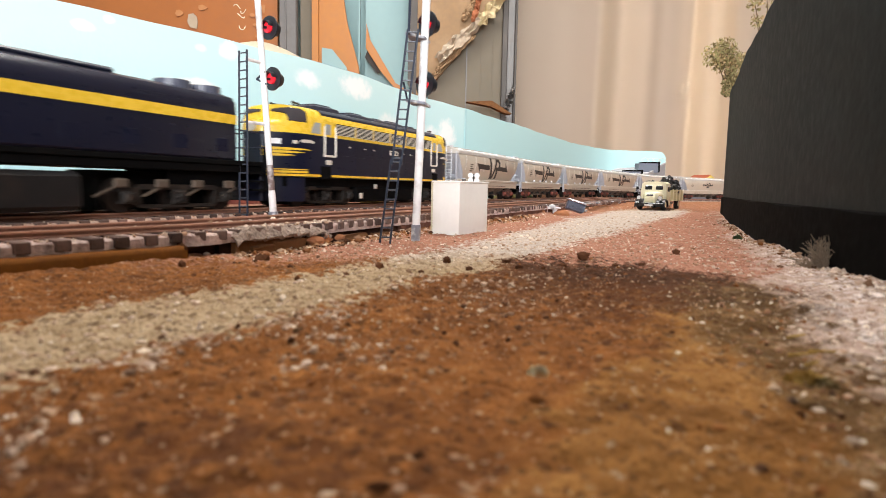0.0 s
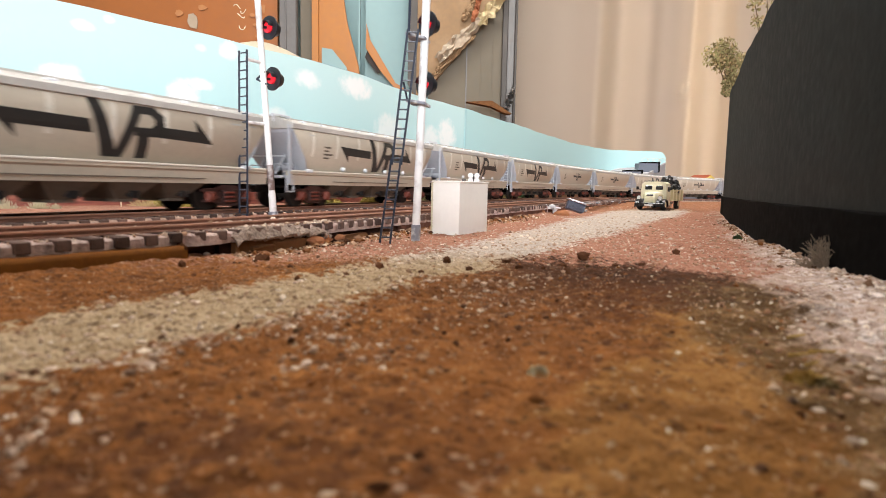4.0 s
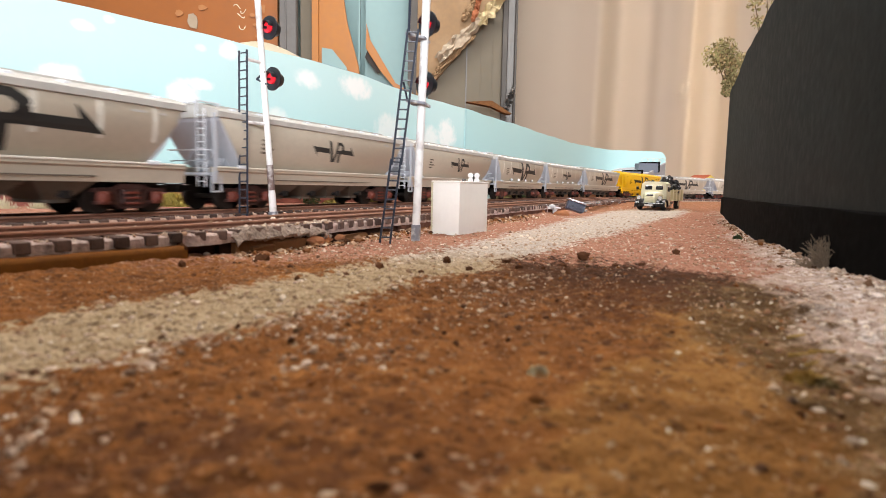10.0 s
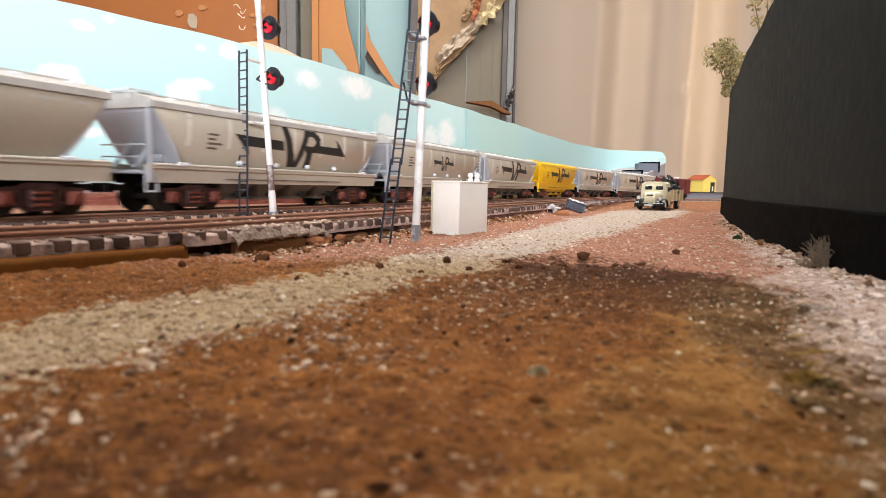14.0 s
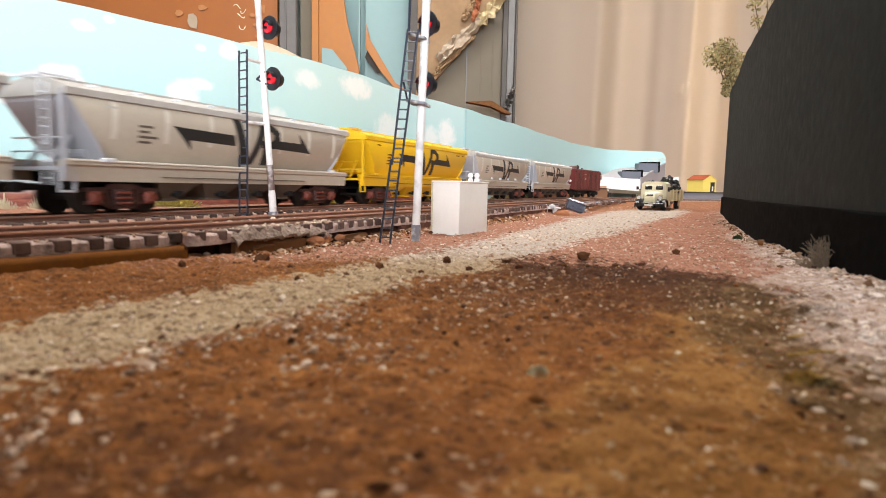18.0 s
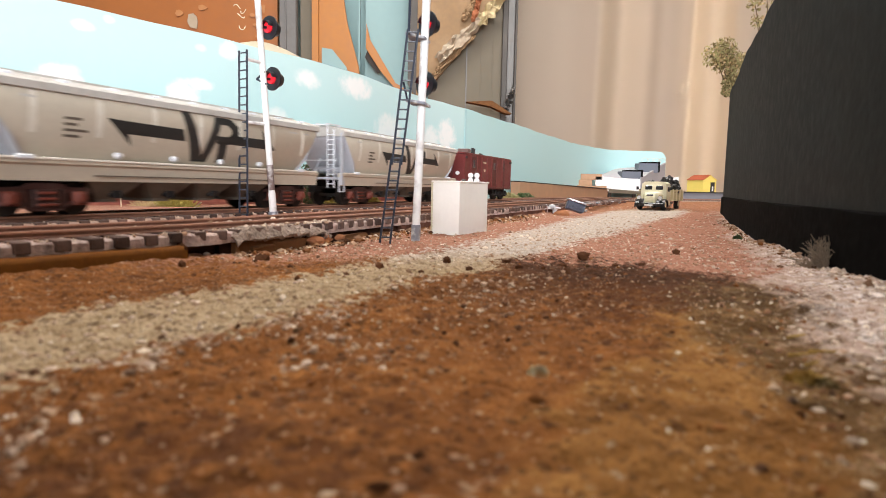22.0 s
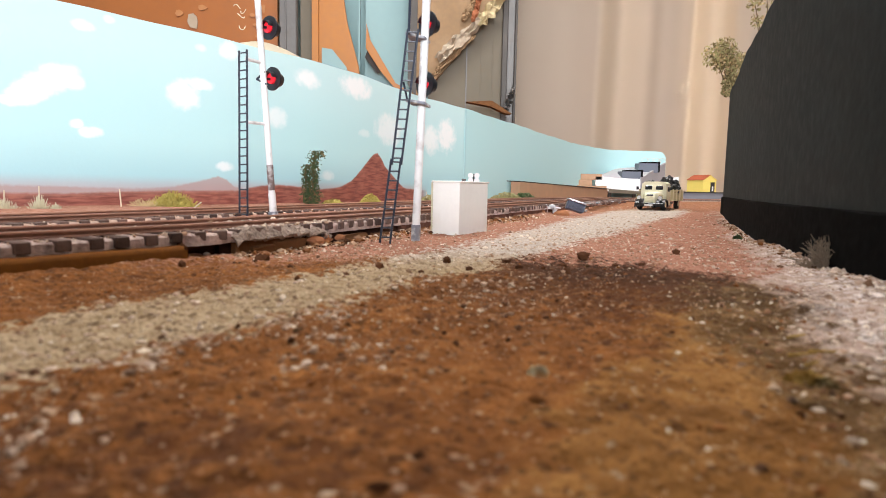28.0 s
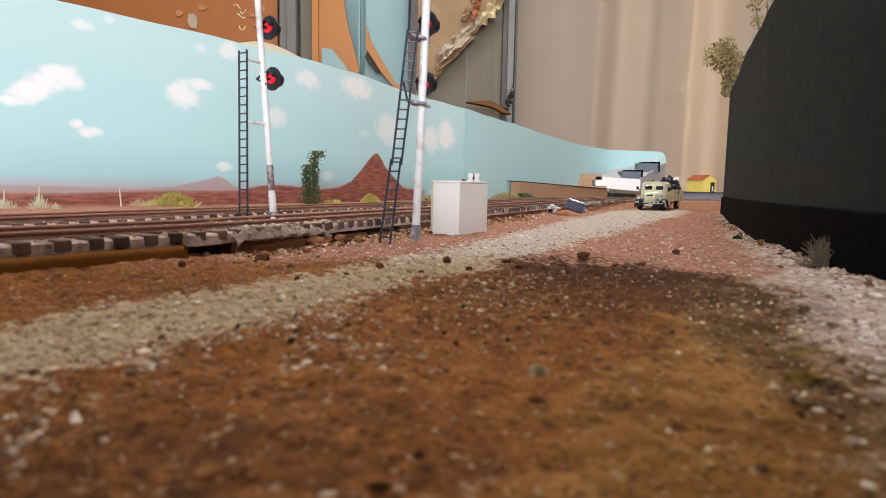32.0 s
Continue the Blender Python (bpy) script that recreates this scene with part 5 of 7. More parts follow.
def b_loco():
    """Double-ended streamlined diesel: bulldog noses, yellow band and stripes over navy."""
    o = thing("diesel_locomotive", "navy and yellow double-ended streamlined diesel locomotive", "locomotive", "locomotives")
    H = 100.0

    def half(x):
        """Half width and roof height along the body, from the distance to its end."""
        d = H - abs(x)
        w = 16.2 * (1 - max(0.0, (21 - d) / 21) ** 2.3 * 0.70)
        if d < 7:
            roof = 36.4 + 3.3 * math.sqrt(max(0.0, (d + 0.2) / 7.2))
        elif d < 11.2:
            roof = 39.7 + 7.0 * ((d - 7) / 4.2) ** 0.9
        else:
            roof = 46.7 + 0.3 * min(1.0, (d - 11.2) / 8)
        return w, roof
    xs = sorted({round(sx * (H - d), 3) for sx in (-1, 1) for d in (0, 0.5, 1.4, 2.8, 4.6, 6, 7, 7.7, 8.4, 9.2, 10, 10.7, 11.2, 12.6, 14, 16, 18, 21, 25, 30, 40, 60, 80, 100)})

    def shell(name, ring, mat, lab="", keep=H):
        bm = B()
        rings = []
        for x in [v for v in xs if abs(v) <= keep]:
            ps = ring(*half(x))
            rings.append([(x, y, z) for y, z in ps] + [(x, -y, z) for y, z in ps[::-1] if y > 0])
        loft(bm, rings)
        return part(name, bm, mat, o, lab, smooth=True)

    def crown(w, r):
        h = r - 33.6
        return [(w + 0.02, 33.6), (w, 33.6 + 0.5 * h), (0.972 * w, 33.6 + 0.68 * h), (0.90 * w, 33.6 + 0.83 * h), (0.78 * w, 33.6 + 0.93 * h), (0.5 * w, r - 0.15), (0, r)]
    shell("body", lambda w, r: [(w - 0.5, 13.8), (w, 14.2), (w, 33.6), (0, 33.6)], "loco_blue")
    shell("yellow_band", crown, "loco_yellow", "yellow painted upper band and cab")
    shell("roof", lambda w, r: [(15.40, 43.2), (15.25, 44.4), (13.8, 45.9), (8.2, 47.3), (0, 47.7)], "loco_roof", "dark roof", 73)
    # humps along the roof
    for xk, w, h in ((58, 10, 2.6), (27, 9, 2.0), (4, 7, 1.6), (-14, 8, 1.8), (-38, 8, 1.2)):
        bm = B()
        loft(bm, [[(xk + sx * a, sy * b, z) for sx, sy in ((-1, -1), (1, -1), (1, 1), (-1, 1))] for z, a, b in ((46.2, w + 1.5, 11.5), (46.6 + 0.7 * h, w, 10.5), (46.8 + h, w - 3, 8.5))])
        part("roof_vent", bm, "loco_roof", o)
        bm = B()
        for j in range(5):
            u = xk - w * 0.55 + j * w * 0.275
            box(bm, u - 0.5, u + 0.5, -8, 8, 46.6 + h, 47.4 + h)
        part("vent_rib", bm, "loco_roof", o)
    for sx in (-1, 1):
        for y in (-6.5, 6.5):
            bm = B()
            for dx in (0, 3.4):
                rod(bm, (sx * (79 - dx), y, 45.8), (sx * (79 - dx), y, 49.0), 0.45, 6)
            rod(bm, (sx * 79.8, y, 48.8), (sx * 74.6, y, 48.4), 0.55, 8, 0.3)
            part("horn", bm, "mark", o)
    for sy in (-1, 1):
        # slatted side grilles between cream posts
        edges = (58.4, 40.4, 22.2, 3.3, -16.0, -34.8, -53.0)
        for k in range(6):
            x1, x0 = edges[k] - (0.9 if k else 0.2), edges[k + 1] + 0.9
            ya, yb = sorted((sy * 15.9, sy * 16.28))
            bm = B()
            box(bm, x0, x1, ya, yb, 35.0, 40.6)
            g = part("grille_backing", bm, "pitch", o, "dark backing of the grille")
            bm = B()
            for j in range(8):
                box(bm, x0, x1, min(sy * 16.28, sy * 16.5), max(sy * 16.28, sy * 16.5), 35.1 + 0.68 * j, 35.40 + 0.68 * j)
            part("grille", bm, "silver", g, "silver slatted grille")
            bm = B()
            box(bm, edges[k + 1] - 0.75, edges[k + 1] + 0.75, min(sy * 16.0, sy * 16.45), max(sy * 16.0, sy * 16.45), 34.6, 41.2)
            part("grille_post", bm, "post_cream", o, "pale yellow post between grilles")
        bm = B()
        box(bm, -81, 62, min(sy * 16.1, sy * 16.4), max(sy * 16.1, sy * 16.4), 14.2, 15.3)
        box(bm, 71.2, 81, min(sy * 16.1, sy * 16.4), max(sy * 16.1, sy * 16.4), 14.2, 15.3)
        part("sill_stripe", bm, "loco_yellow", o)
        bm = B()
        box(bm, -58, 58, min(sy * 16.1, sy * 16.36), max(sy * 16.1, sy * 16.36), 25.0, 25.35)
        for u in (-44, -16, 12, 18, 40):
            box(bm, u - 0.15, u + 0.15, min(sy * 16.1, sy * 16.32), max(sy * 16.1, sy * 16.32), 15.6, 33.4)
        part("panel_bead", bm, "loco_blue", o)
        bm = B()
        box(bm, -6.6, 3.2, min(sy * 16.1, sy * 16.38), max(sy * 16.1, sy * 16.38), 28.2, 30.8)
        sp = part("side_plate", bm, "silver", o, "pale side plate with plain dark bars")
        bm = B()
        for u in (-4.6, -1.6, 1.4):
            box(bm, u - 0.75, u + 0.75, min(sy * 16.38, sy * 16.46), max(sy * 16.38, sy * 16.46), 28.8, 30.2)
        part("plate_bar", bm, "mark", sp)
        for xk in (-40, -23, -13, 22, 31, 46):
            bm = B()
            rod(bm, (xk, sy * 16.1, 29.8), (xk, sy * 16.5, 29.8), 1.5, 12)
            lug = part("lifting_lug", bm, "loco_blue", o)
            bm = B()
            box(bm, xk - 0.9, xk + 0.9, min(sy * 16.5, sy * 16.7), max(sy * 16.5, sy * 16.7), 29.4, 30.1)
            part("lug_bar", bm, "silver", lug)
        for sx in (-1, 1):
            def bx(bm, a, b, c, d, z0, z1, bv=0.0):
                box(bm, min(sx * a, sx * b), max(sx * a, sx * b), min(sy * c, sy * d), max(sy * c, sy * d), z0, z1, bv)
            bm = B()
            prism(bm, [(sx * 71.2, 34.4), (sx * 78.4, 34.4), (sx * 77.8, 36.6), (sx * 75.6, 39.6), (sx * 71.2, 39.6)], sy * 15.3, sy * 16.34)
            part("side_window", bm, "pale_glass", o, "cab side window coloured pale for the light seen through")
            bm = B()
            bx(bm, 59.6, 68.3, 16.0, 16.34, 24.6, 41.0)
            d = part("door", bm, "loco_yellow", o, "yellow upper half of the cab door")
            bm = B()
            bx(bm, 59.6, 68.3, 16.0, 16.4, 24.6, 33.5)
            part("door_panel", bm, "loco_blue", d, "navy lower half of the door")
            bm = B()
            bx(bm, 63.0, 67.2, 16.3, 16.44, 34.6, 39.6)
            part("pane", bm, "pale_glass", d)
            bm = B()
            for a in (59.3, 68.6):
                rod(bm, (sx * a, sy * 16.9, 24.4), (sx * a, sy * 16.9, 38.6), 0.42, 6)
            bx(bm, 59.2, 68.7, 16.4, 16.9, 23.9, 24.9)
            part("handrail", bm, "silver", d)
            bm = B()
            bx(bm, 62.2, 66.6, 16.1, 16.55, 20.2, 22.4)
            part("kick_plate", bm, "silver", o)
            # raised black plate: the recess is not cut, its shade is the colour
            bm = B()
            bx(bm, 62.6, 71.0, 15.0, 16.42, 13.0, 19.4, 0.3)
            part("step_recess", bm, "pitch", o, "black plate standing in for the shaded step recess")
            bm = B()
            bx(bm, 62.8, 70.8, 13.5, 16.3, 9.0, 9.7)
            bx(bm, 65.8, 67.8, 16.2, 16.8, 13.2, 13.8)
            part("step", bm, "pitch", o)
            # whisker stripes that run back from the nose
            for k, (z, ln) in enumerate(((26.4, 21), (25.0, 16.5), (23.6, 11.5))):
                bm = B()
                pts = []
                for a in np.linspace(0.3, ln, 11):
                    w = half(sx * (H - a))[0] + 0.3
                    t = 0.62 * (1 - (a / ln) ** 2 * 0.85)
                    pts.append([(sx * (H - a), sy * w, z + t), (sx * (H - a), sy * w, z - t), (sx * (H - a), sy * (w - 0.6), z - t), (sx * (H - a), sy * (w - 0.6), z + t)])
                loft(bm, pts)
                part("nose_stripe", bm, "loco_yellow", o)
            for z0, z1 in ((14.2, 15.2), (15.6, 16.6), (17.0, 17.4)):
                bm = B()
                pts = []
                for a in np.linspace(0.3, 19, 11):
                    w = half(sx * (H - a))[0] + 0.25
                    pts.append([(sx * (H - a), sy * w, z1), (sx * (H - a), sy * w, z0), (sx * (H - a), sy * (w - 0.6), z0), (sx * (H - a), sy * (w - 0.6), z1)])
                loft(bm, pts)
                part("nose_stripe", bm, "loco_yellow", o)
            bm = B()
            bx(bm, 76.0, 85.5, 15.6, 16.36, 29.6, 30.6)
            bx(bm, 78.0, 84.0, 15.6, 16.36, 30.6, 31.0)
            part("nameplate", bm, "silver", o, "small plain nameplate")
            bm = B()
            bx(bm, 87.4, 89.4, 14.0, 15.5, 28.8, 30.2)
            part("marker_light", bm, "silver", o)
            bm = B()
            u, v = half(94)[0], half(98.5)[0]
            loft(bm, [[(sx * 94, sy * (u + 0.35), z), (sx * 98.5, sy * (v + 0.35), z), (sx * 98.5, sy * (v - 1.2), z), (sx * 94, sy * (u - 1.2), z)] for z in (28.4, 30.8)])
            part("number_box", bm, "white", o, "pale plain marker box")
            # windscreen, set in the slope of the cab
            outer, inner = [], []
            for x in np.linspace(81.6, 91.0, 17):
                w, r = half(x)
                ps = crown(w, r)
                ys = np.concatenate([np.linspace(a[0], b[0], 24) for a, b in zip(ps, ps[1:])])
                zs = np.concatenate([np.linspace(a[1], b[1], 24) for a, b in zip(ps, ps[1:])])
                ok = (zs > 38.5 + 0.03 * (x - 81)) & (zs < 43.2 + 0.5 * (x - 81)) & (zs < 44.7) & (ys > 2.6)
                if ok.sum() < 4:
                    continue
                t = np.linspace(0, ok.sum() - 1, 8)
                yy, zz = np.interp(t, np.arange(ok.sum()), ys[ok]), np.interp(t, np.arange(ok.sum()), zs[ok])
                outer.append([(sx * (x + 0.3), sy * (a + 0.28), b + 0.25) for a, b in zip(yy, zz)])
                inner.append([(sx * (x - 0.5), sy * (a - 0.5), b - 0.5) for a, b in zip(yy, zz)])
            bm = B()
            loft(bm, [a + b[::-1] for a, b in zip(outer, inner)])
            part("windscreen", bm, "cab_glass", o, "dark windscreen pane", smooth=True)
    for sx in (-1, 1):
        bm = B()
        rod(bm, (sx * 93, 0, 36.6), (sx * 100.0, 0, 35.9), 2.8, 16)
        part("headlight_housing", bm, "loco_yellow", o, smooth=True)
        bm = B()
        rod(bm, (sx * 100.0, 0, 35.9), (sx * 100.4, 0, 35.9), 2.2, 16)
        part("headlight", bm, "silver", o)
        bm = B()
        loft(bm, [[(sx * (98.6 - 0.062 * y * y), y, z) for y in np.linspace(-15.0, 15.0, 15)] + [(sx * (95.6 - 0.062 * y * y), y, z) for y in np.linspace(15.0, -15.0, 15)] for z in (13.9, 8.0, 2.6)])
        part("pilot", bm, "loco_blue", o, smooth=True)
        bm = B()
        box(bm, min(sx * 94, sx * 105), max(sx * 94, sx * 105), -1.3, 1.3, 7.0, 9.4, 0.3)
        part("coupler", bm, "pitch", o)
        bogie(o, sx * 60, 40, "loco_bogie", 3, 5.9)
    bm = B()
    box(bm, -34, 34, -12.5, 12.5, 1.4, 9.8, 1)
    part("fuel_tank", bm, "pitch", o)
    # silver boxes imitate bright spots here: fittings and light through gaps
    for u, z0, z1 in ((29, 3.4, 6.4), (13.5, 8.8, 11.2)):
        bm = B()
        box(bm, u - 1.3, u + 1.3, 12.4, 13.2, z0, z1, 0.2)
        part("tank_fitting", bm, "silver", o)
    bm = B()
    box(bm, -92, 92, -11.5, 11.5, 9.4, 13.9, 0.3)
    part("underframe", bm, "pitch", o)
    # the rear cab sits closer to the grilles than the leading one
    for ob in o.children_recursive:
        if ob.type == "MESH" and "bogie" not in ob.parent.name:
            for v in ob.data.vertices:
                if v.co.x < -0.055:
                    v.co.x += 0.0075
        elif ob.type == "EMPTY" and ob.matrix_basis.translation.x < 0:
            ob.matrix_basis = pose(-0.055, 0, 0)
    return o


def lead_loco():
    """Hood diesel at the head of the train: navy with a yellow waist band, dark roof with fans."""
    o = thing("diesel_locomotive", "navy diesel locomotive with a broad yellow band", "locomotive", "locomotives")
    H = 104.0
    R = -H + 16  # rear of the hood
    bm = B()
    full = [(14.6, 19.5), (15.2, 20.2), (15.2, 38.4), (14.8, 41.6), (13.2, 43.8), (8, 45.4), (0, 46.0)]
    ring = full + [(-y, z) for y, z in full[-2::-1]]
    loft(bm, [[(x, y * k, z) for y, z in ring] for x, k in ((H, 0.97), (H - 0.8, 1), (R + 0.8, 1), (R, 0.97))])
    part("body", bm, "loco_blue", o, smooth=True)
    for sy in (-1, 1):
        bm = B()
        y0, y1 = sorted((sy * 15.0, sy * 15.42))
        box(bm, R + 0.3, H - 0.3, y0, y1, 33.4, 37.0)
        part("yellow_band", bm, "loco_yellow", o, "broad yellow band")
        for k in range(9):
            bm = B()
            xk = R + 8 + 20 * k
            box(bm, xk - 3, xk + 3, min(sy * 15.1, sy * 15.5), max(sy * 15.1, sy * 15.3), 22.5, 27.5, 0.05)
            part("access_panel", bm, "loco_blue", o)
        for k in range(3):
            bm = B()
            for j in range(8):
                box(bm, R + 4 + 15 * k, R + 17 + 15 * k, min(sy * 14.3, sy * 15.1), max(sy * 14.3, sy * 15.1), 37.6 + 0.42 * j, 37.85 + 0.42 * j)
            part("side_grille", bm, "loco_roof", o)
        bm = B()
        box(bm, -H, H, min(sy * 12, sy * 15.1), max(sy * 12, sy * 15.1), 17.6, 19.5, 0.3)
        part("footplate", bm, "pitch", o)
        bm = B()
        box(bm, -H, H, min(sy * 13.5, sy * 14.3), max(sy * 13.5, sy * 14.3), 14.8, 17.6, 0.2)
        part("side_sill", bm, "pitch", o)
    bm = B()
    for y in (-15.5, -6, 6, 15.5):
        rod(bm, (-H + 0.8, y, 19), (-H + 0.8, y, 31.5), 0.35, 6)
    for z in (25.5, 31.5):
        rod(bm, (-H + 0.8, -15.5, z), (-H + 0.8, 15.5, z), 0.35, 6)
    for y in (-15.5, 15.5):
        rod(bm, (-H + 0.8, y, 31.5), (R, y, 31.5), 0.3, 6)
    part("end_railing", bm, "loco_roof", o)
    for sy in (-1, 1):
        bm = B()
        for z in (14.5, 11, 7.5):
            box(bm, -H + 1, -H + 9, min(sy * 13, sy * 16.6), max(sy * 13, sy * 16.6), z, z + 0.8)
        box(bm, -H + 0.5, -H + 1.2, min(sy * 15, sy * 16.8), max(sy * 15, sy * 16.8), 7.5, 26)
        part("end_step", bm, "pitch", o)
    for xk in (R + 6, R + 21):
        bm = B()
        rod(bm, (xk, 4, 44.2), (xk, 4, 47.6), 6.4, 20)
        f = part("fan", bm, "fan_grey", o, "round grey roof fan", smooth=True)
        bm = B()
        for k in range(6):
            a = k * math.pi / 6
            rod(bm, (xk - 5.8 * math.cos(a), 4 - 5.8 * math.sin(a), 47.8), (xk + 5.8 * math.cos(a), 4 + 5.8 * math.sin(a), 47.8), 0.25, 4)
        part("fan_guard", bm, "silver", f)
    bm = B()
    box(bm, R + 48, R + 92, -9, 9, 45.0, 47.0, 0.8)
    part("exhaust", bm, "loco_roof", o)
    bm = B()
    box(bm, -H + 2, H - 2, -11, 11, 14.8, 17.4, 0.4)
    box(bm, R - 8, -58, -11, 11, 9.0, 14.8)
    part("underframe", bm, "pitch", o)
    bm = B()
    box(bm, -24, 36, -14.4, 14.4, 1.2, 13.2, 1.6)
    part("fuel_tank", bm, "dark_under", o)
    for sx in (-1, 1):
        b = bogie(o, sx * 62, 44, "loco_bogie", 3, 5.9)
        bm = B()
        for k in range(4):
            rod(bm, (-27 + 18 * k, 12.6, 8.5), (-20 + 18 * k, 12.6, 5.5), 0.45, 6)
            box(bm, -26 + 16 * k, -21 + 16 * k, 12.0, 13.6, 8.4, 11.4, 0.4)
        part("brake_gear", bm, "grime", b, "grimy brown brake gear")
        bm = B()
        box(bm, min(sx * 103, sx * 110), max(sx * 103, sx * 110), -1.3, 1.3, 7.0, 9.4, 0.3)
        part("coupler", bm, "pitch", o)
        bm = B()
        box(bm, min(sx * 102.5, sx * 104.5), max(sx * 102.5, sx * 104.5), -14, 14, 3.2, 17.5, 0.4)
        part("pilot", bm, "loco_blue", o)
    return o


def brake_van():
    o = thing("brake_van", "maroon guard's brake van with doors and roof boxes", "wagon")
    H = 56.6
    bm = B()
    box(bm, -H, H, -14.4, 14.4, 10.5, 36.5, 0.5)
    part("body", bm, "van", o)
    bm = B()
    ring = [(14.7, 36.3), (14.7, 37.0), (12, 37.5), (6, 38.0), (0, 38.2)]
    ring = ring + [(-y, z) for y, z in ring[-2::-1]]
    loft(bm, [[(x, y, z) for y, z in ring] for x in (H + 1, -H - 1)])
    part("roof", bm, "van", o, "maroon curved roof", smooth=True)
    for sy in (-1, 1):
        for xk in (-56, -41, -33, -18, -5, 6, 19, 30, 43, 56):
            bm = B()
            box(bm, xk - 0.5, xk + 0.5, min(sy * 14.3, sy * 15.1), max(sy * 14.3, sy * 15.1), 10.5, 36.3)
            part("rib", bm, "van", o)
        for xk, w in ((-37, 3.6), (-11.5, 6), (36.5, 6)):
            bm = B()
            box(bm, xk - w, xk + w, min(sy * 14.3, sy * 14.65), max(sy * 14.3, sy * 14.65), 12, 34.5)
            d = part("door", bm, "van_dark", o, "door in darker maroon for the shade of its recess")
            bm = B()
            box(bm, xk - w * 0.3, xk + w * 0.3, min(sy * 14.4, sy * 14.9), max(sy * 14.4, sy * 14.9), 26, 32)
            part("pane", bm, "cab_glass", d)
        bm = B()
        box(bm, 8, 15, min(sy * 14.3, sy * 14.55), max(sy * 14.3, sy * 14.55), 30.5, 31.4)
        box(bm, 10, 13, min(sy * 14.3, sy * 14.55), max(sy * 14.3, sy * 14.55), 23.5, 25.5)
        part("lettering_bar", bm, "straw", o)
        bm = B()
        box(bm, -H, H, min(sy * 13.8, sy * 15.3), max(sy * 13.8, sy * 15.3), 9.2, 10.8, 0.2)
        part("sole_bar", bm, "van_dark", o)
        for xk in (-40, -12, 36):
            bm = B()
            box(bm, xk - 4, xk + 4, min(sy * 13.5, sy * 16.2), max(sy * 13.5, sy * 16.2), 4.5, 5.2)
            rod(bm, (xk - 3.6, sy * 15, 5), (xk - 3.6, sy * 15, 9.4), 0.3, 5)
            rod(bm, (xk + 3.6, sy * 15, 5), (xk + 3.6, sy * 15, 9.4), 0.3, 5)
            part("step_board", bm, "mark", o)
    for xk, w, h in ((40, 1.6, 1.2), (22, 3.2, 2.6), (4, 0.6, 4.6), (1, 0.5, 4.0), (-16, 1.8, 0.9)):
        bm = B()
        box(bm, xk - w, xk + w, -4.5 if w > 2 else -1.2, 4.5 if w > 2 else 1.2, 39, 39.4 + h, 0.3)
        part("roof_box" if w > 2 else "chimney", bm, "roof_box" if w > 2 else "mark", o)
    bm = B()
    box(bm, -53, 53, -10, 10, 7.5, 9.8, 0.3)
    box(bm, -14, 14, -9, 9, 4.0, 8, 0.5)
    part("underframe", bm, "dark_under", o)
    for sx in (-1, 1):
        bogie(o, sx * 38, 20, "dark_under")
        bm = B()
        box(bm, min(sx * 56, sx * 66), max(sx * 56, sx * 66), -1.3, 1.3, 7.2, 9.4, 0.3)
        part("coupler", bm, "pitch", o)
        bm = B()
        box(bm, min(sx * 56.4, sx * 57.4), max(sx * 56.4, sx * 57.4), -5.0, 5.0, 11.0, 33.0, 0.2)
        part("end_door", bm, "van_dark", o, "end doorway in darker maroon for its shade")
        bm = B()
        rod(bm, (sx * 57.2, 9.5, 21.5), (sx * 58.2, 9.5, 21.5), 1.5, 12)
        part("tail_lamp", bm, "white", o, "round white end lamp")
        bm = B()
        box(bm, min(sx * 53.5, sx * 55.5), max(sx * 53.5, sx * 55.5), 14.3, 16.0, 32.5, 34.5, 0.2)
        part("side_lamp", bm, "mark", o)
    return o


# every vehicle: centre along the line at 0 s, half distance between its bogies
SPEED = 0.0895
PITCH = 0.1642
FIRST = 1.780
SLACK = {0: 0.002, 1: 0.0045, 2: 0.0108}  # couplings drawn out towards the tail
TRAIN = []


def make_train():
    TRAIN.append((lead_loco(), 0.0905 - 0.104, 0.062))
    TRAIN.append((b_loco(), 0.200, 0.062))
    plain = "silver-grey grain hopper wagon with black arrow markings"
    studded = "silver-grey grain hopper wagon with pale side brackets"
    big = hopper("hopper", "hopper_end", plain, 1.76, climb=True, stripes=True)
    stud = hopper("hopper", "hopper_end", studded, 1.76, studs=4, stripes=True)
    small = hopper("hopper", "hopper_end", plain.replace("black", "small black"), 0.80, climb=True)
    small_stud = hopper("hopper", "hopper_end", studded.replace("pale", "small markings and pale"), 0.80, studs=4, stripes=True)
    gold = hopper("yellow", "yellow", "bright yellow grain hopper wagon with black arrow markings", 1.76, rail_paint="yellow")
    kinds = {-9: big, -8: stud, -7: stud, -6: big, -5: small, -4: small, -3: stud, -2: small_stud, -1: big, 0: gold, 1: stud, 2: big}
    used = set()
    for k in range(-9, 3):
        src = kinds[k]
        ob = copy_thing(src, Matrix()) if src in used else src
        used.add(src)
        TRAIN.append((ob, FIRST + PITCH * k + 0.0745 + SLACK.get(k, 0.0), 0.054))
    TRAIN.append((brake_van(), 2.3422, 0.038))


make_train()


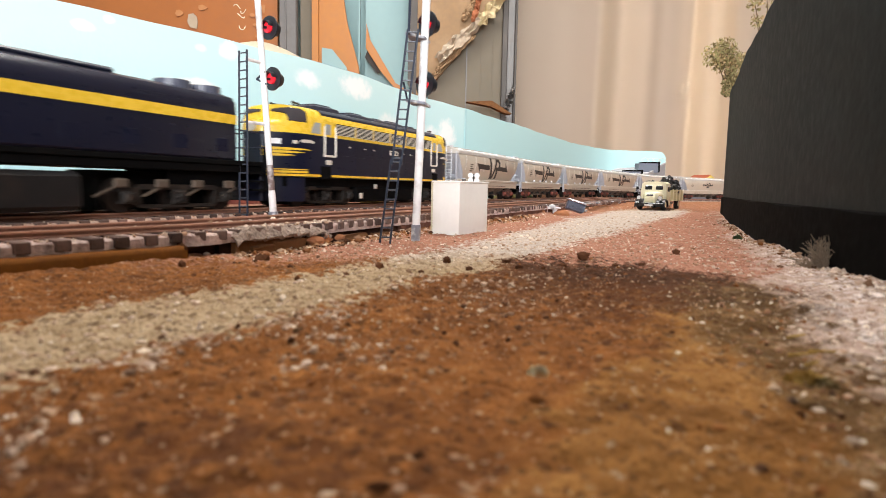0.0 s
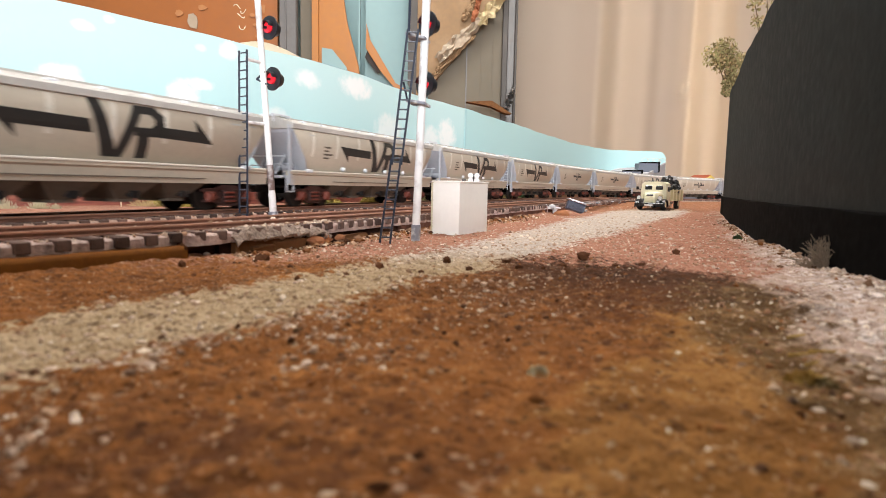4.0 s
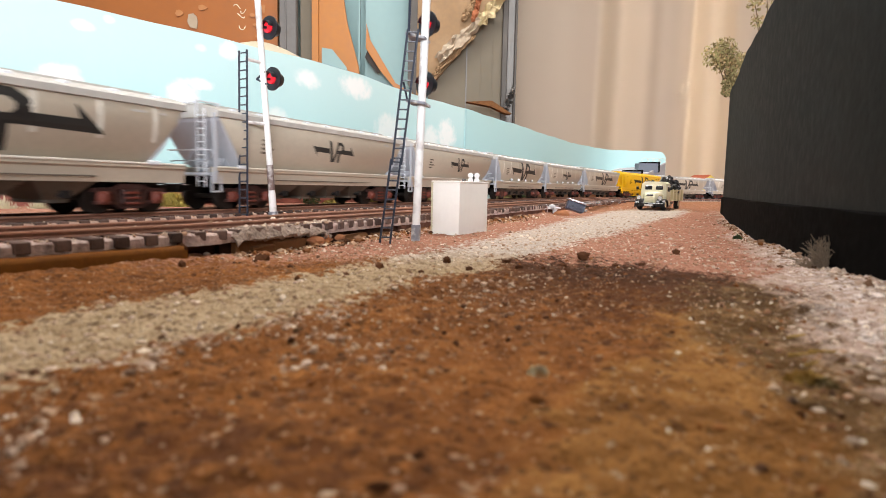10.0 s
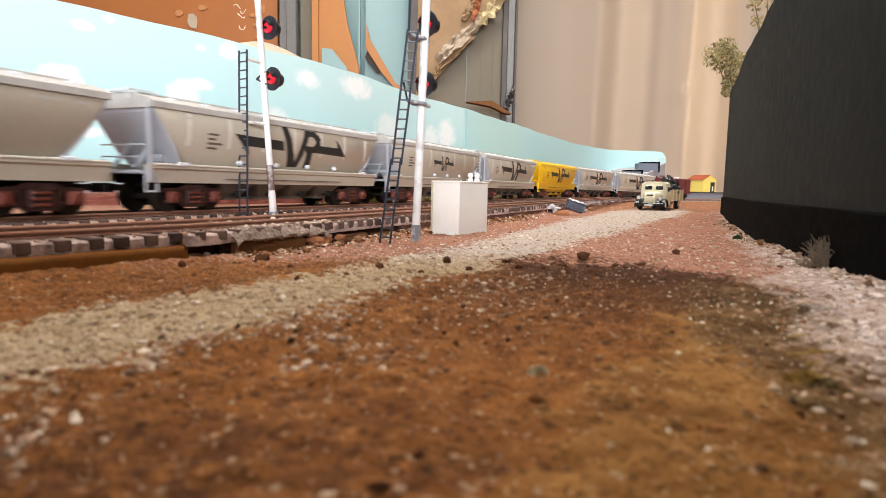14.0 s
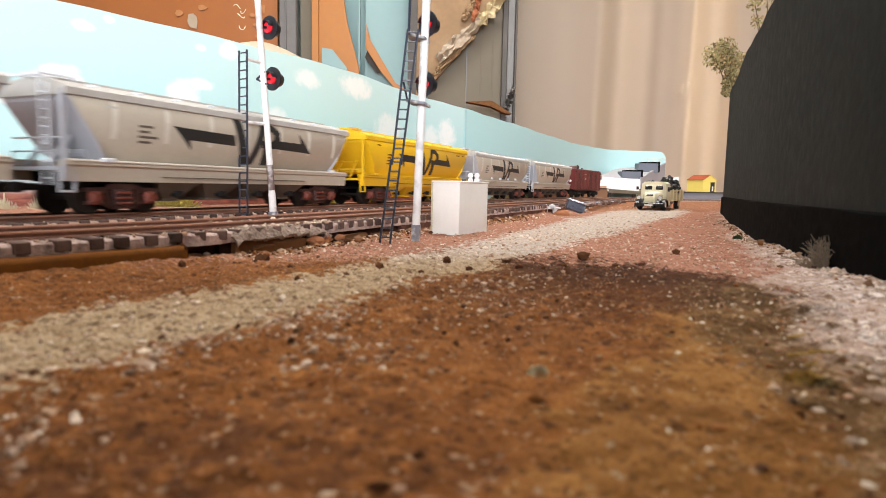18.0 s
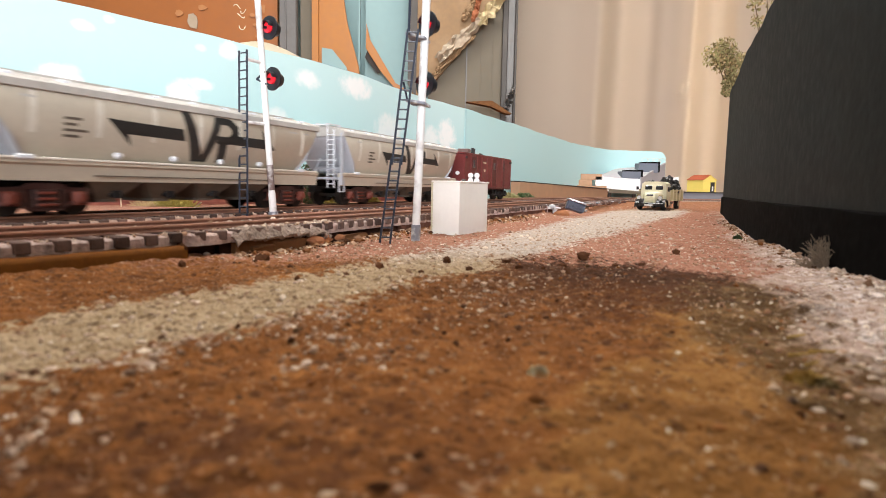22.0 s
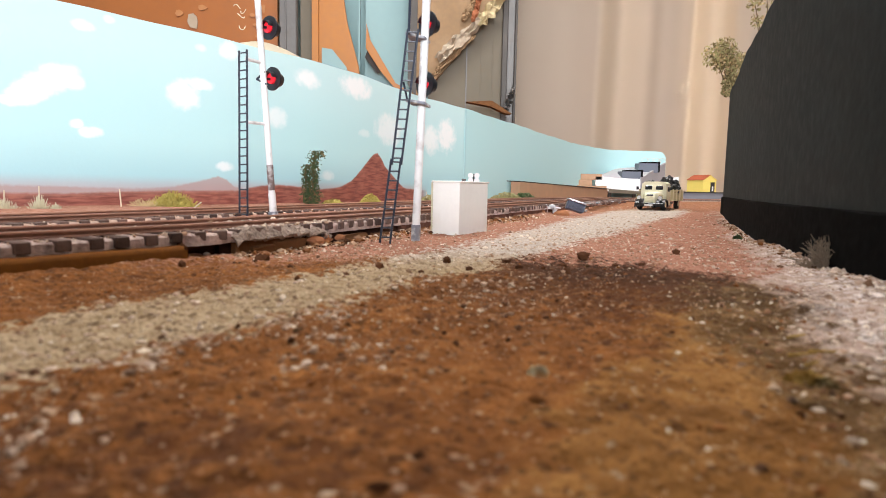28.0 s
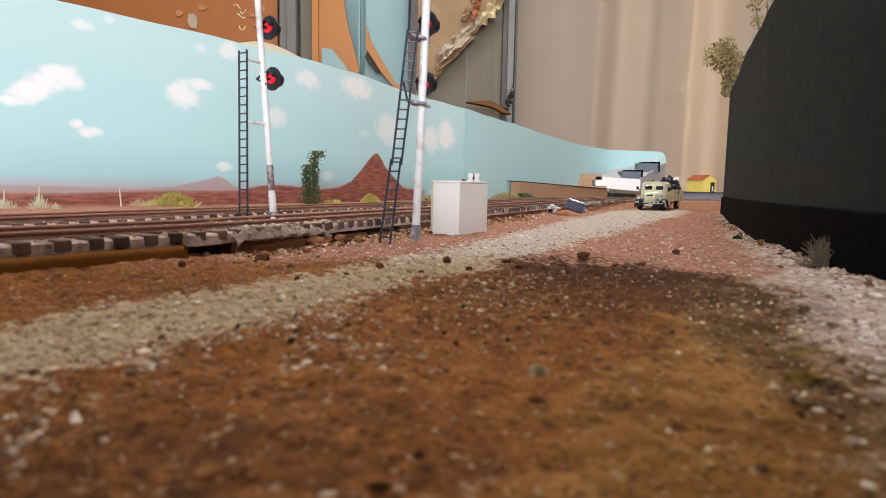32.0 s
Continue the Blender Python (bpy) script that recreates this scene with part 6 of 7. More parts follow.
def vehicle_pose(s, half):
    ax, ay, _ = line(s - half)
    bx, by, _ = line(s + half)
    za, zb = (RAIL_TOP - float(descent(v)) for v in (s - half, s + half))
    d = Vector((ax - bx, ay - by, za - zb)).normalized()
    side = Vector((0, 0, 1)).cross(d).normalized()
    up = d.cross(side)
    m = Matrix((d, side, up)).transposed().to_4x4()
    m.translation = ((ax + bx) / 2, (ay + by) / 2, (za + zb) / 2)
    return m


def motions():
    for ob, s, half in TRAIN:
        walk(ob, [(t, vehicle_pose(s - SPEED * t, half)) for t in np.arange(0, 32.01, 0.5)])
    # the wheels roll on the rails
    for ob, s, half in TRAIN:
        for w in ob.children_recursive:
            if w.name.startswith("wheelset"):
                at, r = w.matrix_basis.translation.copy(), w.matrix_basis.translation.z
                step = 1.45 * r / SPEED
                times = np.linspace(0, 32, int(32 / step) + 2)
                walk(w, [(t, Matrix.Translation(at) @ Matrix.Rotation(SPEED * t / r, 4, "Y")) for t in times])


# ---- lineside signals ----
def bar(name, a, b, r, material, parent, label="", sides=10, r2=None):
    bm = B()
    rod(bm, a, b, r, sides, r2)
    return part(name, bm, material, parent, label, scale=1, smooth=True)


def ladder_between(parent, l0, r0, l1, r1, step, r=0.00033):
    l0, r0, l1, r1 = (Vector(v) for v in (l0, r0, l1, r1))
    lad = new("ladder")
    lad.empty_display_size = 0.005
    lad.parent = parent
    for a, b in ((l0, l1), (r0, r1)):
        bm = B()
        rod(bm, a, b, r * 1.25, 6)
        part("stile", bm, "ladder", lad, scale=1)
    n = int((l1 - l0).length / step)
    for k in range(n):
        t = (k + 0.7) / n
        bm = B()
        rod(bm, l0.lerp(l1, t), r0.lerp(r1, t), r * 0.9, 5)
        part("rung", bm, "ladder", lad, scale=1)


def head(parent, c, toward, radius, lens=0.0017, arm=None):
    """A searchlight head: dark disc, hooded red lens, bracket to the pole."""
    c, d = Vector(c), Vector(toward).normalized()
    g = new("signal_head")
    g.empty_display_size = 0.004
    g.parent = parent
    bm = B()
    rod(bm, c - d * 0.0006, c, radius, 28)
    rod(bm, c - d * 0.0042, c - d * 0.0006, radius * 0.55, 16, radius * 0.7)
    part("disc", bm, "disc", g, "black round signal disc", scale=1, smooth=True)
    bm = B()
    rod(bm, c, c + d * 0.0008, lens, 16)
    part("lens", bm, "red_lens", g, "glowing red lens", scale=1, smooth=True)
    # hood: half tube over the lens
    q = d.to_track_quat("Z", "Y")
    up = Vector((0, 0, 1))
    side = d.cross(up).normalized()
    rings = []
    for ln in (0.0, 0.0024):
        out_, in_ = [], []
        for k in range(11):
            a = math.pi * (k / 10 * 0.9 + 0.05)
            v = side * math.cos(a) + up * math.sin(a)
            out_.append(c + d * ln + v * (lens * 1.22))
            in_.append(c + d * ln + v * (lens * 1.06))
        rings.append(out_ + in_[::-1])
    bm = B()
    loft(bm, rings)
    part("hood", bm, "disc", g, scale=1, smooth=True)
    bm = B()
    rod(bm, c - d * 0.003, Vector(arm), 0.0006, 6)
    part("bracket", bm, "disc", g, scale=1)


def signals():
    o = thing("railway_signal", "leaning white two-light signal post with a black ladder beside it", "signal", "lineside signals")
    f, t = Vector((-0.0712, 0.2507, 0.0060)), Vector((-0.0786, 0.2507, 0.1210))

    def on(k):
        return f.lerp(t, k)
    bar("foot", on(0), on(0.018), 0.0020, "pole_base", o, "chipped grey foot of the post")
    bar("collar", on(0.018), on(0.085), 0.00152, "pole", o, "white collar above the foot", 14)
    bar("post", on(0.08), on(1.0), 0.00128, "pole", o, "white painted post", 14)
    bar("stain", on(0.095), on(0.185), 0.00138, "pole_stain", o, "brown chipped patch on the post", 14)
    for z0, z1, yy in ((0.0686, 0.0693, 0.243), (0.0440, 0.0448, 0.243)):
        k = (z0 - 0.006) / 0.115
        bm = B()
        a = on(k)
        rod(bm, a, (-0.0795, 0.2435, z0), 0.0007, 6)
        part("ladder_stay", bm, "pole", o, scale=1)
    head(o, (-0.0721, 0.2535, 0.0628), (-0.52, -0.85, 0.0), 0.0048, 0.0022, arm=on(0.49))
    head(o, (-0.0733, 0.2535, 0.0832), (-0.52, -0.85, 0.0), 0.0048, 0.0022, arm=on(0.67))
    bm = B()
    rod(bm, (-0.0775, 0.2505, 0.0620), (-0.074, 0.2500, 0.0650), 0.0004, 6)
    rod(bm, (-0.0775, 0.2505, 0.0620), (-0.0735, 0.2500, 0.0600), 0.0004, 6)
    part("wire_loop", bm, "ladder", o, scale=1)
    for k, (x, z, w) in enumerate(((-0.0862, 0.0905, 0.0026), (-0.0850, 0.0868, 0.0030), (-0.0843, 0.0822, 0.0024), (-0.0835, 0.0885, 0.0020))):
        pts = [(x + w * 0.5 * (1 - math.cos(a)), 0.2500 + 0.0004 * math.sin(2 * a + k), z + 0.0009 * math.sin(a * 1.6 + k)) for a in np.linspace(0, 3.1, 9)]
        bm = B()
        for a, b in zip(pts, pts[1:]):
            rod(bm, a, b, 0.00016, 5)
        part("wire", bm, "straw", o, "thin pale curled wire", scale=1)
    ladder_between(o, (-0.0828, 0.2430, 0.0046), (-0.0796, 0.2430, 0.0046), (-0.0820, 0.2430, 0.0716), (-0.0789, 0.2430, 0.0721), 0.0033)

    o = thing("railway_signal", "white two-light signal post with platforms and a sloping black ladder", "signal", "lineside signals")
    f, t = Vector((-0.0103, 0.2214, -0.001)), Vector((-0.0066, 0.2214, 0.1200))
    bar("foot", f, f.lerp(t, 0.055), 0.0018, "pole_base", o, "chipped grey foot of the post")
    bar("post", f.lerp(t, 0.05), t, 0.00150, "pole", o, "white painted post", 14)
    for z, x in ((0.0718, -0.0101), (0.0490, -0.0096)):
        bm = B()
        loft(bm, [[(x - 0.0046, 0.2155, zz + 0.0006), (x + 0.0020, 0.2180, zz), (x + 0.0040, 0.2232, zz - 0.0006), (x - 0.0026, 0.2225, zz)] for zz in (z, z + 0.0009)])
        part("platform", bm, "pole_base", o, "small grey platform", scale=1)
    head(o, (-0.0080, 0.2250, 0.0572), (-0.70, -0.71, 0.0), 0.0046, 0.0022, f.lerp(t, 0.48))
    head(o, (-0.0074, 0.2250, 0.0785), (-0.70, -0.71, 0.0), 0.0046, 0.0022, f.lerp(t, 0.66))
    bm = B()
    rod(bm, (-0.0134, 0.2150, 0.0725), (-0.0124, 0.2150, 0.1150), 0.0005, 6)
    rod(bm, (-0.0136, 0.2146, 0.0500), (-0.0150, 0.2146, 0.0560), 0.0004, 6)
    part("platform_rail", bm, "ladder", o, scale=1)
    ladder_between(o, (-0.0217, 0.2040, 0.0), (-0.0182, 0.2040, 0.0), (-0.0185, 0.2090, 0.0290), (-0.0152, 0.2090, 0.0290), 0.0032)
    ladder_between(o, (-0.0182, 0.2085, 0.0270), (-0.0150, 0.2085, 0.0270), (-0.0137, 0.2145, 0.0740), (-0.0101, 0.2145, 0.0740), 0.0032)


signals()


def relay_box():
    o = thing("relay_cabinet", "ivory painted trackside cabinet standing on pink gravel", "cabinet", at=pose(0.0063, 0.2433, -0.0006, 0, 0, 61))
    bm = B()
    box(bm, 0, 27, 0, 12.6, 0, 22.2, 0.25)
    part("body", bm, "relay", o)
    bm = B()
    box(bm, -0.5, 27.6, -0.5, 13.1, 22.2, 22.9, 0.2)
    part("lid", bm, "relay", o)
    bm = B()
    box(bm, 0.0, 0.6, 12.6, 13.4, 0.2, 22.2, 0.1)
    part("edge_strip", bm, "straw", o, "yellowed edge strip")
    bm = B()
    for x, y in ((9, 3), (12, 4)):
        box(bm, x, x + 1.2, y, y + 1, 22.9, 23.9, 0.1)
    part("lid_lug", bm, "galv", o)
    bm = B()
    box(bm, 0.6, 26, 0.6, 12, -1, 0.05)
    part("plinth", bm, "dark_under", o)
    o = thing("point_indicator", "small white twin-disc point indicator on a dark stem", "indicator", at=pose(0.0146, 0.302, 0.0, 0, 0, 8))
    bm = B()
    rod(bm, (0, 0, 0), (0, 0, 26.5), 0.5, 8)
    part("stem", bm, "mark", o)
    for sx in (-1, 1):
        for z in (23.2, 25.7):
            bm = B()
            rod(bm, (sx * 1.6, -0.5, z), (sx * 1.6, 0.1, z), 1.35, 14)
            part("disc", bm, "white", o, "white disc")


relay_box()


# ---- truck on the road ----
def truck():
    o = thing("coal_truck", "cream vintage tray truck with black mudguards and a coal load", "truck", at=pose(0.1860, 0.543, 0.0024, 0, 0, 56.5))
    # local +x runs to the rear, front at x = 0, 26 mm wide
    bm = B()
    loft(bm, [[(x, y * w, z0 + (z1 - z0) * k) for y, k in ((-1, 0), (-1, 0.72), (-0.8, 0.94), (-0.3, 1), (0.3, 1), (0.8, 0.94), (1, 0.72), (1, 0))] for x, w, z0, z1 in ((-1.2, 4.4, 5.5, 13.4), (0, 5.2, 5.0, 15.4), (3, 5.8, 4.6, 16.0), (13, 9.6, 4.6, 16.8))])
    hood = part("bonnet", bm, "cream", o, smooth=True)
    for k in range(5):
        bm = B()
        box(bm, -1.9, -0.6, -3.9, 3.9, 6.6 + 1.35 * k, 7.3 + 1.35 * k, 0.2)
        part("grille_bar", bm, "cream", hood)
    bm = B()
    loft(bm, [[(x, y * w, z) for y, z in ((-1, 4.6), (-1.0, 16.6), (-0.94, 24.0), (-0.7, 25.8), (0.7, 25.8), (0.94, 24.0), (1.0, 16.6), (1, 4.6))] for x, w in ((11.6, 11.2), (13, 11.9), (24, 12.1), (25, 11.6))])
    cab = part("cab", bm, "cream", o, smooth=True)
    for sy in (-1, 1):
        bm = B()
        box(bm, 11.2, 12.0, min(sy * 1.7, sy * 8.0), max(sy * 1.7, sy * 8.0), 18.4, 22.2, 0.5)
        part("windscreen", bm, "glass", cab)
        bm = B()
        box(bm, 14.8, 21.5, min(sy * 11.6, sy * 12.2), max(sy * 11.6, sy * 12.2), 16.8, 21.6, 0.2)
        part("side_window", bm, "glass", cab)
        # mudguard, headlight
        bm = B()
        rings = []
        for k in range(9):
            a = math.pi * (k / 8)
            x, z = 5.8 - 8.4 * math.cos(a), 3.2 + 7.4 * math.sin(a)
            x2, z2 = 5.8 - 7.6 * math.cos(a), 3.4 + 6.6 * math.sin(a)
            rings.append([(x, sy * 5.6, z), (x, sy * 13.2, z - 0.8), (x2, sy * 13.2, z2 - 0.8), (x2, sy * 5.6, z2)])
        loft(bm, rings)
        part("mudguard", bm, "truck_black", o, smooth=True)
        bm = B()
        rod(bm, (-2.8, sy * 9.3, 11.2), (1.0, sy * 9.3, 11.2), 2.0, 14, 1.2)
        h = part("headlight", bm, "truck_black", o)
        bm = B()
        rod(bm, (-3.1, sy * 9.3, 11.2), (-2.8, sy * 9.3, 11.2), 1.75, 14)
        part("lens", bm, "white", h)
    # radiator mouth, windscreen frames, doors, mirrors and running boards
    bm = B()
    box(bm, -1.6, -0.9, -3.0, 3.0, 12.6, 14.2, 0.3)
    part("badge_bar", bm, "truck_black", hood)
    for sy in (-1, 1):
        for k in range(4):
            bm = B()
            box(bm, 4.2 + 1.7 * k, 4.9 + 1.7 * k, min(sy * 6.2, sy * (7.2 + 0.62 * k)), max(sy * 6.2, sy * (7.2 + 0.62 * k)), 9.4, 14.0, 0.1)
            part("louvre", bm, "truck_wood", hood)
        bm = B()
        box(bm, 13.8, 22.6, min(sy * 11.8, sy * 12.35), max(sy * 11.8, sy * 12.35), 6.4, 16.0, 0.3)
        part("door", bm, "cream", cab)
        bm = B()
        rod(bm, (12.4, sy * 12.0, 18.0), (11.0, sy * 14.6, 19.5), 0.3, 5)
        box(bm, 10.6, 11.1, min(sy * 13.6, sy * 15.8), max(sy * 13.6, sy * 15.8), 18.2, 21.2, 0.2)
        part("mirror", bm, "truck_black", o)
        bm = B()
        box(bm, 12, 27, min(sy * 9.0, sy * 13.2), max(sy * 9.0, sy * 13.2), 3.4, 4.2, 0.2)
        part("running_board", bm, "truck_black", o)
    bm = B()
    box(bm, -4.4, -3.2, -12.6, 12.6, 3.2, 6.4, 0.3)
    box(bm, -3.2, -1.5, -7.5, 7.5, 3.4, 6.6, 0.2)
    part("bumper", bm, "truck_black", o)
    bm = B()
    box(bm, -4.7, -4.4, -3.6, 3.6, 3.6, 5.4)
    part("plate", bm, "white", o, "plain white plate bar")
    bm = B()
    box(bm, 0, 68, -4.5, 4.5, 4.6, 6.8, 0.3)
    part("chassis", bm, "truck_black", o)
    # tray with boards, posts and coal
    bm = B()
    box(bm, 27, 70, -13, 13, 8.2, 9.8, 0.2)
    part("tray_floor", bm, "truck_wood", o)
    for sy in (-1, 1):
        for k in range(3):
            bm = B()
            box(bm, 27, 70, min(sy * 12.2, sy * 13.1), max(sy * 12.2, sy * 13.1), 10.0 + 3.0 * k, 12.7 + 3.0 * k, 0.15)
            part("side_board", bm, "truck_wood", o)
        for x in (28, 41, 55, 68):
            bm = B()
            box(bm, x, x + 1.4, min(sy * 13.1, sy * 13.8), max(sy * 13.1, sy * 13.8), 8.5, 19.2, 0.1)
            part("stake", bm, "cream", o)
    for x in (27, 69.2):
        bm = B()
        box(bm, x, x + 0.9, -13, 13, 10, 18.6, 0.1)
        part("end_board", bm, "truck_wood", o)
    r = random.Random(3)
    bm = B()
    for _ in range(90):
        x, y = r.uniform(29, 68), r.uniform(-11, 11)
        h = 15 + 14 * (1 - (y / 13) ** 2) * (0.55 + 0.45 * math.sin(x * 0.13 - 1.6)) + r.uniform(0, 4)
        q = Matrix.Translation((x, y, h)) @ Euler((r.random() * 6, r.random() * 6, 0)).to_matrix().to_4x4() @ Matrix.Diagonal((r.uniform(2, 4.6), r.uniform(2, 4.2), r.uniform(1.8, 3.6), 1))
        bmesh.ops.create_icosphere(bm, subdivisions=1, radius=1.0, matrix=q)
    bm2 = bm
    for v in bm2.verts:
        v.co += Vector((r.uniform(-0.4, 0.4), r.uniform(-0.4, 0.4), r.uniform(-0.4, 0.4)))
    tagged(part("coal_load", bm2, "coal", o, "heap of black coal lumps"), kind="stuff")
    for x, sy in ((6.5, -1), (6.5, 1), (56, -1), (56, 1)):
        w = new("wheel")
        w.empty_display_size = 0.003
        w.parent = o
        w.matrix_basis = pose(x / 1000, sy * 0.0105, 0.0052)
        bm = B()
        rod(bm, (0, -1.7, 0), (0, 1.7, 0), 5.2, 20)
        bmesh.ops.bevel(bm, geom=[e for e in bm.edges if abs(e.verts[0].co.y - e.verts[1].co.y) < 0.01], offset=0.7, segments=2, affect="EDGES")
        part("tyre", bm, "tyre", w, smooth=True)
        bm = B()
        rod(bm, (0, -1.9, 0), (0, 1.9, 0), 2.6, 14)
        part("rim", bm, "cream", w)


truck()


# ---- wreck on the siding, timber and buildings at the far end ----
def wreck():
    o = thing("overturned_wagon_body", "overturned slate-blue wagon body with bright silver edges", "wagon body", at=pose(0.0998, 0.457, 0.0070, -8, 17, -4))
    bm = B()
    box(bm, -6.6, 6.6, -3.4, 3.4, -4.0, 2.6, 0.5)
    part("shell", bm, "wreck_blue", o)
    for k in range(4):
        bm = B()
        box(bm, -5.6 + 3.1 * k, -3.2 + 3.1 * k, -3.75, -3.35, -3.0, 1.6, 0.1)
        part("side_panel", bm, "wreck_blue", o)
    bm = B()
    box(bm, -7.4, 7.2, -4.0, 4.0, 2.6, 4.0, 0.4)
    part("silver_rim", bm, "foil", o, "bright silver rim")
    bm = B()
    box(bm, 6.6, 7.3, -3.6, 3.6, -3.2, 2.6, 0.2)
    for y in (-2.4, 0, 2.4):
        rod(bm, (7.2, y, -1.0), (9.0, y, -1.4), 1.1, 8)
    part("silver_end", bm, "foil", o, "bright silver end fittings")
    r = random.Random(21)
    for x, y, n, sx in ((0.0790, 0.466, 18, 3.0), (0.0865, 0.468, 14, 3.0), (0.0725, 0.462, 10, 2.2)):
        bm = B()
        for _ in range(n):
            q = Matrix.Translation((r.gauss(0, sx), r.gauss(0, 2.0), 3.0 + r.uniform(0, 2.8))) @ Euler((r.uniform(-0.7, 0.7), r.uniform(-0.5, 0.5), r.random() * 6)).to_matrix().to_4x4()
            vs = box(bm, -r.uniform(1, 3), r.uniform(1, 3), -r.uniform(0.6, 1.4), 0.8, -0.25, 0.25)
            for v in vs:
                v.co = q @ v.co
        box(bm, -1.5, 1.5, -1.5, 1.5, -1.0, 4.0)
        tagged(part("foil_scrap", bm, "scrap_white", at=pose(x, y, 0.001)), "crumpled silver-white scraps on the track edge", "scrap", "foil scraps")
    for name, mat, lab, n, w in (("loose_sleepers", "sleeper", "loose old sleepers strewn along the siding", 130, 0.0022), ("silver_fragments", "foil", "silver fragments among the loose sleepers", 100, 0.0015)):
        bm = B()
        for k in range(n):
            a = r.uniform(0, 1)
            q = Matrix.Translation((0.118 + 0.112 * a + r.gauss(0, 0.0045), 0.530 + 0.27 * a + r.gauss(0, 0.004), 0.0044 + r.uniform(0, 0.0022))) @ Euler((r.gauss(0, 0.25), r.gauss(0, 0.25), r.random() * 6)).to_matrix().to_4x4()
            vs = box(bm, -w, w, -0.0010, 0.0010, -0.0008, 0.0008)
            for v in vs:
                v.co = q @ v.co
        tagged(part(name, bm, mat, scale=1), lab, "scraps", kind="stuff")
    for x, y, w in ((0.0885, 0.4475, 0.0060), (0.0735, 0.4560, 0.0040)):
        bm = B()
        bmesh.ops.create_icosphere(bm, subdivisions=3, radius=1.0, matrix=Matrix.Diagonal((w, 0.004, 0.0036, 1)))
        for v in bm.verts:
            v.co += Vector(v.co) * 0.12 * math.sin(v.co.x * 900 + v.co.y * 700)
        tagged(part("dirt_mound", bm, "dirt", scale=1, at=pose(x, y, 0.0005, 0, 0, -10)), "low mound of orange-brown dirt beside the wreck", "mound")


wreck()


def plank(name, a, b, z0, z1, depth, material, label, category="timber"):
    a, b = Vector((*a, 0)), Vector((*b, 0))
    ln = (b - a).length
    bm = B()
    box(bm, 0, ln, 0, depth, z0, z1, 0.0006)
    ang = math.degrees(math.atan2(b.y - a.y, b.x - a.x))
    return tagged(part(name, bm, material, scale=1, at=pose(a.x, a.y, 0, 0, 0, ang)), label, category)


def far_end():
    def sloped(name, a, b, za, zb, low, depth, mat, label):
        bm = B()
        loft(bm, [[(x, y, lo), (x, y, z), (x + 0.8 * depth, y + 0.5 * depth, z), (x + 0.8 * depth, y + 0.5 * depth, lo)] for (x, y), z, lo in ((a, za, low[0]), (b, zb, low[1]))])
        return tagged(part(name, bm, mat, scale=1), label, "timber")
    sloped("timber_plank", (0.1003, 0.80), (0.300, 1.105), 0.0278, 0.0205, (0.002, 0.002), -0.016, "timber", "long tan timber plank on edge behind the track")
    sloped("plank_cap", (0.0975, 0.797), (0.305, 1.105), 0.0292, 0.0219, (0.0281, 0.0208), -0.020, "dark_gap", "dark strip lying along the timber plank")
    sloped("timber_plank", (0.300, 1.10), (0.386, 1.13), 0.0215, 0.0165, (0.0140, 0.0120), 0.01, "panel_grey", "flat brown board lying under the loading ramp")
    plank("timber_block", (0.2382, 1.158), (0.2840, 1.158), 0.0272, 0.0378, 0.04, "timber", "brown timber block stacked behind the track")
    plank("timber_block", (0.2631, 1.165), (0.3046, 1.165), 0.0380, 0.0494, 0.03, "timber", "brown timber block on top of another")
    plank("timber_block", (0.2440, 1.15), (0.3100, 1.15), 0.002, 0.0270, 0.05, "timber", "broad timber packing block under the stack")
    # loading ramp: white front, grey deck that climbs, hoods and wires
    o = thing("loading_ramp", "white-fronted grey loading ramp model with two dark hoods", "ramp")
    bm = B()
    prism(bm, [(0.2918, 0.0445), (0.3780, 0.0410), (0.3790, 0.0168), (0.3110, 0.0172), (0.2926, 0.0262)], 1.165, 1.170)
    part("front_board", bm, "white_board", o, "white front board", scale=1)
    bm = B()
    loft(bm, [[(0.2935, 1.171, 0.0440), (0.3775, 1.171, 0.0400), (0.3775, 1.171, 0.018), (0.3110, 1.171, 0.018)],
              [(0.3690, 1.298, 0.0660), (0.4700, 1.298, 0.0740), (0.4700, 1.298, 0.0150), (0.3690, 1.298, 0.0150)]])
    part("deck", bm, "grey_ramp", o, scale=1)
    bm = B()
    loft(bm, [[(0.3780, 1.168, 0.0150), (0.3780, 1.168, 0.0440), (0.3812, 1.168, 0.0440), (0.3812, 1.168, 0.0150)],
              [(0.4705, 1.300, 0.0150), (0.4705, 1.300, 0.0800), (0.4740, 1.300, 0.0800), (0.4740, 1.300, 0.0150)]])
    part("side_wall", bm, "grey_ramp", o, scale=1)
    for (x0, x1, y, z0, z1) in ((0.3460, 0.3830, 1.177, 0.0425, 0.0560), (0.3965, 0.4350, 1.232, 0.0560, 0.0750)):
        bm = B()
        prism(bm, [(x0, z0), (x1, z0), (x1, z1), (x0, z1)], y, y + 0.03)
        h = part("hood", bm, "grey_box", o, "slate-grey hood", scale=1)
        bm = B()
        prism(bm, [(x0 + 0.008, z1 + 0.0003), (x1, z1 + 0.0003), (x1, z1 + 0.0036), (x0 + 0.008, z1 + 0.0028)], y + 0.002, y + 0.03)
        part("lid", bm, "pitch", h, "black lid", scale=1)
        bm = B()
        prism(bm, [(x1 + 0.0003, z0 + 0.001), (x1 + 0.003, z0 + 0.001), (x1 + 0.003, z1 + 0.0034), (x1 + 0.0003, z1 + 0.0034)], y - 0.002, y + 0.03)
        part("end_plate", bm, "pitch", h, scale=1)
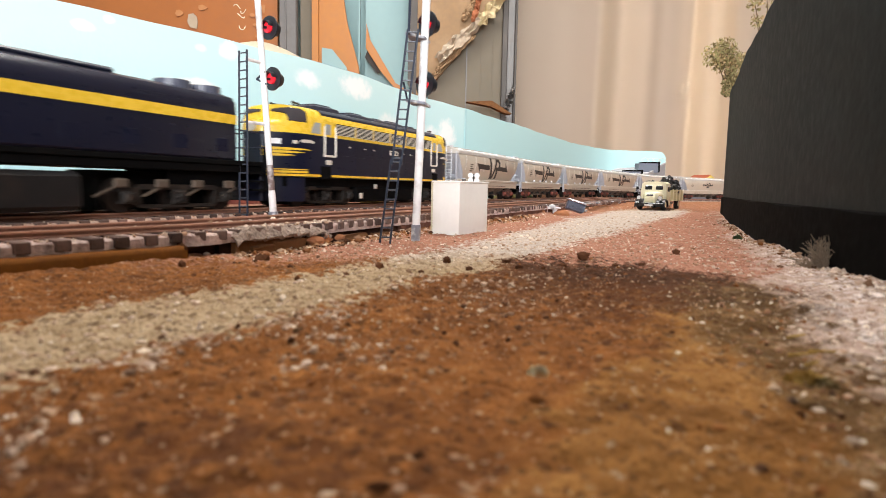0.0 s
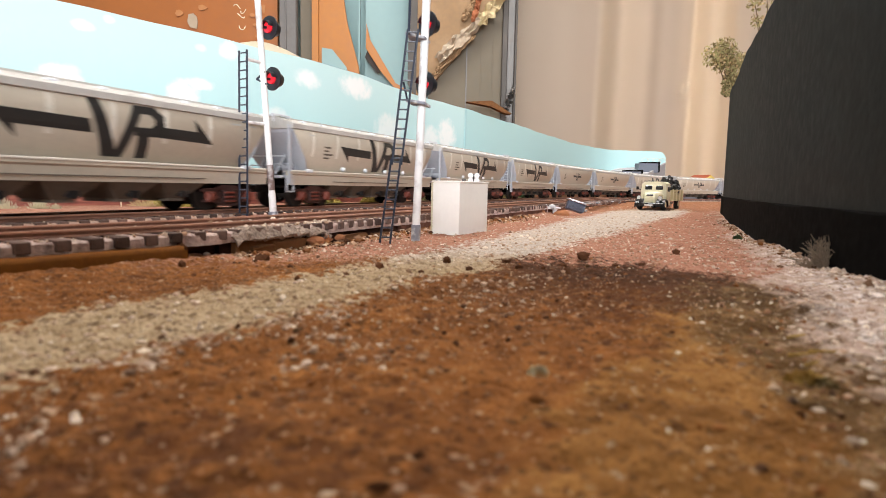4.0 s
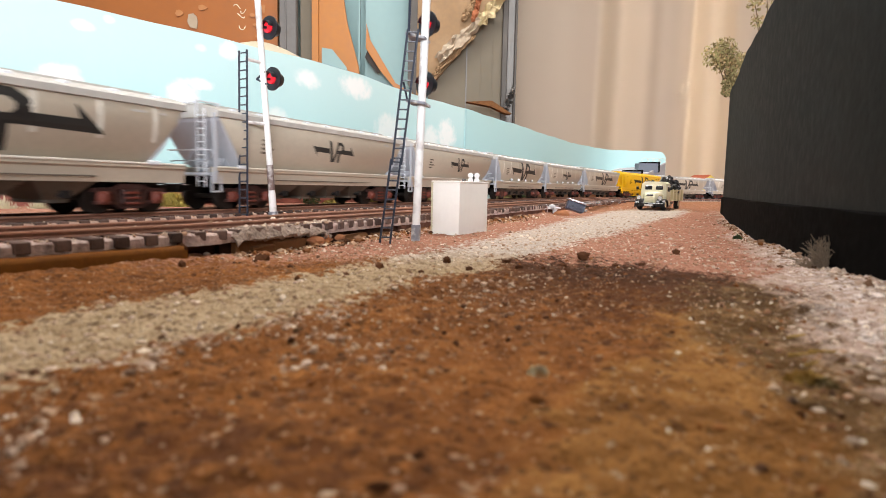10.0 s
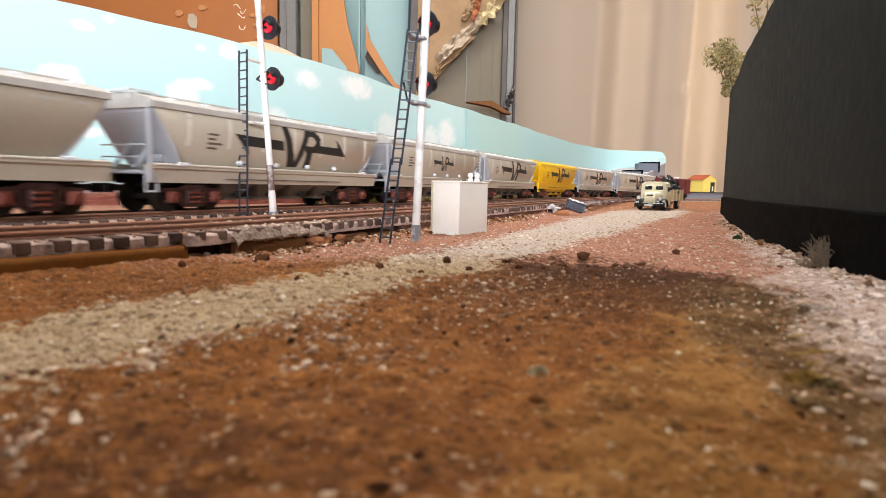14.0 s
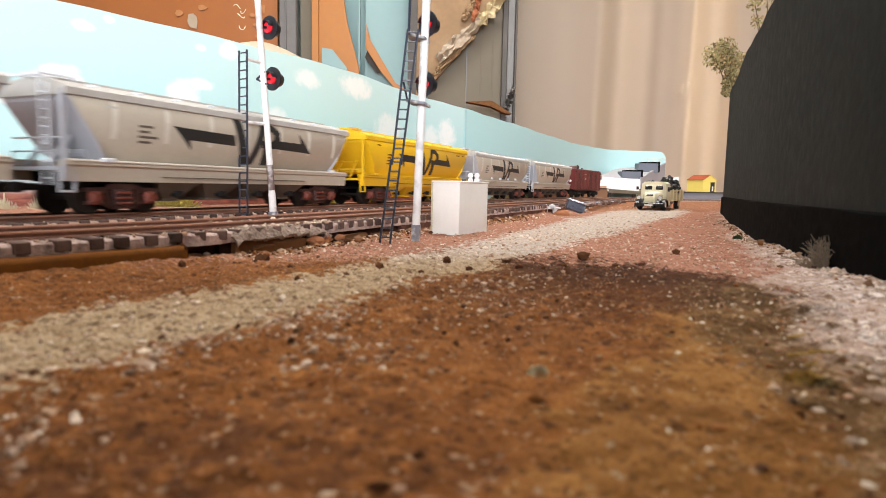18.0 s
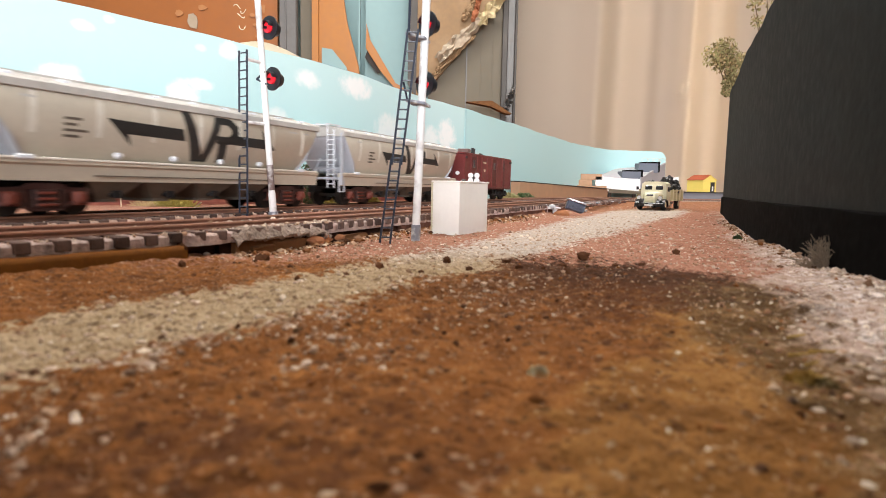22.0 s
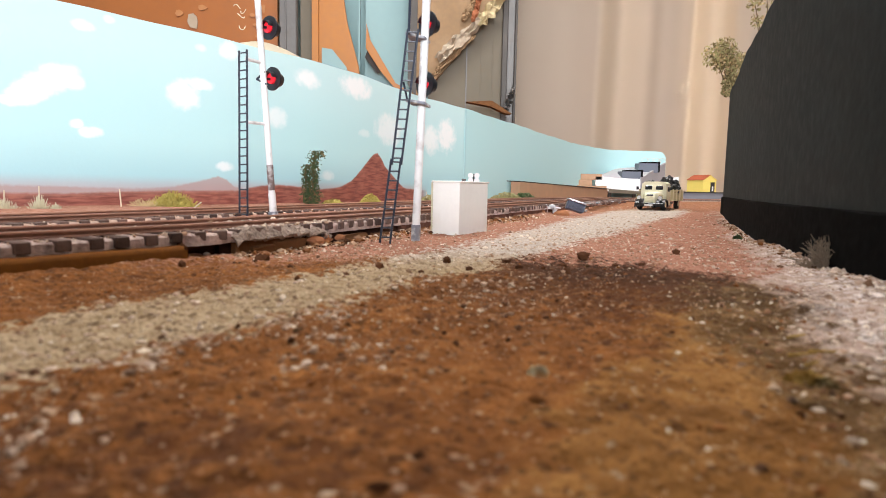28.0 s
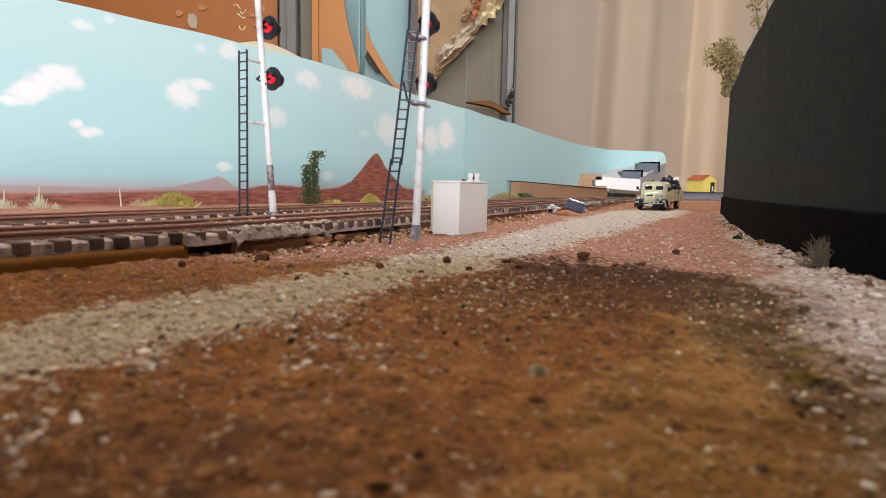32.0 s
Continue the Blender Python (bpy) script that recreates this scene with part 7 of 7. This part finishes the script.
    for k in range(4):
        bm = B()
        pts = [(0.420 + 0.012 * k + 0.009 * math.cos(a), 1.27, 0.076 + 0.012 * math.sin(a)) for a in np.linspace(0.1, 3.0, 9)]
        for a, b in zip(pts, pts[1:]):
            rod(bm, a, b, 0.0005, 5)
        part("wire", bm, "silver", o, scale=1)
    bm = B()
    for x in (0.322, 0.37):
        box(bm, x, x + 0.006, 1.18, 1.186, 0.0, 0.018)
    part("leg", bm, "dark_gap", o, scale=1)
    # platform with the yellow shed
    plank("station_platform", (0.470, 1.40), (1.00, 1.47), -0.002, 0.0165, 0.22, "platform", "grey station platform with a dark edge", "platform")
    plank("platform_edge", (0.469, 1.397), (1.00, 1.467), 0.0168, 0.0190, 0.22, "dark_gap", "dark top slab of the platform", "platform")
    plank("white_wall", (0.535, 1.56), (0.61, 1.57), 0.019, 0.056, 0.006, "white_board", "low white wall on the platform", "wall")
    s = thing("goods_shed", "small yellow gabled shed with a red-brown roof", "shed", at=pose(0.6325, 1.475, 0.0190, 0, 0, 24))
    bm = B()
    prism(bm, [(0, 0), (44, 0), (44, 29), (22, 41), (0, 29)], 0, 50)
    part("wall", bm, "shed_yellow", s)
    for sx, pts in ((0, [(-1.5, 28.4), (22, 41.2), (22, 42.4), (-1.5, 29.6)]), (1, [(22, 41.2), (45.5, 28.4), (45.5, 29.6), (22, 42.4)])):
        bm = B()
        prism(bm, pts, -1.5, 51.5)
        part("roof_slope", bm, "shed_red" if sx == 0 else "shed_yellow", s)
    bm = B()
    box(bm, 25, 39, -0.5, 0.6, 0, 24)
    d = part("doorway", bm, "dark_gap", s, "dark open doorway")
    bm = B()
    box(bm, 30, 34, -0.8, -0.4, 2, 14)
    part("door_leaf", bm, "white_board", d)
    # a low dark object further along
    bm = B()
    prism(bm, [(0, 0), (0.03, 0), (0.03, 0.022), (0.015, 0.012)], 0, 0.01)
    tagged(part("grey_offcut", bm, "platform", scale=1, at=pose(0.757, 1.50, 0.019)), "small grey offcut on the platform", "offcut")


far_end()


# ---- plants ----
def leaf_cloud(r, count, shape, size):
    """Small folded leaf quads scattered by shape(r) -> point."""
    vs, fs = [], []
    for _ in range(count):
        c = Vector(shape(r))
        e = Euler((r.uniform(-1.2, 1.2), r.uniform(-1.2, 1.2), r.random() * 6.28)).to_matrix()
        s = size * r.uniform(0.6, 1.5)
        k = len(vs)
        for p in ((-1, 0, 0), (0, -0.55, 0.25), (1, 0, 0), (0, 0.55, 0.25)):
            vs.append(c + e @ (Vector(p) * s))
        fs += [(k, k + 1, k + 2), (k, k + 2, k + 3)]
    return [tuple(v) for v in vs], fs


def plants():
    r = random.Random(12)
    # tree beside the black board, two crowns
    for base, top, lobes, label in (
        ((0.285, 0.575, 0.0), (0.266, 0.564, 0.118), [((0.243, 0.560, 0.143), 0.0115), ((0.252, 0.560, 0.150), 0.0105), ((0.250, 0.560, 0.137), 0.010), ((0.260, 0.563, 0.141), 0.010), ((0.262, 0.565, 0.128), 0.008), ((0.2585, 0.562, 0.120), 0.0065), ((0.2575, 0.562, 0.112), 0.005), ((0.273, 0.568, 0.140), 0.008), ((0.276, 0.57, 0.127), 0.008)], "olive foliage tree leaning over the black board"),
        ((0.255, 0.47, 0.0), (0.236, 0.452, 0.13), [((0.222, 0.450, 0.156), 0.006), ((0.231, 0.451, 0.161), 0.008), ((0.224, 0.450, 0.144), 0.005), ((0.238, 0.452, 0.156), 0.008), ((0.245, 0.455, 0.165), 0.010)], "sparse olive tree behind the black board"),
    ):
        o = thing("model_tree", label, "tree", "model trees")
        bm = B()
        rod(bm, base, top, 0.0020, 8, 0.0009)
        part("trunk", bm, "twig", o, scale=1)
        bm = B()
        for c, _ in lobes:
            rod(bm, Vector(base).lerp(Vector(top), 0.8), c, 0.0009, 5, 0.0003)
        part("limbs", bm, "twig", o, scale=1)

        def crown(q):
            c, rad = q.choice(lobes)
            v = Vector((q.gauss(0, 1), q.gauss(0, 1), q.gauss(0, 1))).normalized() * rad * (q.random() ** 0.45)
            return Vector(c) + v
        whole = len(lobes) > 6
        for tone, count, size in (("leaf", 1500 if whole else 150, 0.0014), ("leaf_dark", 900 if whole else 80, 0.0013), ("leaf_dry", 650 if whole else 80, 0.0014)):
            vs, fs = leaf_cloud(r, count, crown, size)
            soup("crown", vs, fs, tone, o)
    # dark creeper in front of the backdrop
    o = thing("creeper_bush", "tall dark green creeper on two stems before the backdrop", "bush", at=pose(0, 0, 0))
    bm = B()
    rod(bm, (-0.0860, 0.392, 0.004), (-0.0845, 0.392, 0.040), 0.0008, 6, 0.0004)
    rod(bm, (-0.0890, 0.392, 0.004), (-0.0905, 0.392, 0.031), 0.0007, 6, 0.0004)
    part("stems", bm, "twig", o, scale=1)

    def creeper(q):
        if q.random() < 0.62:
            z = q.uniform(0.006, 0.041)
            w = 0.0026 + 0.0012 * (z > 0.036) + 0.0034 * max(0, (0.020 - z) / 0.020)
            return (-0.0846 + (0.0022 if z > 0.037 else 0) + q.gauss(0, w * 0.6), 0.392 + q.gauss(0, w * 0.6), z)
        z = q.uniform(0.006, 0.032)
        return (-0.0893 + q.gauss(0, 0.0017), 0.392 + q.gauss(0, 0.0014), z)
    vs, fs = leaf_cloud(r, 1300, creeper, 0.00085)
    soup("leaves", vs, fs, "leaf_green", o)
    vs, fs = leaf_cloud(r, 500, creeper, 0.00085)
    soup("leaves", vs, fs, "leaf_dark", o, "dull olive leaves")
    # low bushes and tufts at the foot of the backdrop
    for name, label, mat, c, sx, sy, sz, n, size in (
        ("low_bush", "low yellow-green foliage bush by the track", "leaf_yellow", (-0.1425, 0.316, 0.0060), 0.0115, 0.005, 0.0078, 1000, 0.0009),
        ("low_bush", "low yellow-green foliage bush by the track", "leaf_yellow", (-0.0740, 0.400, 0.0060), 0.0080, 0.005, 0.0042, 400, 0.0009),
        ("low_bush", "small green-yellow bush under the painted peak", "leaf_yellow", (-0.0525, 0.430, 0.0070), 0.0075, 0.004, 0.0068, 500, 0.0010),
        ("low_bush", "patch of brown and green scrub along the backdrop", "leaf", (-0.010, 0.520, 0.0070), 0.012, 0.005, 0.0060, 500, 0.0011),
        ("low_bush", "patch of dry yellow scrub along the backdrop", "leaf_yellow", (0.012, 0.560, 0.0070), 0.012, 0.005, 0.0065, 400, 0.0011),
        ("low_bush", "patch of green scrub along the backdrop", "leaf", (0.075, 0.720, 0.0060), 0.020, 0.006, 0.0085, 700, 0.0014),
        ("low_bush", "patch of green scrub along the backdrop", "leaf_green", (0.105, 0.790, 0.0060), 0.018, 0.006, 0.0080, 500, 0.0014),
        ("low_bush", "brown scrub on the soil by the ramp", "leaf", (0.372, 1.140, 0.0040), 0.008, 0.006, 0.020, 300, 0.0020),
        ("dry_tuft", "yellow moss tuft on the grey gravel", "moss", (0.0350, 0.0560, 0.0022), 0.0019, 0.0012, 0.0009, 260, 0.0003),
        ("dry_tuft", "yellow moss tuft on the grey gravel", "leaf_dark", (0.0362, 0.0550, 0.0020), 0.0013, 0.0010, 0.0007, 140, 0.0003),
        ("dry_tuft", "small pale moss tuft on brown soil", "straw", (0.0094, 0.0560, 0.0024), 0.0009, 0.0008, 0.0006, 90, 0.0003),
        ("dry_tuft", "small green moss clump on pale gravel", "leaf_green", (0.1115, 0.2264, 0.0025), 0.0014, 0.0014, 0.0016, 120, 0.0005),
    ):
        def dome(q):
            a, u = q.random() * 6.28, q.random() ** 0.5
            return (c[0] + sx * u * math.cos(a), c[1] + sy * u * math.sin(a), c[2] + sz * (1 - u * u) * q.random() ** 0.6)
        vs, fs = leaf_cloud(r, n, dome, size)
        tagged(soup(name, vs, fs, mat), label, "bush" if name == "low_bush" else "tuft", "scrub")
    for x, y, w, h, n, mat, label in ((-0.1425, 0.316, 0.0115, 0.0120, 360, "leaf_yellow", "tangle of yellow-green stalks growing by the track"), (-0.1550, 0.312, 0.008, 0.0075, 150, "leaf_dry", "tangle of dry tan stalks growing by the track")):
        bm = B()
        for _ in range(n):
            px, py = x + w * r.uniform(-0.8, 0.8), y + 0.004 * r.uniform(-1, 1)
            lean, t = r.uniform(-1, 1), r.uniform(0.35, 1) * (1 - 0.6 * abs(px - x) / w)
            rod(bm, (px, py, 0.0055), (px + 0.006 * lean, py + r.uniform(-0.002, 0.002), 0.0055 + h * t * (1 - 0.45 * abs(lean))), 0.00022, 4, 0.00012)
        tagged(part("wiry_bush", bm, mat, scale=1), label, "bush", "scrub")
    for x, y, w, h in ((-0.1790, 0.2650, 0.006, 0.0095), (-0.1880, 0.2570, 0.006, 0.008), (-0.1735, 0.2680, 0.003, 0.006)):
        bm = B()
        for _ in range(170):
            a = r.random() * 6.28
            u = r.random()
            rod(bm, (x + 0.2 * w * math.cos(a), y + 0.2 * w * math.sin(a), 0.0035), (x + w * u * math.cos(a), y + w * u * math.sin(a), 0.0035 + h * r.uniform(0.4, 1.0) * (1 - 0.5 * u * u)), 0.00025, 4, 0.00008)
        tagged(part("grass_tuft", bm, "straw", scale=1), "pale straw grass tuft at the foot of the backdrop", "tuft", "scrub")
    for x, y, h in ((-0.1840, 0.2730, 0.0165), (-0.1925, 0.2620, 0.0145), (-0.1600, 0.2980, 0.0155), (0.0005, 0.540, 0.0160), (0.0165, 0.560, 0.0165), (-0.0160, 0.520, 0.0150)):
        bm = B()
        rod(bm, (x, y, 0.002), (x + r.uniform(-0.001, 0.001), y, h), 0.0004, 6, 0.0003)
        tagged(part("fence_post", bm, "pale_wood", scale=1), "thin pale wooden fence post before the backdrop", "post", "fence posts")
    bm = B()
    for _ in range(150):
        x, y = 0.0935 + r.gauss(0, 0.0022), 0.1468 + r.gauss(0, 0.0012)
        lean, h = r.gauss(0, 0.0016), 0.0085 * r.uniform(0.15, 1.0) * math.exp(-((x - 0.0935) / 0.004) ** 2)
        mid = (x + 0.6 * lean, y + r.gauss(0, 0.0006), 0.0020 + 0.6 * h)
        rod(bm, (x, y, 0.0010), mid, 0.00012, 4, 0.0001)
        rod(bm, mid, (mid[0] + lean + r.gauss(0, 0.0008), y + r.gauss(0, 0.0008), 0.0020 + h), 0.0001, 4, 0.00006)
    tagged(part("dry_tuft", bm, "tuft_pale", scale=1), "wispy grey-brown dry tuft against the black board", "tuft", "scrub")
    for x, y, a, ln in ((0.0415, 0.0700, 0.1, 0.0036), (0.0440, 0.0702, -0.2, 0.0030), (0.0405, 0.0650, 0.5, 0.0026), (0.0375, 0.0610, -0.4, 0.0024), (0.0460, 0.0780, 0.3, 0.0030)):
        h = float(ground_height(np.array([x]), np.array([y]))[0][0]) + 0.0006
        bm = B()
        rod(bm, (x, y, h), (x + ln * math.cos(a), y + ln * math.sin(a), h + 0.0002), 0.00017, 6, 0.0001)
        tagged(part("straw_stalk", bm, "moss", scale=1), "short yellow straw lying on the gravel", "straw", "straws on the gravel")
    bm = B()
    rod(bm, (-0.1165, 0.2790, 0.0075), (-0.1120, 0.2770, 0.0105), 0.0003, 5)
    tagged(part("straw_stalk", bm, "straw", scale=1), "loose straw stalk between the tracks", "straw")


plants()


def wood_offcut():
    # pale arched offcut on top of the backdrop
    bm = B()
    pts = []
    for k in range(13):
        a = k / 12
        pts.append((-0.127 + 0.0285 * a, 0.379 + 0.036 * a, 0.1045 + 0.0045 * math.sin(math.pi * (a ** 0.8))))
    loft(bm, [[(x, y, 0.1030), (x, y, z), (x - 0.012, y + 0.006, z), (x - 0.012, y + 0.006, 0.1030)] for x, y, z in pts])
    tagged(part("wood_offcut", bm, "pale_wood", scale=1), "pale arched wood offcut on top of the backdrop board", "offcut")


wood_offcut()


# ---- loose stones ----
def stone_material():
    m = bpy.data.materials.new("mixed_stones")
    m.use_nodes = True
    nt = m.node_tree
    n, l = nt.nodes, nt.links
    b = n["Principled BSDF"]
    b.inputs["Roughness"].default_value = 0.9
    b.inputs["Specular IOR Level"].default_value = 0.12
    g = n.new("ShaderNodeNewGeometry")
    ramp = n.new("ShaderNodeValToRGB")
    els = ramp.color_ramp.elements
    ramp.color_ramp.interpolation = "CONSTANT"
    stops = ((0.0, (0.065, 0.025, 0.009)), (0.15, (0.17, 0.062, 0.016)), (0.44, (0.28, 0.115, 0.036)), (0.70, (0.11, 0.060, 0.030)), (0.74, (0.38, 0.20, 0.095)), (0.88, (0.54, 0.39, 0.26)), (0.955, (0.76, 0.66, 0.52)))
    while len(els) < len(stops):
        els.new(1.0)
    for e, (p, c) in zip(els, stops):
        e.position, e.color = p, (*c, 1)
    l.new(g.outputs["Random Per Island"], ramp.inputs["Fac"])
    at = n.new("ShaderNodeAttribute")
    at.attribute_name = "pale"
    mx = n.new("ShaderNodeMix")
    mx.data_type = "RGBA"
    l.new(at.outputs["Fac"], mx.inputs["Factor"])
    l.new(ramp.outputs[0], mx.inputs["A"])
    ramp2 = n.new("ShaderNodeValToRGB")
    e2 = ramp2.color_ramp.elements
    e2[0].color, e2[1].color = (0.34, 0.20, 0.12, 1), (0.86, 0.75, 0.63, 1)
    l.new(g.outputs["Random Per Island"], ramp2.inputs["Fac"])
    l.new(ramp2.outputs[0], mx.inputs["B"])
    l.new(mx.outputs["Result"], b.inputs["Base Color"])
    return m


ICO = bmesh.new()
bmesh.ops.create_icosphere(ICO, subdivisions=1, radius=1.0)
ICO_V = np.array([v.co[:] for v in ICO.verts])
ICO_F = np.array([[v.index for v in f.verts] for f in ICO.faces])
ICO.free()


def stones(name, pos, size, pale, label, seed, flat=0.72):
    rs = np.random.RandomState(seed)
    n = len(pos)
    dirs = ICO_V[None] * (1 + rs.uniform(-0.42, 0.36, (n, len(ICO_V), 1)))
    dirs = dirs * (size[:, None, None] * rs.uniform(0.7, 1.25, (n, 1, 3)) * np.array([1, 1, flat]))
    a = rs.rand(n) * 6.28
    c, s = np.cos(a)[:, None], np.sin(a)[:, None]
    v = np.stack([dirs[..., 0] * c - dirs[..., 1] * s, dirs[..., 0] * s + dirs[..., 1] * c, dirs[..., 2]], -1) + pos[:, None]
    f = (ICO_F[None] + (np.arange(n) * len(ICO_V))[:, None, None]).reshape(-1, 3)
    ob = soup(name, v.reshape(-1, 3).tolist(), f.tolist(), STONE)
    at = ob.data.attributes.new("pale", "FLOAT", "POINT")
    at.data.foreach_set("value", np.repeat(pale, len(ICO_V)).astype(np.float32))
    return tagged(ob, label, "stones", kind="stuff")


STONE = stone_material()


def scatter():
    rs = np.random.RandomState(2)
    n = 100000
    d = 0.03 * (0.75 / 0.03) ** rs.rand(n)
    a = rs.uniform(-0.75, 0.72, n)
    x, y = d * np.sin(a), d * np.cos(a)
    z, off = ground_height(x, y)
    road, pale, pink, moss, grey, dark = masks(x, y, off)
    # coarse pale grains spill off the camera's side of the road
    reach = distance_to(ROAD_MID, x, y)
    spill = smooth01(0.050, 0.020, reach) * smooth01(0.007, 0.014, reach) * smooth01(0.16, 0.10, y) * (x > np.interp(y, ROAD_MID[:, 1], ROAD_MID[:, 0]))
    edge = spill * smooth01(-0.45, 0.45, fbm(x, y, 72, 130, 3))
    sparse = (0.11 + 0.26 * smooth01(0.075, 0.13, y)) * smooth01(-0.3, 0.6, fbm(x, y, 71, 60, 3)) * (1 - 0.6 * moss)
    keep = (off > 0.068) & (distance_to(WALL_LINE, x, y) > 0.002) & (rs.rand(n) < sparse + 0.46 * np.maximum(pale, pink) + 0.36 * edge * smooth01(0.038, 0.070, y) + 0.13 * road + 0.12 * grey)
    wall_side = np.interp(y, WALL_LINE[:, 1], WALL_LINE[:, 0]) - x
    keep &= wall_side > 0.002
    x, y, z, road, pale, pink, edge, grey = (q[keep] for q in (x, y, z, road, pale, pink, edge, grey))
    size = np.exp(rs.normal(math.log(0.00021), 0.60, len(x))) * (0.75 + 0.40 * np.minimum(1, np.hypot(x, y) / 0.25)) * (1 + 0.45 * edge + 0.2 * grey) * (1 - 0.25 * pale)
    size = np.clip(size, 0.00011, np.where(y < 0.13, 0.00065, 0.00085))
    pos = np.stack([x, y, z - size * 0.05], 1)
    lightness = np.clip(np.maximum(np.maximum(pale, 0.62 * pink), np.maximum(np.maximum(0.75 * road, 0.72 * edge), 0.3 * grey)) + rs.normal(0, 0.25, len(x)), 0, 1)
    stones("gravel", pos, size, lightness, "scattered fine brown and pale gravel on the soil", 5)
    # crumbled plaster and soil along the foot of the black board
    n = 1500
    y = 0.085 + 0.30 * rs.rand(n) ** 1.3
    x = np.interp(y, WALL_LINE[:, 1], WALL_LINE[:, 0]) - 0.0022 - np.abs(rs.normal(0, 0.0026, n))
    z, _ = ground_height(x, y)
    size = np.exp(rs.normal(math.log(0.00027), 0.5, n)) * (1 + 0.9 * smooth01(0.0, 0.6, fbm(x, y, 73, 80, 2)) * smooth01(0.19, 0.13, y))
    stones("board_debris", np.column_stack([x, y, z + size * 0.2]), size, np.clip(rs.normal(0.35, 0.4, n) + 0.4 * smooth01(0.17, 0.13, y), 0, 1), "crumbled pale plaster and soil along the black board", 13)
    # larger clods
    big = np.array([(-0.0637, 0.1445, 2.1), (-0.0463, 0.1505, 1.7), (-0.0146, 0.1351, 1.1), (0.0376, 0.1603, 1.9), (0.0269, 0.1298, 0.9), (0.016, 0.1503, 0.9), (0.0709, 0.1817, 1.0), (0.0012, 0.1420, 0.8), (-0.036, 0.1400, 0.7), (0.0893, 0.1350, 0.8), (0.0880, 0.1338, 0.6), (0.0905, 0.1375, 0.7), (0.0868, 0.1320, 0.5), (0.0898, 0.1330, 0.55), (0.050, 0.150, 0.8), (0.058, 0.142, 0.7), (0.0179, 0.1383, 0.8), (0.0155, 0.1459, 0.9), (0.0300, 0.1480, 0.8), (0.0060, 0.1320, 0.6), (0.0240, 0.1420, 0.6), (-0.0045, 0.1280, 0.6), (0.0420, 0.1450, 0.6), (-0.0591, 0.1345, 1.3), (-0.0200, 0.1240, 0.6), (-0.0290, 0.1180, 0.5)])
    z, off = ground_height(big[:, 0], big[:, 1])
    size = big[:, 2] * 0.00125
    for k in range(len(big)):
        ob = stones("clod", np.array([[big[k, 0], big[k, 1], z[k] + size[k] * 0.35]]), size[k:k + 1], np.array([0.8 if big[k, 0] > 0.08 else 0.0]), "brown clod of earth on the soil" if big[k, 0] < 0.08 else "pale stone at the foot of the black board", 30 + k, 0.85)
        tagged(ob, category="stone", group="clods")
        ob["kind"] = "thing"
        if big[k, 0] < 0.08:
            ob.data.materials[0] = M["clod"]
    # ballast between and around the sleepers
    n = 9000
    s = rs.uniform(-0.15, 1.1, n)
    o = rs.uniform(-0.0145, 0.0145, n)
    p = np.array([line(v, w)[:2] for v, w in zip(s, o)])
    size = np.exp(rs.normal(math.log(0.00028), 0.35, n))
    pos = np.column_stack([p, 0.0070 - descent(s) + size * 0.2 + rs.uniform(0, 0.0003, n)])
    stones("ballast_stones", pos, size, np.clip(rs.normal(0.35, 0.25, n), 0, 1), "pinkish ballast stones between the sleepers", 7)
    n = 5200
    y = 0.06 + 0.8 * rs.rand(n) ** 1.5
    w = rs.uniform(-0.022, 0.0062, n)
    lump = np.exp(-((y - 0.185) / 0.03) ** 2)
    size = np.exp(rs.normal(math.log(0.00032), 0.4, n)) * (1 + 1.1 * lump * rs.rand(n))
    pos = np.column_stack([near_line(y, w), y - 0.4 * w, 0.0069 + size * 0.2 + rs.uniform(0, 0.0004, n) + 0.0004 * lump])
    stones("ballast_stones", pos, size, np.clip(rs.normal(0.45, 0.25, n) + 0.4 * lump, 0, 1), "pale crusted ballast along the siding track", 9)
    # rubble below the raw edge of the roadbed
    n = 2600
    y = rs.uniform(0.158, 0.42, n)
    w = 0.0060 + np.abs(rs.normal(0, 0.0040, n))
    size = np.exp(rs.normal(math.log(0.00042), 0.5, n))
    x = near_line(y, w)
    yy = y - 0.4 * w
    z, _ = ground_height(x, yy)
    stones("rubble", np.column_stack([x, yy, z + size * 0.3]), size, np.clip(rs.normal(0.12, 0.25, n), 0, 1), "brown rubble under the edge of the siding", 11)


scatter()

motions()
